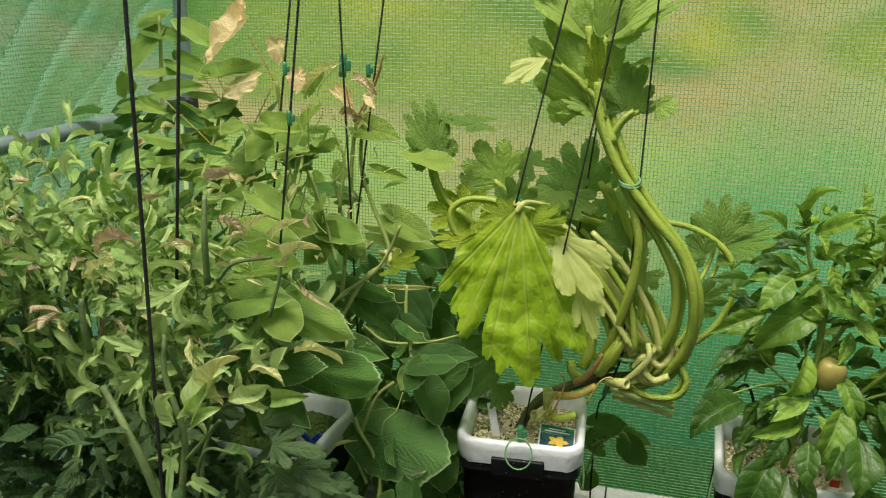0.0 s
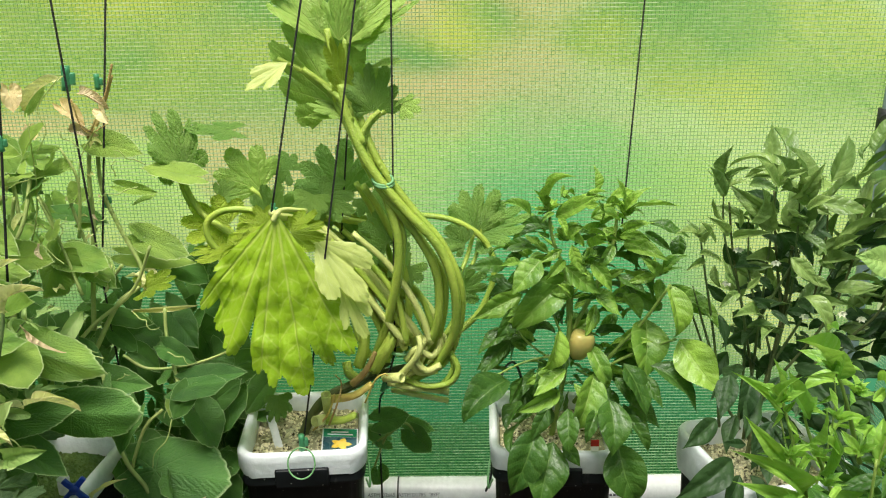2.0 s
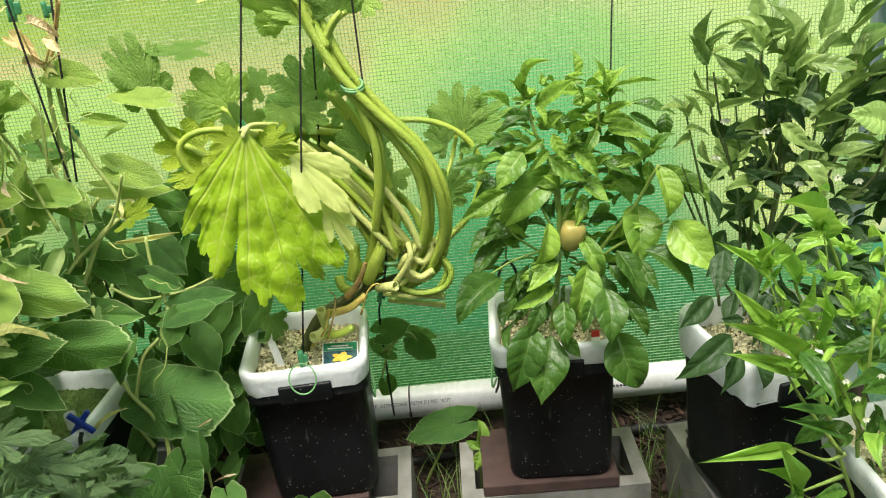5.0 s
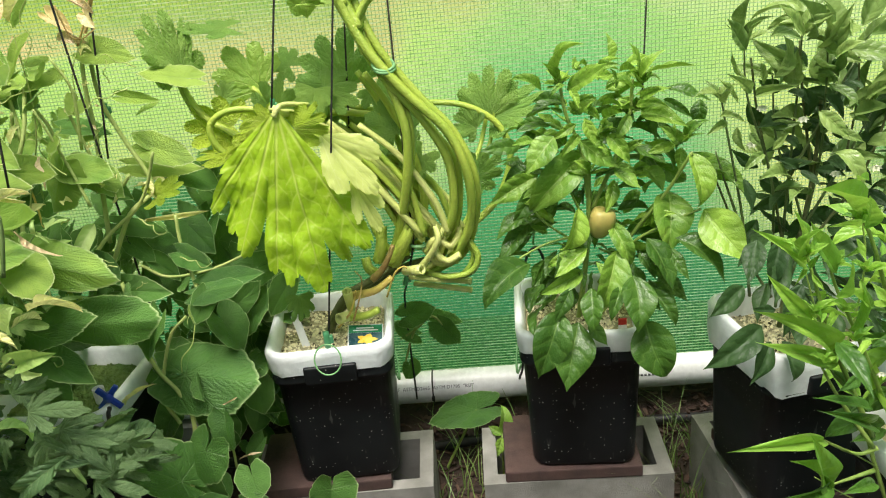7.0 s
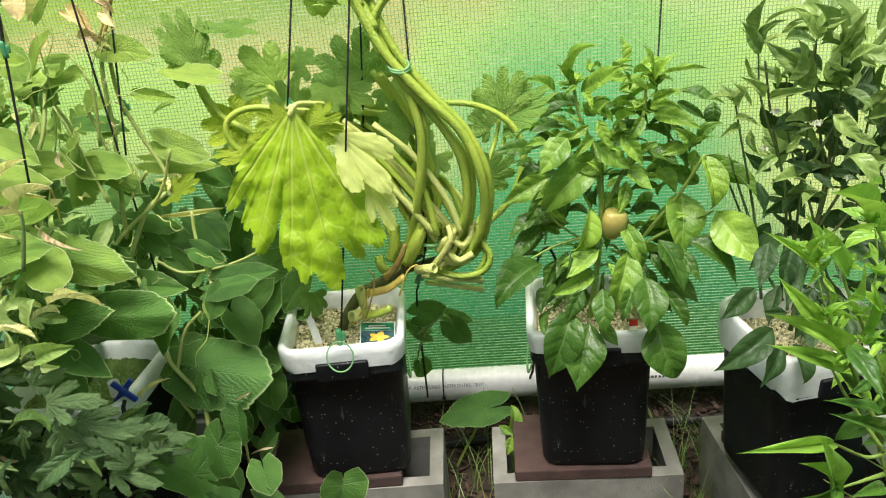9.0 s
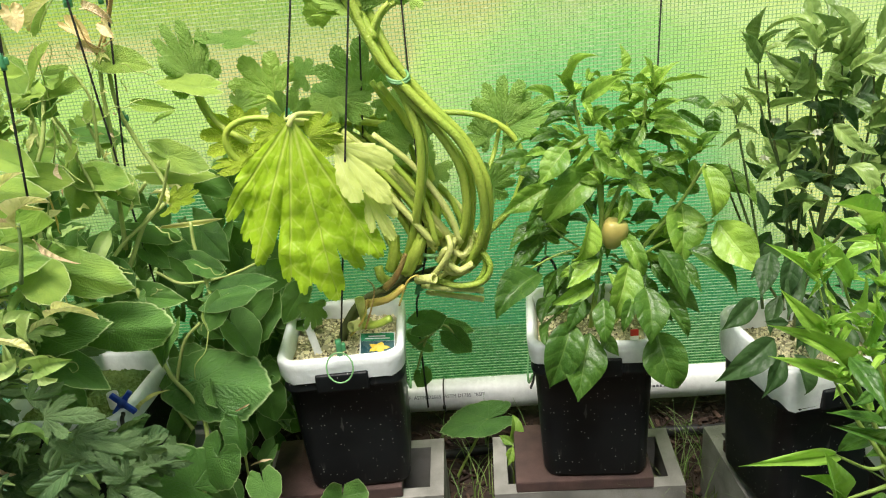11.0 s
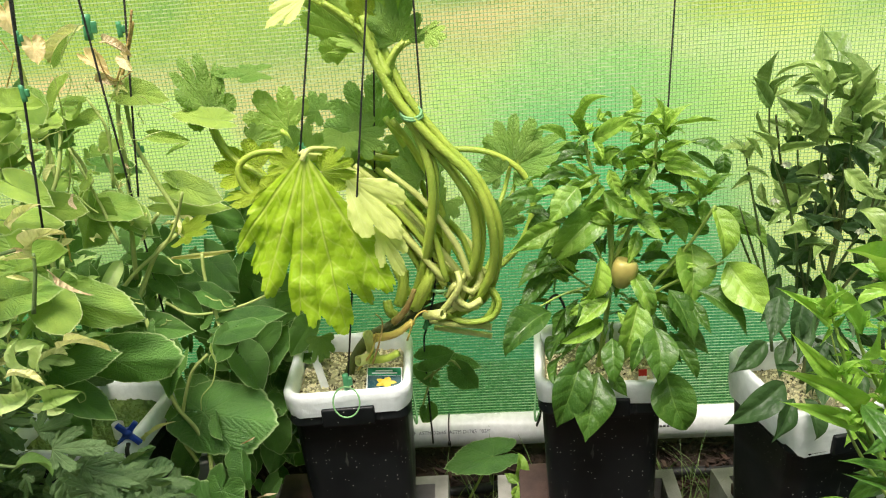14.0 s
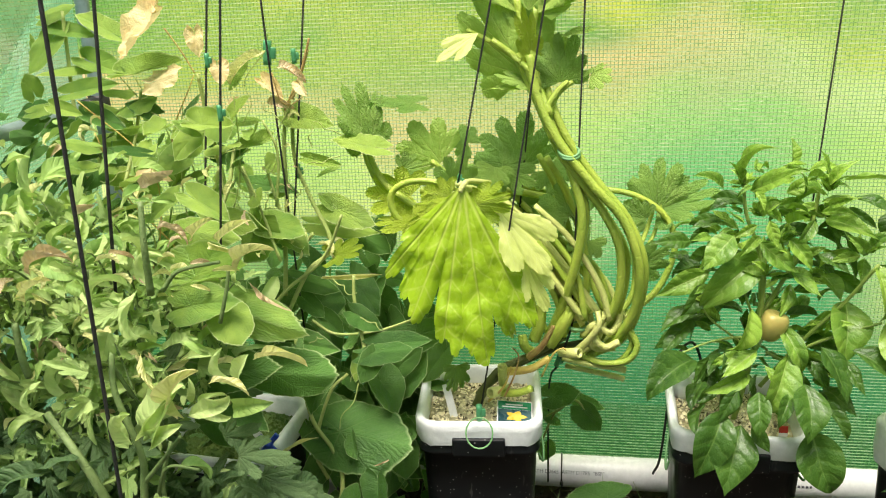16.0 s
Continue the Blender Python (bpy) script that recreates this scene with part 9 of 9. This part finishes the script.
bm = bmesh.new()
add_tube(bm, [(0, -0.006, 0), (0, 0.010, 0)], 0.008, sides=12, steps=2)
part("pivot", bm, M["blue"], t)


# ---------------------------------------------------------------- labels, stakes and standpipes
def seed_tag():
    t = thing("plant_tag", (0.287, 1.516, 0.536), 0, "plant picture tag, green heading over a yellow flower photo", "plant tag")
    y = Vector((0.287, 1.546, 0.546)) - Vector((0.287, 1.489, 0.528))
    x = Vector((1, 0.10, -0.10)).normalized()
    y = (y - x * y.dot(x)).normalized()
    m = Matrix.Translation((0.287, 1.516, 0.538)) @ Matrix((x, y, x.cross(y))).transposed().to_4x4()
    t.matrix_world = m @ Matrix.Diagonal((1.16, 1.12, 1, 1))

    def sheet(name, x0, y0, x1, y1, z, mat, label="", under=None):
        bm = bmesh.new()
        add_box(bm, (x0, y0, z), (x1, y1, z + 0.0008))
        return part(name, bm, mat, under or t, label, False)

    sheet("card", -0.031, -0.030, 0.031, 0.030, 0.0, M["pvc"], "white plastic card")
    heading = sheet("heading", -0.029, 0.010, 0.029, 0.028, 0.0009, M["tag_green"], "green heading band")
    photo = sheet("photo", -0.029, -0.028, 0.029, 0.009, 0.0009, M["tag_navy"], "dark photo field")
    sheet("text_bar", -0.016, 0.019, 0.014, 0.0215, 0.0018, M["pvc"], under=heading)
    sheet("text_bar", -0.022, 0.0135, 0.022, 0.0160, 0.0018, M["pvc"], under=heading)
    bm = bmesh.new()
    pts = []
    for k in range(20):
        a = 2 * math.pi * k / 20
        r = 0.011 * (1 + 0.28 * math.cos(5 * a))
        pts.append(bm.verts.new((0.002 + 1.4 * r * math.cos(a), -0.007 + r * math.sin(a), 0.0020)))
    bm.faces.new(pts)
    part("flower_picture", bm, M["tag_yellow"], photo, "printed yellow flower", False)


M["tag_green"] = plain("printed_green", (0.02, 0.26, 0.12), (0.03, 0.30, 0.15), 0.3)
M["tag_navy"] = plain("printed_navy", (0.02, 0.07, 0.09), (0.05, 0.12, 0.13), 0.3, 60)
M["tag_yellow"] = plain("printed_yellow", (0.75, 0.50, 0.05), (0.85, 0.62, 0.12), 0.3, 90)
M["red"] = plain("red_plastic", (0.55, 0.03, 0.02), (0.45, 0.02, 0.02), 0.4)
seed_tag()


def marker_stake(p, lean, label):
    bm = bmesh.new()
    add_box(bm, (-0.008, -0.001, -0.03), (0.008, 0.001, 0.055), 0.0008)
    ob = tagged(mesh_object("marker_stake", bm, M["pvc"], smooth=False), label, "plant marker", "plant markers")
    ob.matrix_world = pose(*p, -20, lean, 8)


marker_stake((0.158, 1.530, 0.533), -14, "plain white plastic marker stake stuck in perlite")
t = thing("plant_tag", (0.796, 1.490, 0.53), 0, "small red and white plant tag in perlite", "plant tag")
for name, z0, z1, mat in (("red_end", 0.008, 0.022, "red"), ("white_end", -0.02, 0.008, "pvc")):
    bm = bmesh.new()
    add_box(bm, (-0.008, -0.001, z0), (0.008, 0.001, z1))
    part(name, bm, M[mat], t, smooth=False)


def standpipe(x, y, r=0.022, h=0.05):
    t = thing("standpipe", (x, y, 0.50), 0, "white plastic standpipe with domed cap in perlite", "pipe", "standpipes")
    bm = bmesh.new()
    add_loft(bm, [[(rr * math.cos(2 * math.pi * k / 24), rr * math.sin(2 * math.pi * k / 24), z) for k in range(24)]
                  for rr, z in ((r, 0), (r, h), (r * 1.1, h + 0.002), (r * 1.1, h + 0.02), (r * 0.95, h + 0.03), (r * 0.6, h + 0.037), (r * 0.1, h + 0.04))], cap_last=True)
    part("tube", bm, M["liner"], t)


standpipe(0.105, 1.655, 0.020, 0.022)
standpipe(0.632, 1.650, 0.021, 0.028)
bm = bmesh.new()
add_tube(bm, [(-0.205, 1.375, 0.50), (-0.205, 1.375, 0.553)], 0.011, sides=16, steps=2, cap=False)
tagged(mesh_object("feed_tube", bm, M["pvc"]), "short open white feed tube in the algae bucket", "tube")
tube_thing("drip_line", [(0.66, 1.62, 0.52), (0.665, 1.64, 0.60), (0.645, 1.66, 0.64), (0.62, 1.70, 0.56), (0.61, 1.76, 0.30), (0.60, 1.80, 0.22)], 0.003, M["rubber"], "thin black drip line into the bucket", "hose", sides=8)

# ---------------------------------------------------------------- leaf on the mulch, seedling, grass, bark
fallen = plant_thing("squash_seedling", (0.389, 1.72, 0.0), "low squash seedling with one broad leaf behind the blocks")
leaf(fallen, "oldcuke", (0.489, 1.720, 0.193), (0.372, 1.695, 0.186), 0.62, (0, -0.22, 1.0), exact=0)
stalk(fallen, [(0.489, 1.720, 0.193), (0.42, 1.72, 0.06), (0.389, 1.72, -0.01)], 0.003, 0.004)
sprout = plant_thing("pepper_seedling", (0.545, 1.62, 0.0), "small green seedling growing beside the block")
leaf(sprout, "pepper", (0.545, 1.60, 0.20), (0.530, 1.57, 0.17), 0.7)
leaf(sprout, "pepper", (0.545, 1.62, 0.19), (0.548, 1.66, 0.245), 0.5)
leaf(sprout, "pepper", (0.545, 1.61, 0.20), (0.515, 1.62, 0.22), 0.6)
stalk(sprout, [(0.545, 1.61, 0.20), (0.542, 1.60, 0.1), (0.545, 1.62, -0.01)], 0.002, 0.003)


def scatter_grass(n, seed, low, high):
    r = random.Random(seed)
    verts, faces = [], []
    for _ in range(n):
        x, y = r.uniform(low[0], high[0]), r.uniform(low[1], high[1])
        a, h = r.uniform(0, 6.28), r.uniform(0.06, 0.30)
        lean = r.uniform(0.1, 0.9) * h
        o = len(verts)
        for k in range(6):
            u = k / 5
            w = 0.0014 * (1 - u) + 0.0002
            c = Vector((x + math.cos(a) * lean * u * u, y + math.sin(a) * lean * u * u, h * u * (1 - 0.25 * u)))
            c.z += bank_height(y) * (1 - u)
            verts += [c + Vector((w, 0, 0)), c - Vector((w, 0, 0))]
        faces += [(o + 2 * k, o + 2 * k + 2, o + 2 * k + 3, o + 2 * k + 1) for k in range(5)]
    me = bpy.data.meshes.new("grass")
    me.from_pydata(verts, [], faces)
    me.materials.append(M["grass"])
    return tagged(new("grass", me), "thin green grass blades growing through the mulch", "grass", kind="stuff")


def scatter_bark(n, seed, low, high):
    r = random.Random(seed)
    verts, faces = [], []
    for _ in range(n):
        x, y = r.uniform(low[0], high[0]), r.uniform(low[1], high[1])
        m = pose(x, y, bank_height(y) + r.uniform(0.004, 0.018), r.uniform(-25, 25), r.uniform(-25, 25), r.uniform(0, 360))
        L, W, H = r.uniform(0.012, 0.045), r.uniform(0.004, 0.012), r.uniform(0.002, 0.005)
        o = len(verts)
        for sx, sy, sz in ((-1, -1, -1), (1, -0.6, -1), (0.8, 1, -1), (-0.9, 0.8, -1), (-1, -1, 1), (0.9, -0.8, 1), (1, 0.8, 1), (-0.8, 1, 1)):
            verts.append(m @ Vector((sx * L / 2, sy * W / 2, sz * H / 2)))
        faces += [tuple(o + q for q in f) for f in ((0, 1, 5, 4), (1, 2, 6, 5), (2, 3, 7, 6), (3, 0, 4, 7), (4, 5, 6, 7))]
    me = bpy.data.meshes.new("bark_mulch")
    me.from_pydata(verts, [], faces)
    me.materials.append(M["bark"])
    return tagged(new("bark_mulch", me), "loose brown bark chips over the soil", "mulch", kind="stuff")


def bark_material():
    def build(node):
        rnd = node("NewGeometry").outputs["Random Per Island"]
        c = mix_colour(node, rnd, (0.028, 0.018, 0.014, 1), (0.12, 0.07, 0.048, 1))
        n = noise_fac(node, 160, 3, 0.3, 0.7)
        c = mix_colour(node, math_node(node, "MULTIPLY", n, 0.4), c, (0.03, 0.018, 0.012, 1))
        return node("BsdfPrincipled", {"Base Color": c, "Roughness": 0.9, "Normal": node("Bump", {"Strength": 0.5, "Distance": 0.002, "Height": n}).outputs[0]}).outputs[0]
    return material("bark_chip", build)


M["bark"] = bark_material()
M["grass"] = plain("grass_blade", (0.13, 0.26, 0.05), (0.24, 0.30, 0.09), 0.5, 9, 60, 0.1)
scatter_bark(4200, 21, (-0.7, 1.20), (1.5, 1.88))
scatter_grass(150, 22, (0.86, 1.30), (1.02, 1.80))
scatter_grass(60, 23, (0.33, 1.50), (0.60, 1.82))
scatter_grass(30, 24, (1.0, 1.55), (1.45, 1.85))
